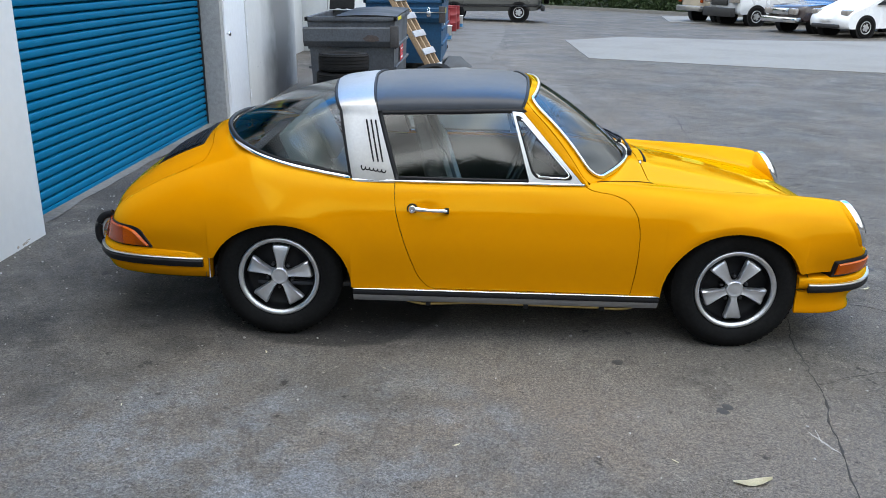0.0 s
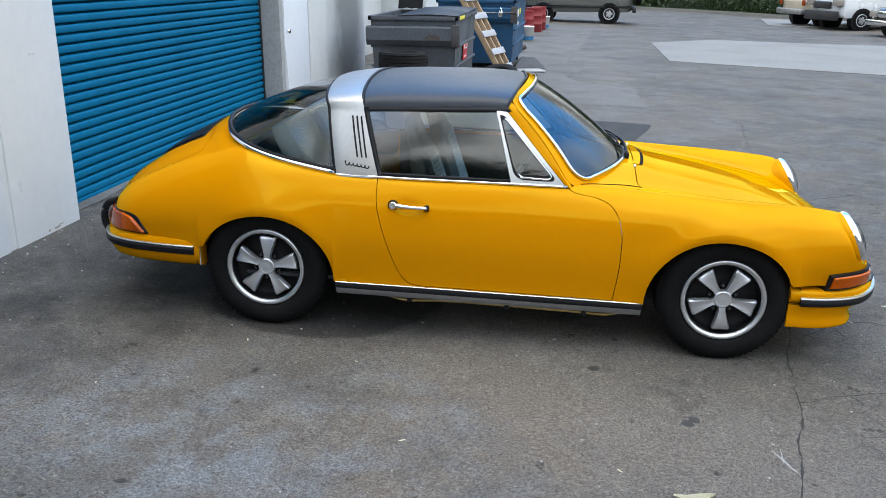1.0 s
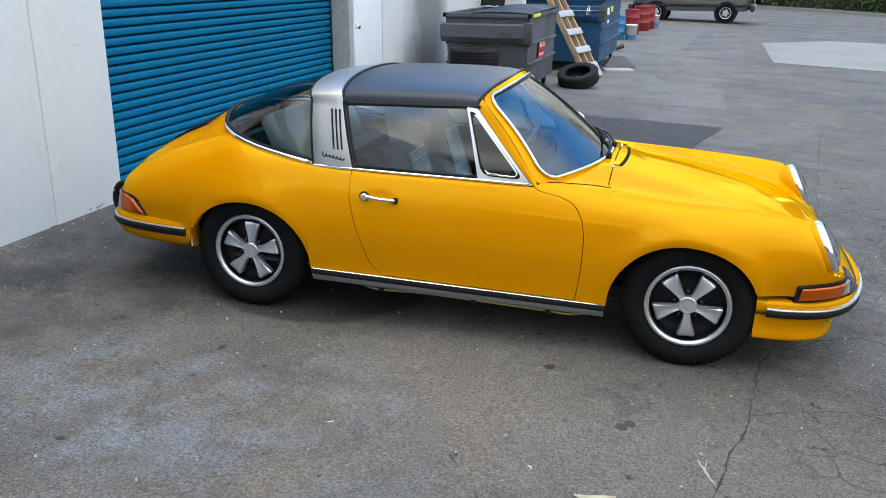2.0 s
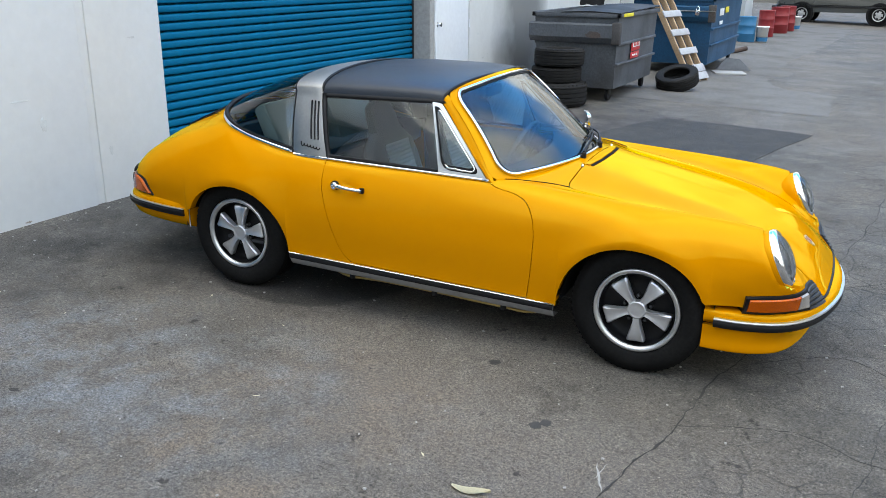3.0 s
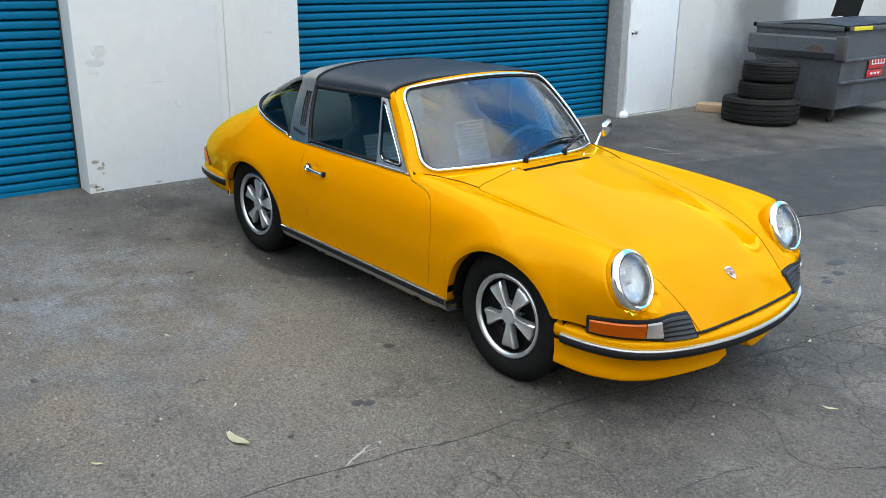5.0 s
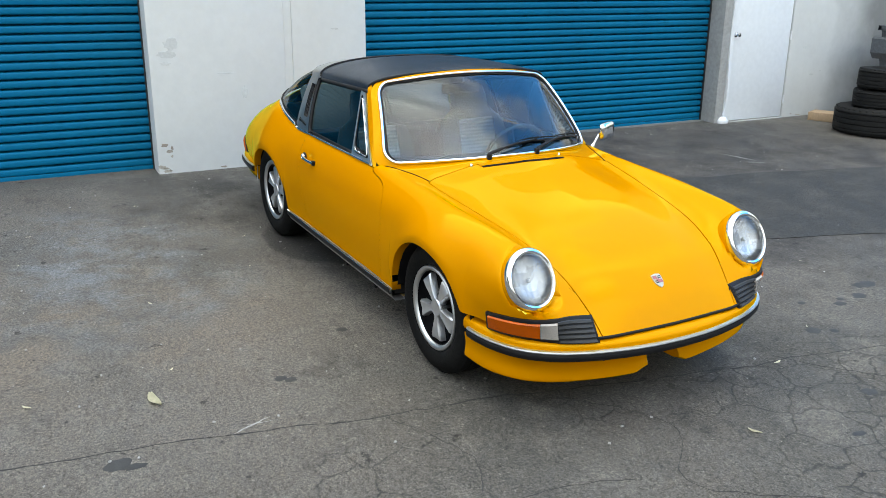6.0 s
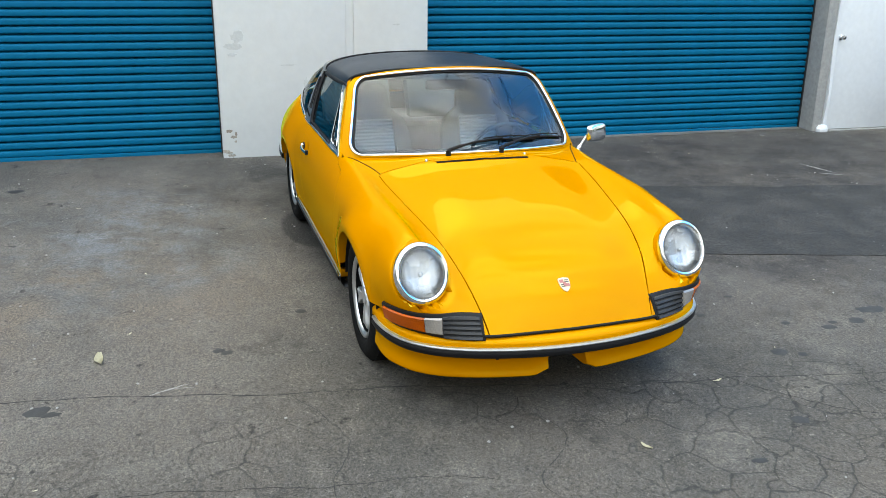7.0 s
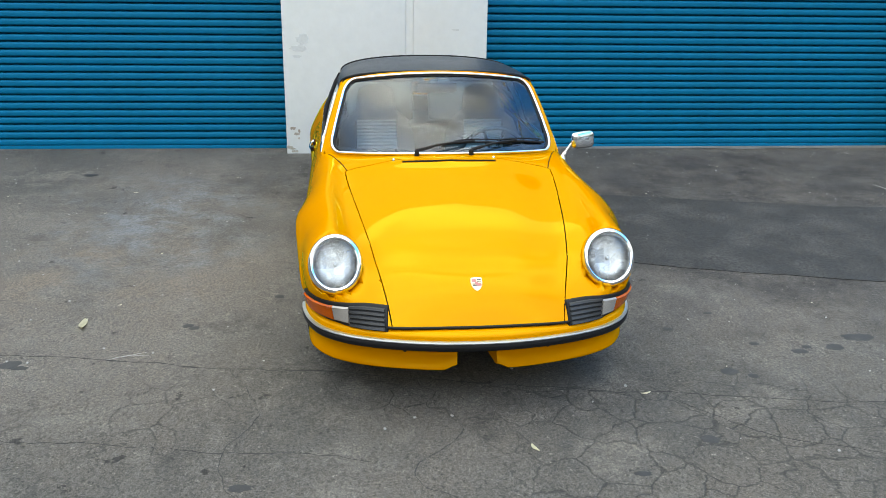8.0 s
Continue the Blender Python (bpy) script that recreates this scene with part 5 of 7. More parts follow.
crest = part("hood_badge", plate(shield, -.004, .004), M_BADGE, car, "small pale gold shield badge")
for u0, u1, v0, v1 in ((-.021, -.002, .008, .024), (.002, .021, -.012, .004)):
    part("badge_field", plate([(u0, v0), (u1, v0), (u1, v1), (u0, v1)], .003, .0055), M_BADGE2, crest, "dark red badge field")
for u0, u1, v0, v1 in ((.002, .021, .010, .014), (.002, .021, .018, .022), (-.019, -.002, -.004, 0), (-.017, -.002, -.012, -.008)):
    part("badge_bar", plate([(u0, v0), (u1, v0), (u1, v1), (u0, v1)], .003, .0055), M_TRIM, crest, "dark badge bar")
part("badge_centre", plate([(-.007, .008), (.007, .008), (.006, -.006), (0, -.011), (-.006, -.006)], .004, .0068), M_BADGE2, crest)

# door mirror on the driver's side
bm = bmesh.new()
tube(bm, curve3([(.40, .716, .775), (.40, .728, .80), (.398, .745, .825), (.395, .775, .868)], 4), [.024] * 2 + [.018] * 3 + [.012] * 8, 10, flat=.7)
mirror = part("door_mirror", bm, M_CHROME, car, "chrome door mirror on a bent stalk")
bm = bmesh.new()
rows_ = []
turn = Matrix.Translation((.385, .838, .880)) @ Matrix.Rotation(radians(25), 4, "Z") @ Matrix.Rotation(radians(-6), 4, "Y")


def mirror_ring(dx, w, h, drop=0.0):
    """A rounded rectangle across the car, narrower on the side towards the window."""
    ring = []
    for t in [2 * math.pi * j / 32 for j in range(32)]:
        u, v = (math.copysign(abs(f(t)) ** .35, f(t)) for f in (math.cos, math.sin))
        ring.append(turn @ Vector((dx, w * u, h * v * (1 if u > 0 else 1 + .12 * u) + drop)))
    return ring


for ring in ((-.012, .066, .040), (-.014, .074, .048), (-.010, .079, .052), (.002, .078, .051), (.013, .070, .045), (.018, .058, .036), (.020, .03, .018)):
    rows_.append(mirror_ring(*ring))
vr = grid(bm, rows_, True)
bm.faces.new(vr[0]), bm.faces.new(vr[-1])
bmesh.ops.recalc_face_normals(bm, faces=bm.faces)
part("mirror_head", bm, M_CHROME, mirror, "chrome mirror housing", angle=40)

# engine-lid grille
bm = bmesh.new()
for k in range(11):
    x = -1.60 - k * .020
    grid(bm, [[on_top(x + dx, y, h) for y in [-.33 + .66 * i / 12 for i in range(13)]] for dx, h in ((0, .002), (-.004, .012), (-.011, .012), (-.014, .002))])
bmesh.ops.recalc_face_normals(bm, faces=bm.faces)
part("grille", bm, M_BLACK, lid_ob, "black slatted engine grille")
bm = bmesh.new()
grid(bm, [[on_top(x, y, .003) for y in [-.345 + .69 * i / 12 for i in range(13)]] for x in [-1.585 - .245 * i / 6 for i in range(7)]])
bmesh.ops.recalc_face_normals(bm, faces=bm.faces)
bmesh.ops.solidify(bm, geom=list(bm.faces), thickness=.003)
part("grille_backing", bm, M_BLACK, lid_ob)

# ---- cabin ----
M_REARSEAT = pmat("grey_vinyl", (0.17, 0.18, 0.18), 0.5, var=0.1, scale=12, bump=0.1)
for side in (-1, 1):
    bm = bmesh.new()
    grid(bm, [[(x, side * y, z) for y, z in ((.70, .29), (.725, .45), (.715, .62), (.672, .79), (.66, .795))] for x in [-.70 + 1.25 * i / 10 for i in range(11)]])
    part("door_trim", bm, M_SEAT, car, "dark inner door trim")
    bm = bmesh.new()
    grid(bm, [[(x, side * y, z) for y, z in ((.50, .66), (.66, .68), (.668, .74), (.66, .795))] for x in [-1.25 + .55 * i / 5 for i in range(6)]])
    part("rear_side_trim", bm, M_SEAT, car, "dark rear side trim")
bm = bmesh.new()
box(bm, (-1.25, -.70, .255), (.62, .70, .275), .004)
box(bm, (.52, -.68, .27), (.56, .68, .80), .004)
box(bm, (-1.36, -.60, .27), (-1.30, .60, .86), .004)
box(bm, (-1.32, -.64, .70), (-.82, .64, .745), .01)
part("cabin_floor", bm, M_CARPET, car, "dark carpeted cabin floor")
bm = bmesh.new()
rows_ = []
for y in [-.655 + 1.31 * i / 14 for i in range(15)]:
    e = .27 * abs(y / .66) ** 2.1
    rows_.append([(.645 - e, y, .845 - .045 * (y / .66) ** 2), (.52 - e * .8, y, .842 - .03 * (y / .66) ** 2), (.40 - e * .55, y, .832), (.355 - e * .5, y, .815), (.35 - e * .5, y, .76), (.37 - e * .5, y, .66), (.42, y, .58)])
grid(bm, rows_)
bmesh.ops.recalc_face_normals(bm, faces=bm.faces)
dash = part("dashboard", bm, M_SEAT, car, "black padded dashboard")
for k, (y, r) in enumerate(((.58, .045), (.46, .05), (.34, .062), (.21, .05), (.10, .045))):
    part("gauge", lathe(bmesh.new(), [(r, -.01), (r, .006), (r * .9, .008), (r * .88, .003), (.0005, .003)], 24, True, Matrix.Translation((.30, y, .765)) @ Matrix.Rotation(radians(-90), 4, "Y")), M_TRIM, dash, "round black gauge")
bm = bmesh.new()
mw = Matrix.Translation((.13, .34, .735)) @ Matrix.Rotation(radians(-68), 4, "Y")
tube(bm, [mw @ Vector((.195 * math.cos(2 * math.pi * j / 40), .195 * math.sin(2 * math.pi * j / 40), 0)) for j in range(40)], .013, 8, True)
wheel_ob = part("steering_wheel", bm, M_SEAT, car, "black four-spoke steering wheel")
bm = bmesh.new()
for a in (20, 160, 200, 340):
    tube(bm, [mw @ Vector((r * math.cos(radians(a)), r * math.sin(radians(a)), -.02 * (1 - r / .19))) for r in (.03, .1, .19)], .011, 6)
lathe(bm, [(.06, -.03), (.06, .0), (.045, .012), (.0005, .014)], 20, True, mw)
part("steering_hub", bm, M_SEAT, wheel_ob)


def seat(y):
    m = Matrix.Translation((-.02, y, .27))
    bm = boxed((-.22, -.24, 0), (.30, .24, .10), .03, m @ Matrix.Rotation(radians(-8), 4, "Y"))
    st = part("seat", bm, M_SEAT, car, "black seat with pale ribbed cloth centre")
    mb = m @ Matrix.Translation((-.20, 0, .08)) @ Matrix.Rotation(radians(-19), 4, "Y")
    bm = bmesh.new()
    prof = [(.0, .235), (.12, .25), (.30, .255), (.44, .245), (.53, .215), (.575, .16), (.60, .13), (.68, .125), (.74, .11), (.765, .06)]
    rows_ = []
    for h, w in prof:
        d = .055 if h < .55 else .045 * (1 - max(0, h - .6) * 2)
        rows_.append([mb @ Vector((d * math.copysign(abs(math.cos(t)) ** .5, math.cos(t)), w * math.copysign(abs(math.sin(t)) ** .6, math.sin(t)), h)) for t in [2 * math.pi * j / 24 for j in range(24)]])
    vr = grid(bm, rows_, True)
    bm.faces.new(vr[-1]), bm.faces.new(vr[0][::-1])
    bmesh.ops.recalc_face_normals(bm, faces=bm.faces)
    part("backrest", bm, M_SEAT, st, "black backrest with built-in headrest")
    bm = bmesh.new()   # cloth centres of backrest and cushion, slightly domed
    grid(bm, [[mb @ Vector((.058 + .010 * (1 - u * u) + (.003 if i % 2 else -.002), .140 * u * (1 - .10 * i / 44), .05 + .475 * i / 44)) for u in [-1 + j / 4 for j in range(9)]] for i in range(45)])
    bmesh.ops.recalc_face_normals(bm, faces=bm.faces)
    bmesh.ops.solidify(bm, geom=list(bm.faces), thickness=.006)
    part("back_cloth", bm, M_CLOTH, st, "pale grey ribbed cloth panel")
    bm = bmesh.new()
    grid(bm, [[m @ Vector((-.14 + .42 * v, .155 * u, .112 + .008 * (1 - u * u) + .14 * (-.14 + .42 * v))) for u in [-1 + j / 4 for j in range(9)]] for v in [i / 6 for i in range(7)]])
    bmesh.ops.recalc_face_normals(bm, faces=bm.faces)
    bmesh.ops.solidify(bm, geom=list(bm.faces), thickness=.006)
    part("cushion_cloth", bm, M_CLOTH, st, "pale grey ribbed cloth panel")


for y in (-.35, .35):
    seat(y)
for y in (-.30, .30):
    bm = boxed((-.05, -.24, 0), (.05, .24, .34), .03, Matrix.Translation((-.98, y, .70)) @ Matrix.Rotation(radians(-25), 4, "Y"))
    part("rear_backrest", bm, M_REARSEAT, car, "folding black rear backrest")
bm = boxed((-.02, -.12, -.03), (.02, .12, .03), .012, Matrix.Translation((.06, 0, 1.135)))
rv = part("rear_mirror", bm, M_TRIM, car, "black rear-view mirror")
bm = bmesh.new()
tube(bm, [(.06, 0, 1.14), (.085, 0, 1.19), (.10, 0, 1.225)], .008, 6)
part("mirror_stalk", bm, M_CHROME, rv)
for y in (-.28, .28):
    part("sun_visor", boxed((-.01, -.20, -.012), (.12, .20, .006), .005, Matrix.Translation((-.04, y, 1.185))), M_SEAT, car, "dark folded sun visor")
def dark_area_wall():
    """The white wall paint, darker in a tall ragged area beside the dumpster."""
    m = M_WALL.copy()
    m.name = "dark_area_painted_wall"
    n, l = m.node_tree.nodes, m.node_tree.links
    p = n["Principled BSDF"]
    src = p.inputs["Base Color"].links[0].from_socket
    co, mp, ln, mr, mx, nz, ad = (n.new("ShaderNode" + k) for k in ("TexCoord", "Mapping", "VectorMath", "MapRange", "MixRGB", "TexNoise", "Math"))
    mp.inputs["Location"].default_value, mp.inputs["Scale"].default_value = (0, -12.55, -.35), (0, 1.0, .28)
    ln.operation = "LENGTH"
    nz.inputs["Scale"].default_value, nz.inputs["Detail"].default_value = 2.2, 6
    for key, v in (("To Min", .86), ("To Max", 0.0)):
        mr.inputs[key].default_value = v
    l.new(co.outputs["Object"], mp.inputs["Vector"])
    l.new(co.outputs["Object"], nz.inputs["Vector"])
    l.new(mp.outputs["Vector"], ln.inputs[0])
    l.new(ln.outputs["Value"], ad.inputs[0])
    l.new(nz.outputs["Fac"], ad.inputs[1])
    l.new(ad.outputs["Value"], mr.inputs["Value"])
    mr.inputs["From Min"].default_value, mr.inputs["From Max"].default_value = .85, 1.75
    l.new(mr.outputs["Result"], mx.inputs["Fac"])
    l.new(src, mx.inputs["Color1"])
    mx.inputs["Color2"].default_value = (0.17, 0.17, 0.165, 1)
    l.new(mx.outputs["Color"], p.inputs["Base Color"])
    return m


M_WALL_DARK = dark_area_wall()
# ---- rest of the building ----
wall_block("wall_jamb", 9.58, 9.70, material=M_GREY, label="bare grey concrete door jamb")
wall_block("wall_over_door", 9.74, 10.68, 2.15)
wall_block("wall_east", 10.68, 13.5, material=M_WALL_DARK)
wall_block("wall_recess", 13.5, 18.9, x0=-4.0, x1=-3.6, label="shaded white wall set back behind the dumpsters")
tagged(part("wall_recess_side", boxed((-3.6, 13.2, -.1), (-3.05, 13.5, WALL_TOP), .008), M_WALL), "white painted return of the wall", "wall", kind="structure")
tagged(part("wall_recess_end", boxed((-3.6, 18.9, -.1), (-3.05, 19.2, WALL_TOP), .008), M_WALL), "white painted return of the wall", "wall", kind="structure")
wall_block("wall_far", 18.9, 28.4)
wall_block("wall_end", 32.4, 34.0)
wall_block("wall_lintel_3", 28.4, 32.4, DOOR_TOP)
roller_door("door_3", 28.38, 32.42)
tagged(part("wall_back", boxed((-14, 33.5, -.2), (-3.04, 34.0, WALL_TOP), .008), M_WALL), "white painted end wall", "wall", kind="structure")
tagged(part("roof", boxed((-14, -14, WALL_TOP - .5), (-3.35, 33.5, WALL_TOP - .25), .008), M_GREY), "flat grey roof behind the parapet", "roof", kind="structure")

# bent white corner flashing beside the steel door
bm = bmesh.new()
rows_ = []
for i in range(17):
    z = .16 + 1.95 * i / 16
    b = .020 * math.exp(-((z - .45) / .22) ** 2) + .008 * noise.noise((z * 2.2, 4, 1))
    rows_.append([(WALL_X - .05, 9.698 + b * .5, z), (WALL_X + .012 + b, 9.700 + b * .4, z), (WALL_X + .014 + b * .6, 9.742, z), (WALL_X - .04, 9.744, z)])
vr = grid(bm, rows_)
bm.faces.new(vr[0]), bm.faces.new(vr[-1][::-1])
bmesh.ops.recalc_face_normals(bm, faces=bm.faces)
tagged(part("trim_flashing", bm, M_DOOR), "dented white metal corner flashing", "trim", kind="structure")
bm = bmesh.new()
vr = grid(bm, [[(WALL_X + .01 + .05 * math.cos(a) * k, 9.70 + .075 * math.sin(a) * k, .115 + h) for a in [2 * math.pi * j / 9 for j in range(9)]] for k, h in ((1.0, 0), (1.05, .03), (.7, .065), (.25, .075))], True)
bm.faces.new(vr[-1])
bmesh.ops.recalc_face_normals(bm, faces=bm.faces)
tagged(part("broken_block", bm, M_DOOR, None, smooth=False), "small broken white lump at the jamb", "rubble")

side_door = thing("door_side", "closed white steel side door with round knob", "door", pose(WALL_X, 0, 0), kind="structure")
part("leaf", boxed((-.09, 9.748, .135), (-.012, 10.665, 2.14), .004), M_DOOR, side_door)
for z in (.34, 1.10, 1.85):
    bm = bmesh.new()
    tube(bm, [(.0, 10.672, z - .05), (.0, 10.672, z), (.0, 10.672, z + .05)], .009, 8)
    part("hinge", bm, M_DOOR, side_door)
part("knob", lathe(bmesh.new(), [(.03, -.004), (.03, .004), (.012, .008), (.011, .03), (.024, .036), (.028, .048), (.024, .060), (.0005, .064)], 20, True, Matrix.Translation((-.012, 9.79, 1.13)) @ Matrix.Rotation(radians(90), 4, "Y")), M_CHROME, side_door, "steel door knob")
part("threshold", boxed((-.2, 9.745, .09), (.02, 10.67, .128), .005), M_GREY, side_door)

M_APRON = pmat("dirty_concrete", (0.171, 0.165, 0.152), 0.9, var=0.2, scale=6, second=(0.103, 0.098, 0.090), bump=0.3, bscale=50)
# pale concrete strip along the door, dark patch, pale paving far off
bm = sheet([WALL_X - .3, WALL_X - .22, WALL_X - .13], [5.18 + .22 * i for i in range(21)], .006)
for v in bm.verts:
    if v.co.x > WALL_X - .15:
        v.co.x += .07 * noise.noise((v.co.y * 1.7, 0, 5))
tagged(part("pavement_apron", bm, M_APRON), "worn concrete strip under the roller door", "pavement", kind="structure")


def laid(name, outline, material, lift, label, category, ragged=.03, step=.25):
    pts = dense(outline, step)
    out = []
    for x, y in pts:
        out.append((x + ragged * noise.noise((x * 2, y * 2, 1)), y + ragged * noise.noise((x * 2, y * 2, 7))))
    cx, cy = sum(p[0] for p in out) / len(out), sum(p[1] for p in out) / len(out)
    bm = bmesh.new()
    n_ = max(2, int(max(math.hypot(x - cx, y - cy) for x, y in out) / .6))
    loops = [[(cx + (x - cx) * k / n_, cy + (y - cy) * k / n_, ground_z(cx + (x - cx) * k / n_) + lift) for x, y in out] for k in range(1, n_ + 1)]
    loops.append([(x * 1.0, y, ground_z(x) - .004) for x, y in out])
    vr = grid(bm, loops, True)
    c = bm.verts.new((cx, cy, ground_z(cx) + lift))
    for i in range(len(out)):
        bm.faces.new((c, vr[0][i], vr[0][(i + 1) % len(out)]))
    bmesh.ops.recalc_face_normals(bm, faces=bm.faces)
    return tagged(part(name, bm, material, angle=60), label, category, kind="structure")


laid("ground_patch", [(-1.2, 5.5), (.45, 5.5), (.55, 5.9), (.74, 6.5), (1.0, 7.56), (1.3, 8.76), (1.72, 10.75), (.02, 10.8), (-.49, 8.98), (-.75, 7.5)], M_PATCH, .005, "dark newer asphalt repair patch", "ground", .06)
bm = bmesh.new()   # its ragged edge runs out from the wall, then follows the drive
edge = [(12.2, 1.75), (13.0, 1.72), (14.2, 1.66), (14.5, 1.0), (15.6, .55), (16.8, .80), (17.6, .45), (22.0, .70), (27.0, .95), (31.0, 1.0)]
rows_ = []
for i in range(190):
    y = 12.2 + .1 * i
    xe = spline(edge, y) + .10 * noise.noise((y * 1.3, 2, 3)) + .05 * noise.noise((y * 5, 7, 3))
    row = [(x, y, ground_z(x) + .003) for x in [-2.6 + (xe + 2.6) * j / 10 for j in range(11)]]
    rows_.append(row + [(xe + .02, y, ground_z(xe) - .004)])
grid(bm, rows_)
face_out(bm, (0, 0, 1))
tagged(part("ground_worn", bm, M_WORN), "paler worn ground before the dumpsters", "ground", kind="structure")
laid("pavement_pale", [(2.56, 24.2), (2.64, 19.2), (8.44, 17.9), (16, 16.0), (22, 22), (12.25, 26.5), (4.41, 26.35)], M_CONCRETE, .012, "pale concrete paving slab", "pavement", .02, .8)


# ---- dumpsters ----
def dumpster(name, label, paint, lid_mat, m, wide, deep, high, open_lid):
    """x runs along the front face, y goes back, z up."""
    d = thing(name, label, "dumpster", m, "dumpsters")
    bm = bmesh.new()
    t = .02
    z0 = .17
    lean = .10   # the front is slanted out towards the top
    pts_b = [(.04, .04), (wide - .04, .04), (wide - .04, deep - .04), (.04, deep - .04)]
    lower = [(x, y, z0) for x, y in pts_b]
    upper = [(0, -.02, high), (wide, -.02, high), (wide, deep, high), (0, deep, high)]
    inner_u = [(t, t, high), (wide - t, t, high), (wide - t, deep - t, high), (t, deep - t, high)]
    inner_l = [(.06, .06, z0 + .03), (wide - .06, .06, z0 + .03), (wide - .06, deep - .06, z0 + .03), (.06, deep - .06, z0 + .03)]
    vr = grid(bm, [lower, upper, inner_u, inner_l], True)
    bm.faces.new(vr[0][::-1]), bm.faces.new(vr[-1])
    bmesh.ops.recalc_face_normals(bm, faces=bm.faces)
    part("bin", bm, paint, d, smooth=False)
    # rim and pressed ribs
    bm = bmesh.new()
    for a, b in ((( -.03, -.05), (wide + .03, .0)), ((-.03, deep - .02), (wide + .03, deep + .03)), ((-.03, -.05), (.02, deep + .03)), ((wide - .02, -.05), (wide + .03, deep + .03))):
        box(bm, (a[0], a[1], high - .045), (b[0], b[1], high + .012), .006)
    part("rim", bm, paint, d, angle=30)
    for zz, hh in ((z0 + .30, .035), (z0 + .56, .04)):
        f = (zz - z0) / (high - z0)
        for k, (lo, hi) in enumerate((((wide - .05 + .04 * f, .02, zz), (wide + .012, deep - .02, zz + hh)), ((-.012, .02, zz), (.05 - .04 * f, deep - .02, zz + hh)))):
            part("side_rib", boxed(lo, hi, .010), paint, d)
    # fork pocket across the front
    bm = bmesh.new()
    vr = grid(bm, [[(x, y, z) for y, z in ((.02, high - .12), (-.07, high - .12), (-.10, high - .14), (-.10, high - .30), (-.05, high - .37), (.02, high - .37))] for x in (-.05, wide * .3, wide * .7, wide + .05)], True)
    bm.faces.new(vr[0]), bm.faces.new(vr[-1][::-1])
    bmesh.ops.recalc_face_normals(bm, faces=bm.faces)
    part("fork_pocket", bm, paint, d, "long steel fork pocket")
    # the pocket's shaded end, its shade put into the plate's dark colour
    bm = boxed((wide - .06, -.11, high - .38), (wide + .055, -.03, high - .10), .012)
    part("pocket_plate", bm, M_PLATE, d, "pocket end plate with shade and slight rust in its colour")
    for x in (.14, wide - .14):
        for y in (.14, deep - .14):
            mm = Matrix.Translation((x, y, .075)) @ Matrix.Rotation(radians(90), 4, "Y")
            w = part("caster", lathe(bmesh.new(), [(.03, -.02), (.07, -.022), (.075, -.015), (.075, .015), (.07, .022), (.03, .02)], 20, True, mm), M_BLACK, d, "black caster wheel")
            part("caster_fork", boxed((x - .035, y - .03, .075), (x + .035, y + .03, z0 + .01), .005), M_TRIM, w)
    # lids: one lies over the bin, one stands open behind
    bm = bmesh.new()
    n_ = 12
    lo_x = wide * .32 if open_lid else -.02
    rows_ = []
    for i in range(n_ + 1):
        x = lo_x + (wide + .03 - lo_x) * i / n_
        u = i / n_
        rows_.append([(x, y, high + .018 + .045 * math.sin(math.pi * u) * (.4 + .6 * math.sin(math.pi * max(0, y / deep))) + .010 * (1 if int(y * 9) % 2 else 0) + .02 * (y / deep)) for y in [-.05 + (deep + .05) * j / 16 for j in range(17)]])
    grid(bm, rows_)
    bmesh.ops.recalc_face_normals(bm, faces=bm.faces)
    bmesh.ops.solidify(bm, geom=list(bm.faces), thickness=.015)
    part("lid", bm, lid_mat, d, "bowed ribbed plastic lid")
    if open_lid:
        bm = bmesh.new()
        rows_ = [[(x, deep - .1 + .25 * v, high + .03 + .55 * v + .012 * (int(x * 14) % 2)) for x in [-.02 + wide * .33 * j / 10 for j in range(11)]] for v in [i / 6 for i in range(7)]]
        grid(bm, rows_)
        bmesh.ops.solidify(bm, geom=list(bm.faces), thickness=.015)
        part("open_lid", bm, lid_mat, d, "raised plastic lid")
    return d


M_RUST = pmat("rusty_steel", (0.075, 0.050, 0.040), 0.8, var=0.3, scale=12, second=(0.08, 0.07, 0.068))
M_LID = pmat("dark_plastic_lid", (0.016, 0.017, 0.018), 0.55, var=0.2, spec=0.25)
# dark base stands for shade at the pocket end, second colour is slight rust
M_PLATE = pmat("shaded_rusty_steel", (0.055, 0.052, 0.052), 0.7, var=0.25, scale=10, second=(0.06, 0.045, 0.038))
M_LIDG = pmat("grey_plastic_lid", (0.15, 0.17, 0.20), 0.45, var=0.15)
M_WHITE = pmat("white_print", (0.75, 0.75, 0.75), 0.5, var=0.04)
M_REDP = pmat("red_print", (0.5, 0.03, 0.035), 0.5, var=0.08)
M_YEL = pmat("yellow_print", (0.75, 0.65, 0.03), 0.5, var=0.05)

# front face looks along -y, the end with the sticker along +x
d1 = dumpster("dumpster", "grey steel dumpster on casters with raised dark lid", M_DUMP, M_LID, pose(-2.02, 11.5, ground_z(-1.4)), 1.17, 1.95, 1.14, True)
for lo, hi, mt, lab in (((1.168, .66, .62), (1.174, 1.08, .76), M_REDP, "red sticker field"), ((1.172, .72, .67), (1.178, 1.06, .75), M_WHITE, "white sticker field"), ((1.168, .64, .52), (1.174, 1.04, .605), M_REDP, "red sticker field")):
    part("sticker", boxed(lo, hi, .001), mt, d1, lab)
for k in range(4):
    part("print_bar", boxed((1.176, .75 + .075 * k, .685), (1.180, .80 + .075 * k, .735), .001), M_REDP, d1)
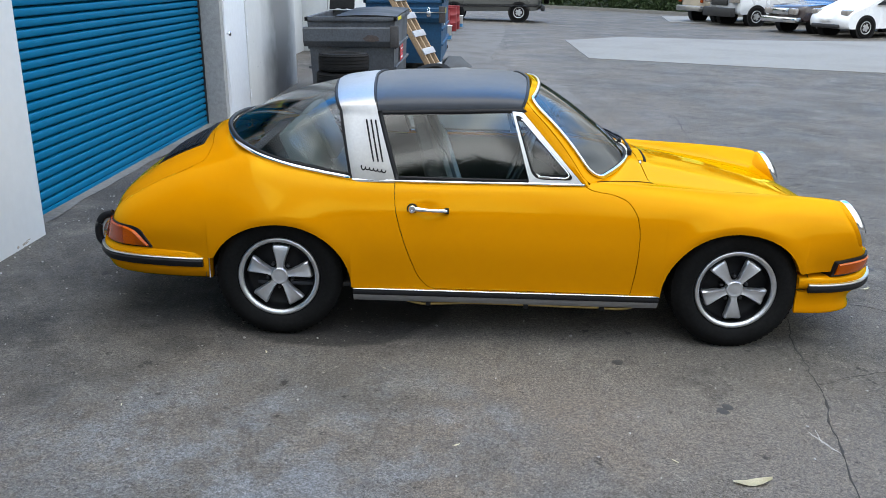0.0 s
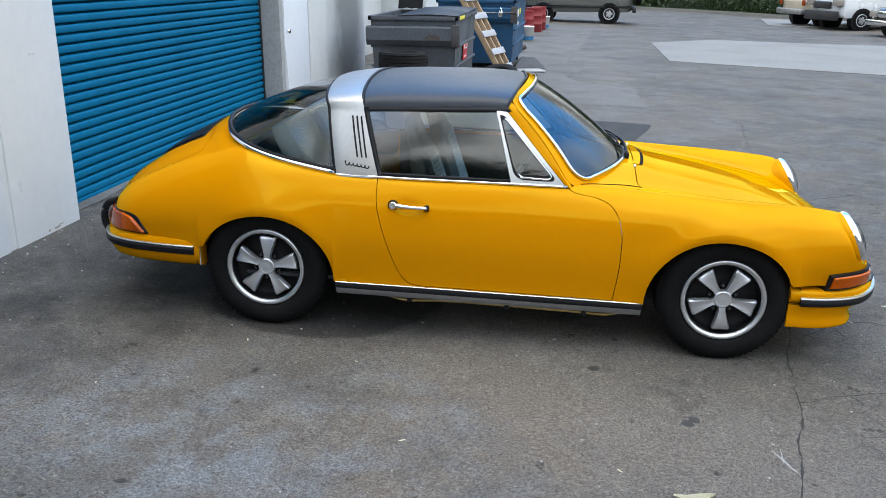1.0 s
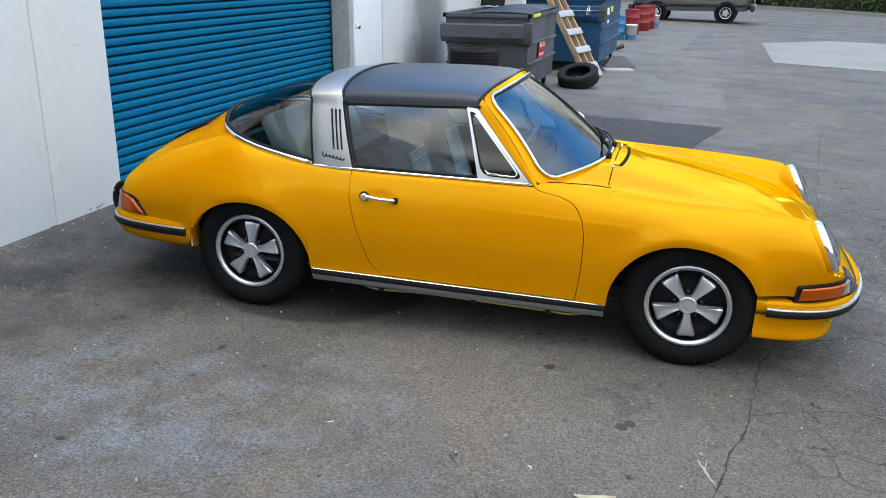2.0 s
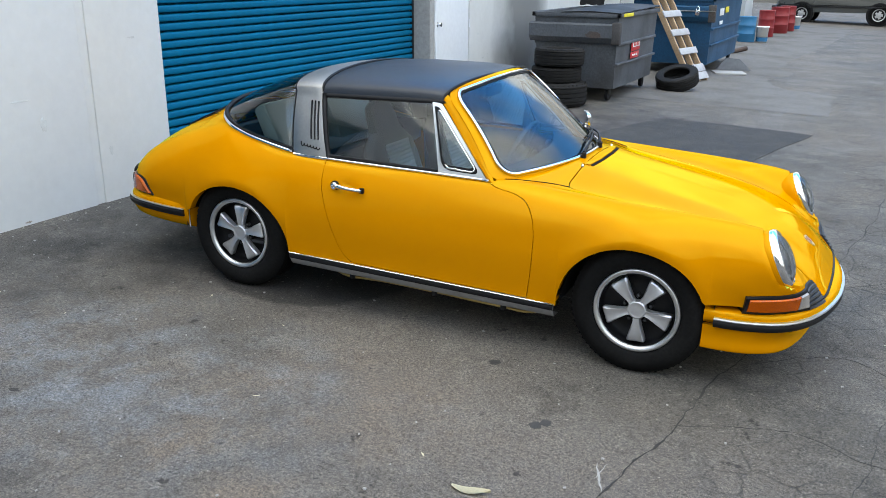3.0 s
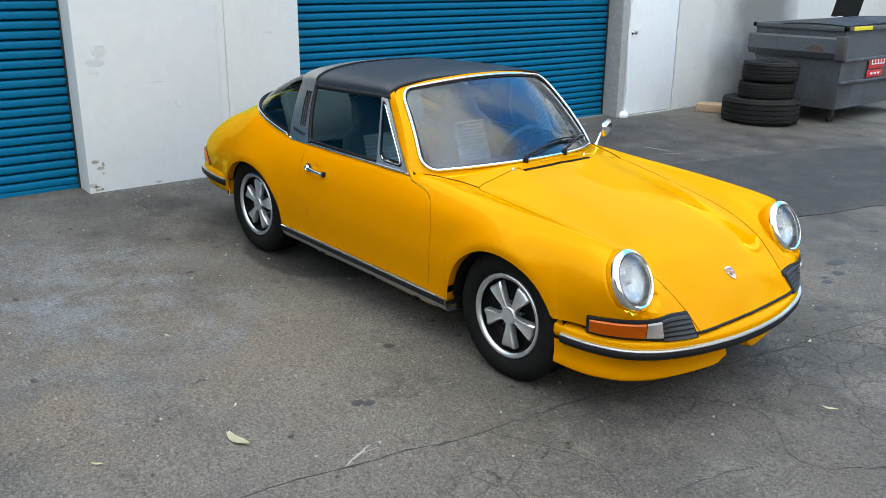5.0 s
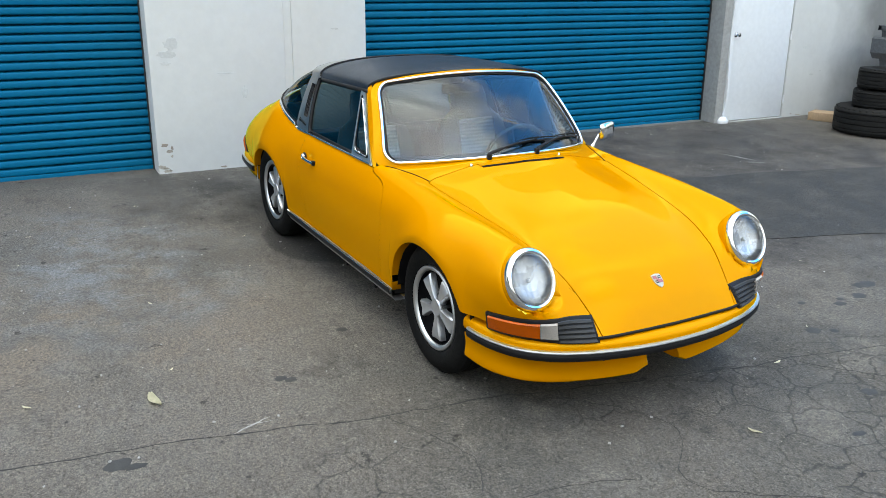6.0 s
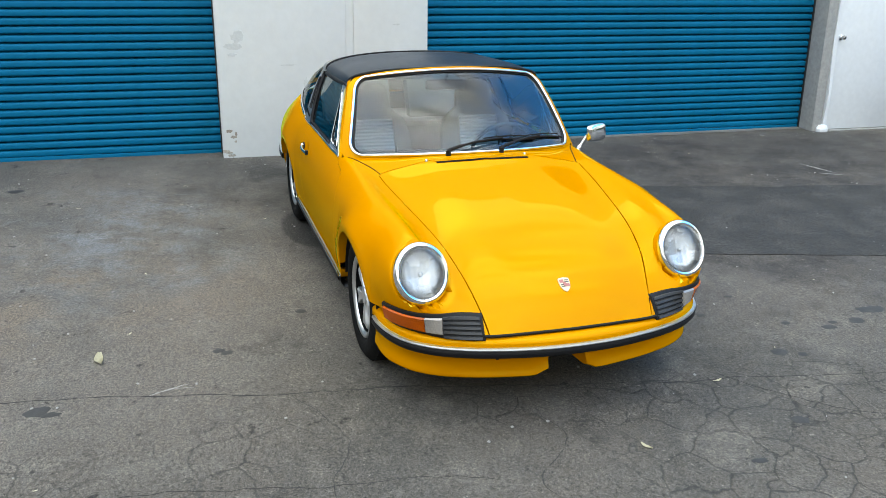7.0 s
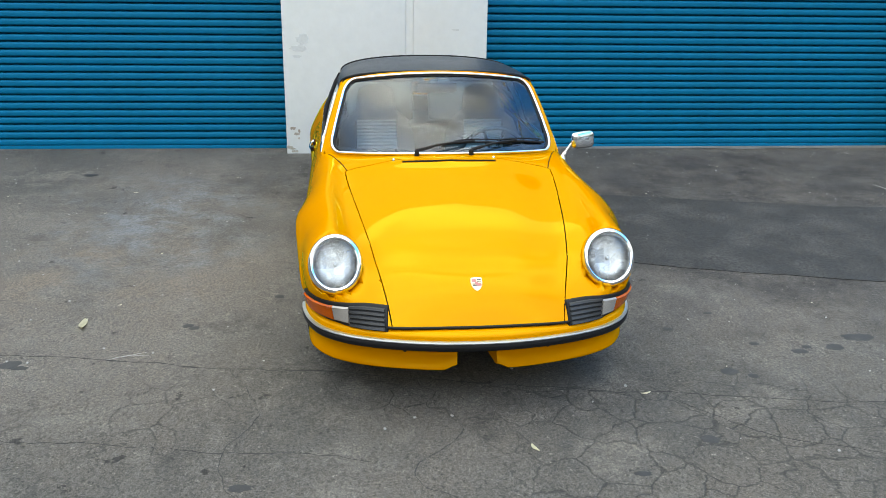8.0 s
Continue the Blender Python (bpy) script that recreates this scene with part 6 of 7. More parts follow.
for k in range(3):
    part("print_bar", boxed((1.172, .72 + .09 * k, .55), (1.177, .78 + .09 * k, .575), .001), M_WHITE, d1)
part("warning_label", boxed((1.195, .10, 1.10), (1.204, .55, 1.145), .001), M_YEL, d1, "yellow warning strip")
rnd = random.Random(8)
bm = bmesh.new()   # ragged rust on the fork pocket
out = [(.86 + .15 * math.cos(a) * rnd.uniform(.6, 1), .88 + .055 * math.sin(a) * rnd.uniform(.5, 1)) for a in [2 * math.pi * i / 18 for i in range(18)]]
vr = grid(bm, [[(x, y, z) for x, z in out] for y in (-.098, -.1025)], True)
bm.faces.new(vr[1])
bmesh.ops.recalc_face_normals(bm, faces=bm.faces)
part("rust_patch", bm, M_RUST, d1, "ragged rusty scraped patch", smooth=False)
d2 = dumpster("dumpster", "blue steel dumpster with grey lid and a padlock", M_DUMPB, M_LIDG, pose(-1.75, 15.35, ground_z(-1)), 1.35, 2.7, 1.25, False)
part("padlock", boxed((1.08, -.135, .98), (1.15, -.095, 1.07), .008), M_CHROME, d2, "steel padlock")
bm = bmesh.new()
tube(bm, [(1.095, -.115, 1.07), (1.095, -.115, 1.11), (1.115, -.115, 1.13), (1.135, -.115, 1.11), (1.135, -.115, 1.07)], .007, 6)
part("shackle", bm, M_CHROME, d2)
bm = bmesh.new()
tube(bm, [(0, -.115, 1.05), (.6, -.12, 1.045), (1.4, -.115, 1.05)], .009, 6)
part("lock_bar", bm, M_STEEL, d2, "steel lock bar")
for y0, z0, w, h, mt in ((.55, .95, .35, .12, M_WHITE), (1.05, .98, .3, .1, M_YEL), (.6, .80, .25, .06, M_WHITE)):
    part("sticker", boxed((1.352, y0, z0), (1.358, y0 + w, z0 + h), .001), mt, d2, "faded sticker")


# ---- loose tyres ----
M_OLDTYRE = pmat("dusty_old_rubber", (0.013, 0.013, 0.013), 0.8, spec=0.15, var=0.3, scale=10, second=(0.024, 0.023, 0.022), bump=0.2, bscale=90)


def loose_tyre(label, r, w, m, lugs=40):
    prof = [(r * .60, -w * .38), (r * .64, -w * .46), (r * .78, -w * .5), (r * .93, -w * .47), (r, -w * .36)]
    for k in range(4):
        g = -w * .30 + k * w * .19
        prof += [(r, g), (r * .972, g + .003), (r * .972, g + .010), (r, g + .013)]
    prof += [(r, w * .36), (r * .93, w * .47), (r * .78, w * .5), (r * .64, w * .46), (r * .60, w * .38), (r * .66, w * .3), (r * .9, w * .3), (r * .92, 0), (r * .9, -w * .3), (r * .66, -w * .3), (r * .60, -w * .38)]
    bm = bmesh.new()
    lathe(bm, prof, 56, False)
    for k in range(lugs):
        a = 2 * math.pi * k / lugs
        for zz in (-w * .41, w * .41):
            box(bm, (r * .93, -.010, zz - w * .045), (r * .972, .010, zz + w * .045), 0, Matrix.Rotation(a + (.05 if zz > 0 else 0), 4, "Z"))
    bmesh.ops.recalc_face_normals(bm, faces=bm.faces)
    ob = part("tyre", bm, M_OLDTYRE, None, angle=30)
    ob.matrix_basis = m
    return tagged(ob, label, "tyre", "loose tyres by the wall")


gz = ground_z(-1.45)
loose_tyre("large worn black truck tyre lying flat on asphalt", .455, .30, pose(-1.55, 11.0, gz + .152, 0, 0, 10))
loose_tyre("black car tyre lying on a larger tyre", .325, .20, pose(-1.50, 11.0, gz + .402, 1.5, 0, 0))
loose_tyre("black car tyre on top of the stack", .325, .225, pose(-1.47, 11.0, gz + .615, -1.2, 1, 30))
loose_tyre("black car tyre leaning beside the grey dumpster", .315, .20, pose(-.47, 13.42, ground_z(-.5) + .165, 20, -6, 0))
tagged(part("wood_block", boxed((-.17, -.13, 0), (.17, .13, .10), .006, pose(-2.28, 11.05, ground_z(-2.3), 0, 0, 24)), M_WOOD), "raw wooden block beside the tyres", "wood block")
tagged(part("wood_block", boxed((-.12, -.10, 0), (.12, .10, .05), .006, pose(-2.42, 11.25, ground_z(-2.3), 0, 0, -14)), M_WOOD), "flat scrap of raw wood by the wall", "wood block")

# pallet-like frame leaning on the blue dumpster
foot = Vector((-.38, 14.56, ground_z(-.3)))
pallet = thing("pallet", "narrow weathered wooden pallet leaning on the blue dumpster", "pallet", Matrix.Translation(foot) @ Matrix.Rotation(radians(-15), 4, "Z") @ Matrix.Rotation(radians(-31), 4, "Y"))
for y in (-.24, .0, .24):
    part("stringer", boxed((-.05, y - .02, 0), (.04, y + .02, 1.75), .004), M_WOOD, pallet, "raw wooden stringer")
for k, (z, h) in enumerate(((.02, .12), (.15, .13), (.47, .11), (.80, .11), (1.13, .11), (1.46, .11))):
    part("board", boxed((.04, -.28, z), (.062, .28, z + h), .004), M_BOARD, pallet, "grey-white weathered board")


# ---- drums and buckets ----
def drum(label, mat, x, y, r=.29, h=.88):
    prof = [(r * .97, 0), (r, .015), (r, h * .32), (r * 1.035, h * .335), (r, h * .35), (r, h * .65), (r * 1.035, h * .665), (r, h * .68), (r, h - .02), (r * 1.02, h - .01), (r * 1.02, h), (r * .96, h), (r * .95, h - .02), (.001, h - .02)]
    ob = part("drum", lathe(bmesh.new(), prof, 36), mat, None)
    ob.matrix_basis = pose(x, y, ground_z(x))
    return tagged(ob, label, "drum", "drums along the wall")


M_DRUMR = pmat("red_drum_paint", (0.22, 0.016, 0.02), 0.45, var=0.15, scale=8, second=(0.16, 0.012, 0.014))
M_DRUMB = pmat("blue_drum_paint", (0.03, 0.16, 0.32), 0.45, var=0.12, scale=8, second=(0.025, 0.12, 0.25))
drum("blue steel drum beside a white bucket", M_DRUMB, -1.02, 22.9, .21, .60)
drum("red steel drum standing by the wall", M_DRUMR, -.85, 24.9, .20, .68)
drum("red steel drum standing by the wall", M_DRUMR, -.74, 26.6, .24, .70)
drum("red steel drum standing by the wall", M_DRUMR, -.66, 27.6, .22, .70)


def bucket(x, y):
    b = thing("bucket", "white plastic bucket with a blue label", "bucket", pose(x, y, ground_z(x)))
    part("pail", lathe(bmesh.new(), [(.13, 0), (.15, .36), (.162, .362), (.162, .38), (.148, .385), (.125, .02), (.001, .02)], 28), M_WHITE, b)
    bm = bmesh.new()
    lathe(bm, [(.1360, .03), (.1405, .13)], 28, False)
    part("label_band", bm, M_DRUMB, b, "blue paper band")
    bm = bmesh.new()
    tube(bm, [(0, .16 * math.cos(math.pi * i / 10), .36 - .12 * math.sin(math.pi * i / 10)) for i in range(11)], .003, 5)
    part("bail", bm, M_STEEL, b)


bucket(-.66, 23.0)
bucket(-.50, 28.3)
# scrap metal and board by the blue dumpster
bm = bmesh.new()
vr = grid(bm, [[(-.30, -.10, 0), (.30, -.10, 0), (.30, .20, 0), (-.30, .20, 0)], [(-.14, .0, .21), (.10, .0, .19), (.08, .12, .18), (-.12, .12, .20)]], True)
bm.faces.new(vr[-1])
bmesh.ops.recalc_face_normals(bm, faces=bm.faces)
ob = part("scrap_tray", bm, M_DUMP, None, smooth=False)
ob.matrix_basis = pose(-.20, 16.6, ground_z(-.2) + .004, 0, 0, 15)
tagged(ob, "upturned grey metal tray on asphalt", "scrap metal")
tagged(part("scrap_board", boxed((-.26, -.2, 0), (.26, .2, .03), .004, pose(-.16, 15.98, ground_z(-.2), 0, 0, 20)), M_GREY), "pale weathered board lying flat", "board")
tagged(part("scrap_pipe", tube(bmesh.new(), [(-.80, 19.6, .11), (-.72, 19.75, .115), (-.52, 19.95, .16)], .05, 10), M_RUST), "short rusty pipe against the dumpster", "pipe")


# ---- parked vehicles far off ----
M_DARKP = pmat("dark_grey_car_paint", (0.022, 0.025, 0.023), 0.3, var=0.03, coat=0.6)
M_BEIGE = pmat("beige_car_paint", (0.42, 0.36, 0.27), 0.35, var=0.03, coat=0.6)
M_SILVER = pmat("silver_car_paint", (0.5, 0.52, 0.54), 0.3, 0.3, var=0.03, coat=0.6)
M_MAROON = pmat("dark_brown_car_paint", (0.03, 0.018, 0.016), 0.28, var=0.03, coat=0.6)
M_WHITEP = pmat("white_car_paint", (0.74, 0.75, 0.76), 0.3, var=0.02, coat=0.6)
M_DGLASS = pmat("dark_window_glass", (0.02, 0.025, 0.03), 0.06, var=0.05, coat=0.5)


def vehicle(name, label, category, paint, m, side, width, wheels, glass_poly, lamps, r=.33, clad=None):
    """side: outline in x, z from the rear bumper over the roof to the front; wheels: axle places."""
    v = thing(name, label, category, m, "parked vehicles")
    bm = bmesh.new()
    top = max(z for x, z in side)
    side = corner_round(side, .16, 4)
    rows_ = []
    for u in (-1, -.985, -.95, -.85, -.5, 0, .5, .85, .95, .985, 1):
        row = []
        for x, z in side:
            tuck = max(0.0, (z - .95) / max(.2, top - .95)) * .20 if z > .95 else 0.0
            edge = 1 - .035 * abs(u) ** 12
            nose = .10 * u * u * max(0.0, abs(x) - 1.2)
            cx = sum(p[0] for p in side) / len(side)
            row.append((cx + (x - cx) * edge - math.copysign(nose, x), u * width / 2 * (1 - tuck), .35 + (z - .35) * edge))
        rows_.append(row)
    vr = grid(bm, rows_, True)
    bm.faces.new(vr[0]), bm.faces.new(vr[-1][::-1])
    bmesh.ops.recalc_face_normals(bm, faces=bm.faces)
    part("body", bm, paint, v, angle=40)
    for x in wheels:
        for s in (-1, 1):
            mm = Matrix.Translation((x, s * (width / 2 - .09), r)) @ Matrix.Rotation(radians(-90 * s), 4, "X")
            bm = bmesh.new()
            lathe(bm, [(r + .06, -.16), (r + .06, .093)], 28, True, mm)
            part("arch", bm, M_BLACK, v)
            w = part("wheel", lathe(bmesh.new(), [(r * .62, -.1), (r * .9, -.1), (r, -.08), (r, .085), (r * .93, .105), (r * .66, .105), (r * .63, .09)], 30, True, mm), M_TYRE, v)
            bm = bmesh.new()
            lathe(bm, [(r * .63, .092), (r * .60, .10), (r * .5, .09), (r * .2, .098), (.001, .11)], 24, True, mm)
            part("rim", bm, M_ALLOY, w, "silver wheel rim")
            for k in range(5):
                part("rim_slot", boxed((r * .28, -.028, .096), (r * .50, .028, .102), .004, mm @ Matrix.Rotation(2 * math.pi * k / 5, 4, "Z")), M_BLACK, w)
    for s in (-1, 1):
        bm = bmesh.new()
        tp = [max(0.0, (z - .95) / max(.2, top - .95)) * .20 for x, z in glass_poly]
        a = [bm.verts.new((x, s * (width / 2 * (1 - q) + .004), z)) for (x, z), q in zip(glass_poly, tp)]
        b = [bm.verts.new((x, s * (width / 2 * (1 - q) - .03), z)) for (x, z), q in zip(glass_poly, tp)]
        bm.faces.new(a)
        for i in range(len(a)):
            bm.faces.new((a[i], b[i], b[(i + 1) % len(a)], a[(i + 1) % len(a)]))
        part("side_glass", bm, M_DGLASS, v)
    for lo, hi, mt, nm in lamps:
        part(nm, boxed(lo, hi, .04), mt, v)
    return v


def at_ground(x, y, heading):
    return pose(x, y, ground_z(x), 0, 0, heading)


minivan = vehicle("minivan", "dark grey minivan parked on the street", "van", M_DARKP, at_ground(.42, 33.2, 178),
        [(-2.0, .38), (-2.05, .75), (-1.95, 1.1), (-1.8, 1.7), (.6, 1.72), (1.4, 1.1), (2.0, .95), (2.1, .6), (2.05, .36)], 1.75, (-1.18, 1.18), [(-1.7, 1.08), (-1.6, 1.6), (.5, 1.6), (1.1, 1.08)],
        [((-2.12, -.84, .36), (-1.98, .84, .56), M_TRIM, "bumper"), ((2.0, -.84, .34), (2.16, .84, .56), M_TRIM, "bumper"), ((-2.08, .6, .8), (-1.9, .86, 1.15), M_RED, "tail_lamp"), ((-2.08, -.86, .8), (-1.9, -.6, 1.15), M_RED, "tail_lamp"),
         ((-1.9, .868, .52), (1.95, .892, .60), M_TRIM, "side_moulding"), ((-1.9, -.892, .52), (1.95, -.868, .60), M_TRIM, "side_moulding")], .32)
part("spare_wheel", lathe(bmesh.new(), [(.18, -.09), (.30, -.09), (.33, -.06), (.33, .06), (.30, .09), (.18, .09)], 28, True, Matrix.Translation((-2.20, -.1, .92)) @ Matrix.Rotation(radians(90), 4, "Y")), M_TYRE, minivan, "black spare wheel on the tailgate")
vehicle("pickup", "beige pickup truck parked in the row", "pickup", M_BEIGE, at_ground(10.84, 36.97, 20),
        [(-2.4, .5), (-2.42, 1.05), (-.4, 1.05), (-.3, 1.75), (1.0, 1.75), (1.5, 1.15), (2.4, 1.05), (2.5, .5)], 1.8, (-1.5, 1.6), [(-.2, 1.15), (-.15, 1.65), (.9, 1.65), (1.3, 1.15)],
        [((-2.55, -.86, .46), (-2.38, .86, .66), M_STEEL, "bumper"), ((-2.45, .68, .78), (-2.38, .86, 1.0), M_RED, "tail_lamp"), ((-2.45, -.86, .78), (-2.38, -.68, 1.0), M_RED, "tail_lamp"), ((2.4, -.86, .46), (2.58, .86, .66), M_STEEL, "bumper")], .36)
vehicle("delivery_van", "silver delivery van parked in the row", "van", M_SILVER, at_ground(11.76, 35.05, 200),
        [(-2.8, .45), (-2.8, 2.4), (1.4, 2.4), (1.95, 1.5), (2.65, 1.15), (2.75, .45)], 1.95, (-1.75, 1.75), [(.5, 1.4), (.5, 2.0), (1.4, 2.0), (1.75, 1.4)],
        [((2.62, -.9, .35), (2.85, .9, .68), M_TRIM, "bumper"), ((2.5, .6, .85), (2.76, .96, 1.1), M_CLEAR, "headlamp"), ((2.5, -.96, .85), (2.76, -.6, 1.1), M_CLEAR, "headlamp"), ((2.68, -.5, .75), (2.77, .5, 1.0), M_TRIM, "grille")], .36)
vehicle("sedan", "dark brown old sedan parked in the row", "car", M_MAROON, at_ground(12.5, 31.12, 200),
        [(-2.3, .4), (-2.35, .85), (-1.3, .98), (-.9, 1.42), (.5, 1.42), (1.0, .98), (2.3, .9), (2.38, .4)], 1.8, (-1.4, 1.45), [(-1.0, 1.0), (-.75, 1.34), (.4, 1.34), (.75, 1.0)],
        [((2.25, -.9, .36), (2.5, .9, .54), M_CHROME, "bumper"), ((2.3, .45, .62), (2.42, .82, .82), M_CLEAR, "headlamp"), ((2.3, -.82, .62), (2.42, -.45, .82), M_CLEAR, "headlamp"), ((2.32, -.4, .6), (2.41, .4, .82), M_CHROME, "grille")], .34)
vehicle("hatchback", "white hatchback parked in the row", "car", M_WHITEP, at_ground(13.08, 29.1, 200),
        [(-2.1, .3), (-2.15, .8), (-2.0, 1.15), (-.8, 1.49), (.3, 1.49), (1.35, 1.0), (2.05, .78), (2.2, .55), (2.15, .28)], 1.72, (-1.35, 1.35), [(-1.5, 1.0), (-.8, 1.38), (.3, 1.38), (1.0, 1.0)],
        [((2.08, -.6, .30), (2.2, .6, .42), M_TRIM, "air_intake"), ((1.75, .5, .68), (2.06, .80, .85), M_CLEAR, "headlamp"), ((1.75, -.80, .68), (2.06, -.5, .85), M_CLEAR, "headlamp"), ((2.14, -.25, .48), (2.22, .25, .60), M_WHITE, "plate")], .32)

# ---- hedge, verge and kerb at the far side ----
def kerb(path, label):
    bm = bmesh.new()
    rows_ = []
    for i, (x, y) in enumerate(path):
        a, b = Vector(path[max(0, i - 1)]), Vector(path[min(len(path) - 1, i + 1)])
        d = (b - a).normalized()
        n_ = Vector((-d.y, d.x))
        z = ground_z(x)
        rows_.append([(x, y, z - .05), (x, y, z + .12), (x + n_.x * .02, y + n_.y * .02, z + .14), (x + n_.x * .17, y + n_.y * .17, z + .14), (x + n_.x * .17, y + n_.y * .17, z - .05)])
    grid(bm, rows_)
    bmesh.ops.recalc_face_normals(bm, faces=bm.faces)
    return tagged(part("kerb", bm, M_CONCRETE), label, "kerb", kind="structure")


kerb_path = [(p.x, p.y) for p in curve3([(40, 38, 0), (14, 40.2, 0), (10.2, 41.2, 0), (8.6, 43.0, 0), (6.5, 45.0, 0), (2, 46.6, 0), (-6, 47.0, 0), (-40, 47, 0)], 8)]
kerb(kerb_path, "pale concrete kerb along the verge")
laid("pavement_corner", [(8.3, 40.6), (7.67, 35.5), (9.85, 34.9), (12, 35.6), (15, 37.2), (15, 39.4), (10.2, 40.6)], M_CONCRETE, .015, "pale concrete gutter corner", "pavement", .02, .6)
bm = bmesh.new()
verge = [(x, y) for x, y in kerb_path]
grid(bm, [[(x, y + .18, ground_z(x) + .13) for x, y in verge], [(x, y + 3, ground_z(x) + .5) for x, y in verge], [(x, y + 14, ground_z(x) + 3.0) for x, y in verge], [(x * 1.3, 110, 14.0) for x, y in verge]])
bmesh.ops.recalc_face_normals(bm, faces=bm.faces)
tagged(part("verge", bm, M_VERGE), "planted green bank behind the kerb", "bank", kind="structure")


def leaf_mass(name, label, category, centre_of, count, size, seed, kind=""):
    """Many small crossed leaves."""
    rnd = random.Random(seed)
    bm = bmesh.new()
    for _ in range(count):
        c = Vector(centre_of(rnd))
        a, b, s = rnd.uniform(0, 6.28), rnd.uniform(-1.2, 1.2), size * rnd.uniform(.6, 1.4)
        u = Vector((math.cos(a) * math.cos(b), math.sin(a) * math.cos(b), math.sin(b))) * s
        w = Vector((-math.sin(a), math.cos(a), rnd.uniform(-.6, .6))).normalized() * s * .45
        q = [bm.verts.new(p) for p in (c - u, c - w + Vector((0, 0, .1 * s)), c + u, c + w)]
        bm.faces.new(q)
    return tagged(part(name, bm, M_LEAF, None, smooth=False), label, category, kind=kind)


def along_kerb(lo, hi, back, depth, low, high):
    """Places behind the kerb, for kerb points whose x lies between lo and hi: a clipped face and a top."""
    line = [Vector(p) for p in kerb_path if lo <= p[0] <= hi]

    def spot(rnd):
        t = rnd.uniform(0, len(line) - 1.001)
        i = int(t)
        p = line[i].lerp(line[i + 1], t - i)
        top = high * (.92 + .12 * noise.noise((p.x * .9, p.y * .9, 2)))
        b = rnd.uniform(0, depth) if rnd.random() < .5 else rnd.uniform(-.08, .12)
        z = top * rnd.uniform(.88, 1.04) if b > .15 else low + (top - low) * rnd.random()
        return (p.x + b * .35, p.y + back + b, ground_z(p.x) + .13 + z)
    return spot


leaf_mass("hedge", "low clipped dark green hedge behind the kerb", "hedge", along_kerb(4.2, 16.5, .45, 1.0, 0, .72), 9000, .085, 3, "stuff")
leaf_mass("hedge", "low green planting along the street bank", "hedge", along_kerb(-30, 4.6, .5, 2.2, 0, .42), 6000, .13, 4, "stuff")
leaf_mass("ground_cover", "dark green creeping plants over the bank", "plants", lambda r: (lambda x, d: (x, max(spline([(-40, 47), (2, 46.8), (6.5, 45.2), (10.2, 41.5), (14, 40.4), (40, 38.2)], x), 0) + 1.2 + d, ground_z(x) + .25 + .23 * d + r.uniform(-.1, .25)))(r.uniform(-12, 22), r.uniform(0, 9)), 14000, .2, 6, "stuff")
leaf_mass("shrubs", "green shrubs over the bank", "shrubs", lambda r: (r.uniform(-25, 35), r.uniform(50, 75), r.uniform(.8, 6.5)), 9000, .5, 5, "stuff")
post = part("bollard", lathe(bmesh.new(), [(.06, 0), (.06, .5), (.05, .56), (.001, .58)], 14), M_WHITE)
post.matrix_basis = pose(2.9, 46.0, ground_z(2.9) + .0)
tagged(post, "short white roadside post", "bollard")


# ---- litter on the ground ----
def dry_leaf(label, x, y, s, turn, curl=.15):
    bm = bmesh.new()
    rows_ = []
    for i in range(7):
        t = i / 6
        w = s * .14 * math.sin(math.pi * min(1, t * .9 + .08)) ** .8
        bend = s * .25 * (t - .5) ** 2
        rows_.append([(s * (t - .5), -w + bend, s * curl * abs(t - .4)), (s * (t - .5), bend, s * curl * .3 * abs(t - .4)), (s * (t - .5), w + bend, s * curl * abs(t - .3))])
    grid(bm, rows_)
    bmesh.ops.solidify(bm, geom=list(bm.faces), thickness=.001)
    ob = part("dry_leaf", bm, M_DRYLEAF)
    ob.matrix_basis = pose(x, y, ground_z(x) + .004, 0, 0, turn)
    return tagged(ob, label, "leaf", "fallen leaves")


dry_leaf("curled pale yellow leaf lying on asphalt", 1.36, 2.55, .15, 8)
dry_leaf("small pale leaf lying on cracked asphalt", 2.68, 4.77, .065, 20)
dry_leaf("small pale leaf lying on cracked asphalt", 2.25, 5.37, .05, 100)
dry_leaf("small pale leaf lying on asphalt", 1.20, 2.05, .05, 40)
rnd = random.Random(11)
for _ in range(26):
    dry_leaf("tiny pale leaf scrap lying on asphalt", rnd.uniform(-2.2, 3.2), rnd.choice((rnd.uniform(.5, 3.5), rnd.uniform(5.6, 8.5))), rnd.uniform(.018, .035), rnd.uniform(0, 360))
bm = bmesh.new()
rnd = random.Random(5)
for _ in range(420):
    if rnd.random() < .35:
        x, y = WALL_X + abs(rnd.gauss(.05, .12)), rnd.uniform(3.3, 13.0)
    else:
        x, y = rnd.uniform(-2.5, 3.6), rnd.uniform(.3, 9.5)
    s = rnd.uniform(.0025, .006)
    box(bm, (-s, -s * .8, -s * .4), (s, s * .8, s * .7), 0, pose(x, y, ground_z(x) + .002, rnd.uniform(-20, 20), rnd.uniform(-20, 20), rnd.uniform(0, 180)))
tagged(part("grit", bm, M_GRIT, None, smooth=False), "scattered grit and small pale stones", "grit", kind="stuff")


# ---- oil spots dripped on the asphalt ----
M_OIL = pmat("soaked_oil", (0.022, 0.021, 0.02), 0.7, var=0.4, scale=40, second=(0.045, 0.043, 0.041), spread=0.45)


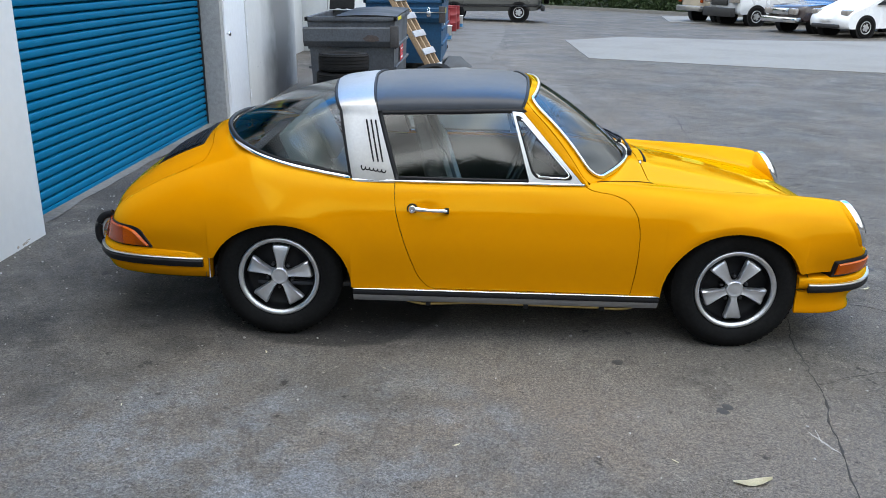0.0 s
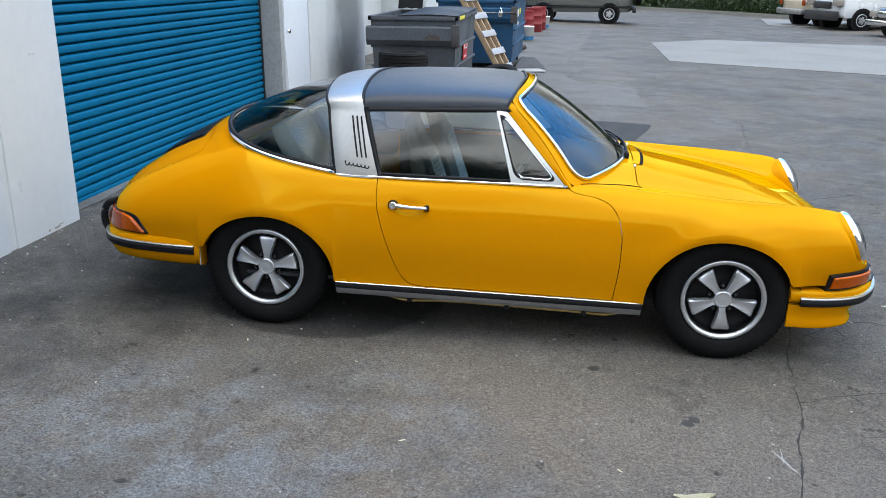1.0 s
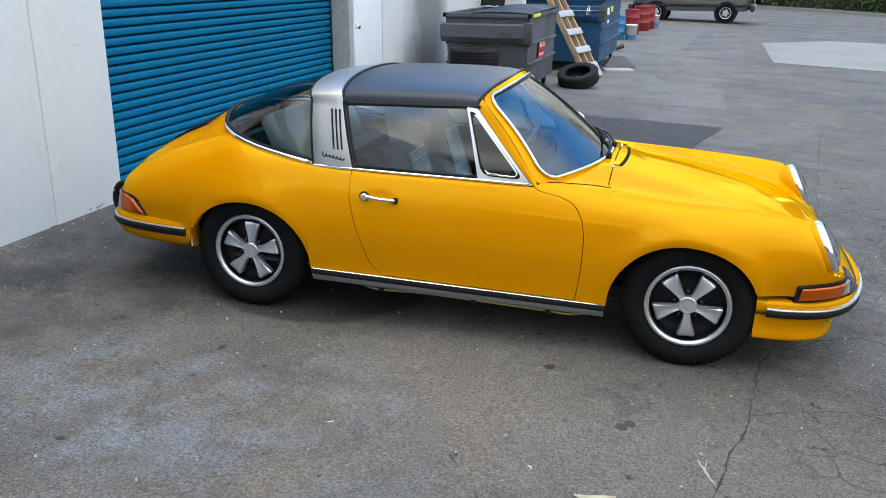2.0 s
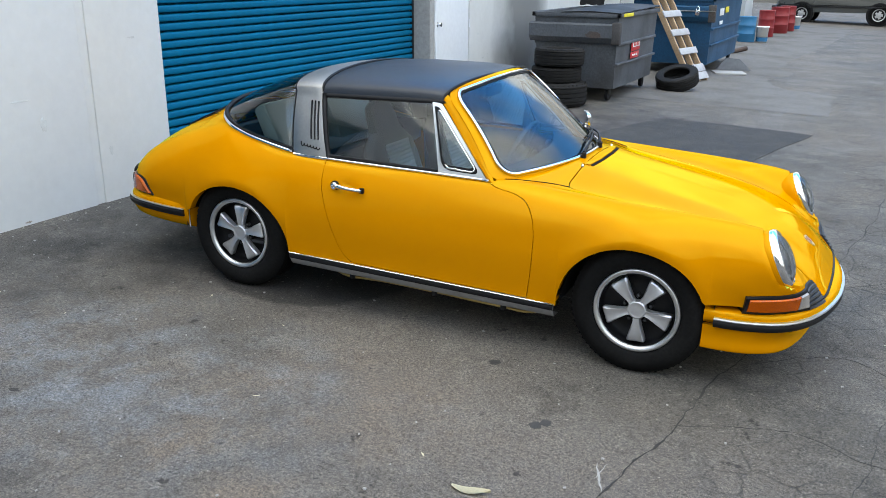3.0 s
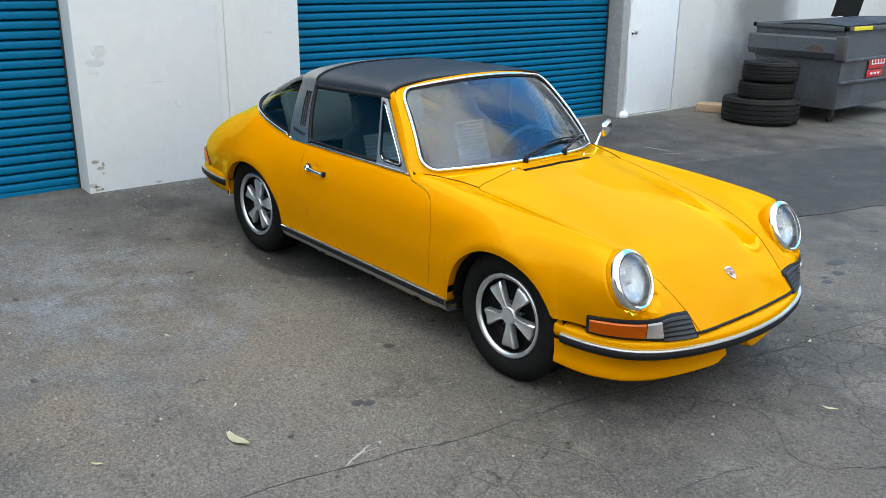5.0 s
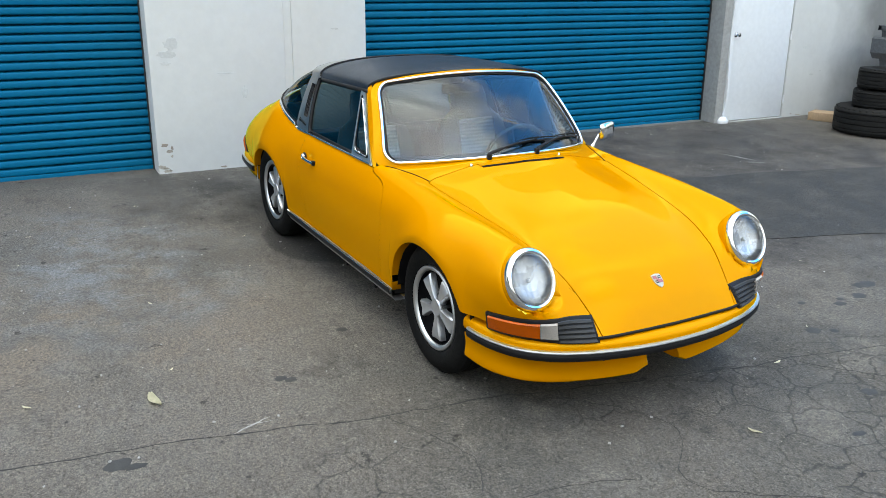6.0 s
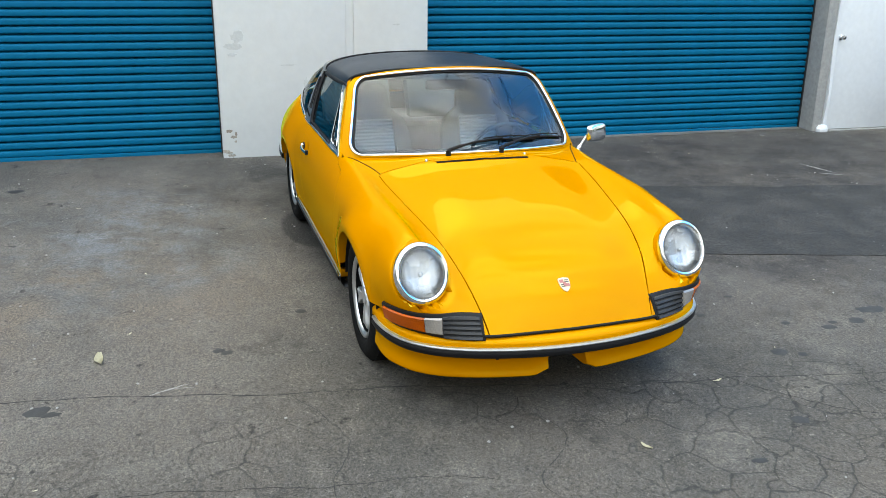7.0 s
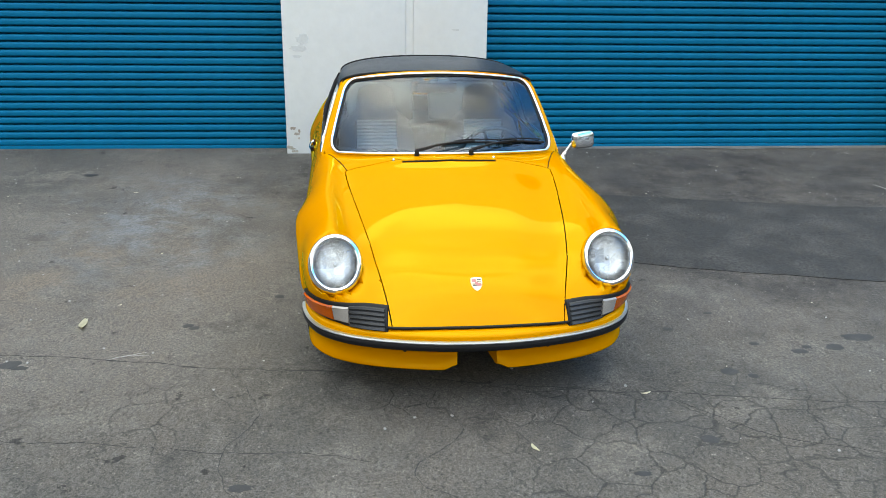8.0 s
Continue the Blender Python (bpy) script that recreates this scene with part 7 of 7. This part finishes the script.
def oil_spot(x, y, w, h, seed):
    rnd = random.Random(seed)
    bm = bmesh.new()
    k = 20
    ring = []
    for i in range(k):
        a = 2 * math.pi * i / k
        r = rnd.uniform(.7, 1.05)
        ring.append((x + w * r * math.cos(a), y + h * r * math.sin(a)))
    vs = [bm.verts.new((px, py, ground_z(px) + .0008)) for px, py in ring]
    top = [bm.verts.new((x + (px - x) * .8, y + (py - y) * .8, ground_z(px) + .0018)) for px, py in ring]
    bm.faces.new(top)
    for i in range(k):
        bm.faces.new((vs[i], vs[(i + 1) % k], top[(i + 1) % k], top[i]))
    bmesh.ops.recalc_face_normals(bm, faces=bm.faces)
    tagged(part("ground_oil_spot", bm, M_OIL), "dark oil spot soaked into the asphalt", "stain", kind="structure")


for k, (x, y, w, h) in enumerate(((2.05, 5.85, .045, .05), (1.70, 6.7, .05, .10), (1.81, 6.51, .04, .06), (1.85, 6.3, .03, .05), (1.80, 6.36, .025, .03), (2.65, 5.53, .035, .045), (1.75, 6.1, .025, .03), (2.88, 5.17, .02, .04),
                                  (1.81, 2.34, .05, .06), (1.85, 2.40, .025, .05), (1.39, 3.11, .03, .035), (2.89, 3.6, .03, .05), (-1.82, 1.65, .06, .07), (1.0, 3.56, .03, .035), (1.42, 3.15, .03, .035), (2.1, 5.95, .03, .03), (1.55, 5.7, .025, .03), (1.35, 6.0, .02, .03))):
    oil_spot(x, y, w, h, 300 + k)


def scratch(a, b, w):
    """A pale scrape: a thin chalky streak that tapers at both ends."""
    a, b = Vector(a), Vector(b)
    n_ = Vector((a.y - b.y, b.x - a.x)).normalized()
    bm = bmesh.new()
    rows_ = []
    for i in range(13):
        t = i / 12
        c = a.lerp(b, t) + n_ * .008 * noise.noise((t * 5, a.x, 2))
        ww = w * (.15 + math.sin(math.pi * t)) * (.6 + .5 * abs(noise.noise((t * 9, a.y, 4))))
        rows_.append([(c.x + n_.x * ww * k, c.y + n_.y * ww * k, ground_z(c.x) + (.0015 if abs(k) < 1 else .0006)) for k in (-1, 0, 1)])
    grid(bm, rows_)
    bmesh.ops.recalc_face_normals(bm, faces=bm.faces)
    return tagged(part("ground_scratch", bm, M_GRIT), "pale chalky scrape on the asphalt", "stain", kind="structure")


scratch((1.70, 2.97), (1.78, 2.79), .006)
scratch((1.74, 2.99), (1.73, 2.86), .003)
scratch((-1.36, 8.5), (-1.0, 8.60), .012)
scratch((-1.02, 8.45), (-.92, 8.62), .010)

# ---- long cracks in the asphalt ----
M_CRACK = pmat("crack_dirt", (0.032, 0.030, 0.028), 0.95, var=0.3, scale=20)


def crack(path, w, seed):
    rnd = random.Random(seed)
    pts = curve3([(x, y, 0) for x, y in path], 26)
    bm = bmesh.new()
    rows_ = []
    for i, p in enumerate(pts):
        q = pts[min(len(pts) - 1, i + 1)] - pts[max(0, i - 1)]
        n_ = Vector((-q.y, q.x, 0)).normalized()
        off = .035 * noise.noise((p.x * 3, p.y * 3, seed)) + .014 * noise.noise((p.x * 14, p.y * 14, seed))
        ww = w * (.35 + .9 * abs(noise.noise((p.x * 7, p.y * 7, seed + 9)))) * rnd.uniform(.6, 1.3)
        c = p + n_ * off
        rows_.append([(c.x + n_.x * k * ww, c.y + n_.y * k * ww, ground_z(c.x) + (.0022 if abs(k) < 1 else .0008)) for k in (-1, -.4, .4, 1)])
    grid(bm, rows_)
    bmesh.ops.recalc_face_normals(bm, faces=bm.faces)
    return tagged(part("ground_crack", bm, M_CRACK), "dirt-filled crack in the asphalt", "crack", kind="structure")


crack([(1.45, -.6), (1.58, 1.0), (1.69, 2.16), (1.82, 2.93), (1.89, 3.4), (2.0, 4.14), (2.15, 4.8), (2.24, 5.4), (2.39, 6.44), (2.6, 8.5), (2.9, 11.5)], .006, 1)
crack([(2.42, 1.9), (2.50, 2.55), (2.56, 3.02), (2.63, 3.49), (2.72, 4.1)], .003, 6)
crack([(1.90, 3.4), (2.3, 3.6), (2.75, 3.5), (3.3, 3.9)], .0035, 2)
crack([(2.2, 5.4), (2.55, 5.7), (2.9, 6.3), (3.4, 6.5)], .0035, 3)
crack([(2.3, 6.5), (2.7, 7.2), (3.3, 7.6)], .003, 4)
crack([(2.1, 4.2), (2.5, 4.5), (2.8, 4.3), (3.3, 4.9)], .003, 5)


# ---- scuffs and chips on the pier, thin flakes that stand a hair proud ----
M_CHIP = pmat("bare_chipped_concrete", (0.42, 0.39, 0.34), 0.9, var=0.3, scale=14, second=(0.27, 0.23, 0.19), spread=0.45, bump=0.5, bscale=70)
M_SCUFF = pmat("grey_scuff", (0.52, 0.53, 0.52), 0.8, var=0.08, scale=9, second=(0.57, 0.59, 0.585), spread=0.42)


def flake(name, label, material, y, z, w, h, seed, x=WALL_X, thick=.0022):
    rnd = random.Random(seed)
    bm = bmesh.new()
    k = 18
    out = []
    for i in range(k):
        a = 2 * math.pi * i / k
        r = rnd.uniform(.55, 1.0)
        out.append((y + w * r * math.cos(a), z + h * r * math.sin(a)))
    a = [bm.verts.new((x - .002, yy, zz)) for yy, zz in out]
    b = [bm.verts.new((x + thick, y + (yy - y) * .93, z + (zz - z) * .93)) for yy, zz in out]
    bm.faces.new(b)
    for i in range(k):
        bm.faces.new((a[i], a[(i + 1) % k], b[(i + 1) % k], b[i]))
    bmesh.ops.recalc_face_normals(bm, faces=bm.faces)
    return tagged(part(name, bm, material, None, smooth=False), label, "wall damage", kind="structure")


rnd = random.Random(21)
for k in range(8):
    flake("wall_chip", "chipped bare concrete at the pier's foot", M_CHIP, 3.30 + abs(rnd.gauss(0, .09)), .14 + abs(rnd.gauss(0, .13)), rnd.uniform(.012, .045), rnd.uniform(.008, .03), k)
for k in range(14):
    flake("wall_chip", "chipped bare concrete along the wall's foot", M_CHIP, rnd.choice((rnd.uniform(3.4, 5.15), rnd.uniform(10.8, 13.2))), .135 + abs(rnd.gauss(0, .02)), rnd.uniform(.01, .05), rnd.uniform(.004, .012), 40 + k)
for y, z, w, h, k in ((3.42, 1.12, .10, .045, 1), (3.46, 1.20, .08, .07, 2), (3.40, 1.05, .06, .02, 3), (4.05, .78, .03, .07, 4), (3.9, .95, .10, .008, 5), (4.6, .50, .02, .05, 6), (10.95, .95, .06, .02, 7), (11.1, .62, .05, .015, 8), (11.25, .66, .02, .012, 9), (4.9, 1.3, .05, .01, 10)):
    flake("wall_scuff", "pale grey scuff on the painted wall", M_SCUFF, y, z, w, h, 80 + k, thick=.0015)


# ---- trees across the yard, seen mirrored in the car's side windows ----
M_BARK = pmat("grey_brown_bark", (0.12, 0.09, 0.07), 0.9, var=0.3, scale=8, second=(0.08, 0.06, 0.05), bump=0.6, bscale=18)


def tree(x, y, high, seed):
    rnd = random.Random(seed)
    t = thing("tree", "tall dark green tree at the yard's far edge", "tree", pose(x, y, ground_z(x)), "trees across the yard")
    bm = bmesh.new()
    fork = high * .36
    tube(bm, [(0, 0, -.05), (.05, .03, fork * .5), (.02, .08, fork), (.1, 0, high * .62), (.05, .05, high * .9)], [.24, .19, .16, .10, .03], 9)
    tips = []
    for k in range(9):
        a = 2.4 * k + rnd.uniform(-.3, .3)
        z0 = fork * rnd.uniform(.85, 1.6)
        r = high * rnd.uniform(.17, .30)
        tip = Vector((r * math.cos(a), r * math.sin(a), z0 + high * rnd.uniform(.12, .34)))
        mid = Vector((tip.x * .5, tip.y * .5, z0 + (tip.z - z0) * .4))
        tube(bm, [(0.03, .03, z0), mid, tip], [.08, .055, .02], 6)
        tips += [tip, mid.lerp(tip, .5)]
    tips += [Vector((.05, .05, high * .86)), Vector((.05, 0, high * .72))]
    part("trunk", bm, M_BARK, t, "grey-brown trunk with limbs")
    bm = bmesh.new()
    for _ in range(4200):
        c = rnd.choice(tips) + Vector((rnd.gauss(0, 1), rnd.gauss(0, 1), rnd.gauss(0, .75))) * high * .075
        a, b, s = rnd.uniform(0, 6.28), rnd.uniform(-1.2, 1.2), rnd.uniform(.12, .28)
        u = Vector((math.cos(a) * math.cos(b), math.sin(a) * math.cos(b), math.sin(b))) * s
        w = Vector((-math.sin(a), math.cos(a), rnd.uniform(-.6, .6))).normalized() * s * .5
        bm.faces.new([bm.verts.new(p) for p in (c - u, c - w, c + u, c + w)])
    part("crown", bm, M_LEAF, t, "dark green leafy crown", smooth=False)
    return t


for k, (x, y, high) in enumerate(((-11.5, -27, 10.2), (-7.2, -29, 11.6), (-3.6, -27.5, 10.4), (.2, -30, 12.6), (3.8, -27, 10.8), (7.6, -29, 12.2), (11.8, -27.5, 10.6), (16.5, -30, 12.4))):
    tree(x, y, high, 60 + k)

# ---- plain walls that close the yard behind the walk ----
M_STUCCO = pmat("tan_stucco", (0.30, 0.27, 0.23), 0.9, var=0.06, scale=2, second=(0.25, 0.225, 0.19), bump=0.2, bscale=40)
tagged(part("wall_across", boxed((-14, -24.5, -.6), (34, -24, 4.2), .02), M_STUCCO), "plain tan stucco wall across the yard", "wall", kind="structure")
tagged(part("wall_outer", boxed((33.5, -24, -.6), (34, 24, 4.2), .02), M_STUCCO), "plain tan stucco wall along the yard", "wall", kind="structure")
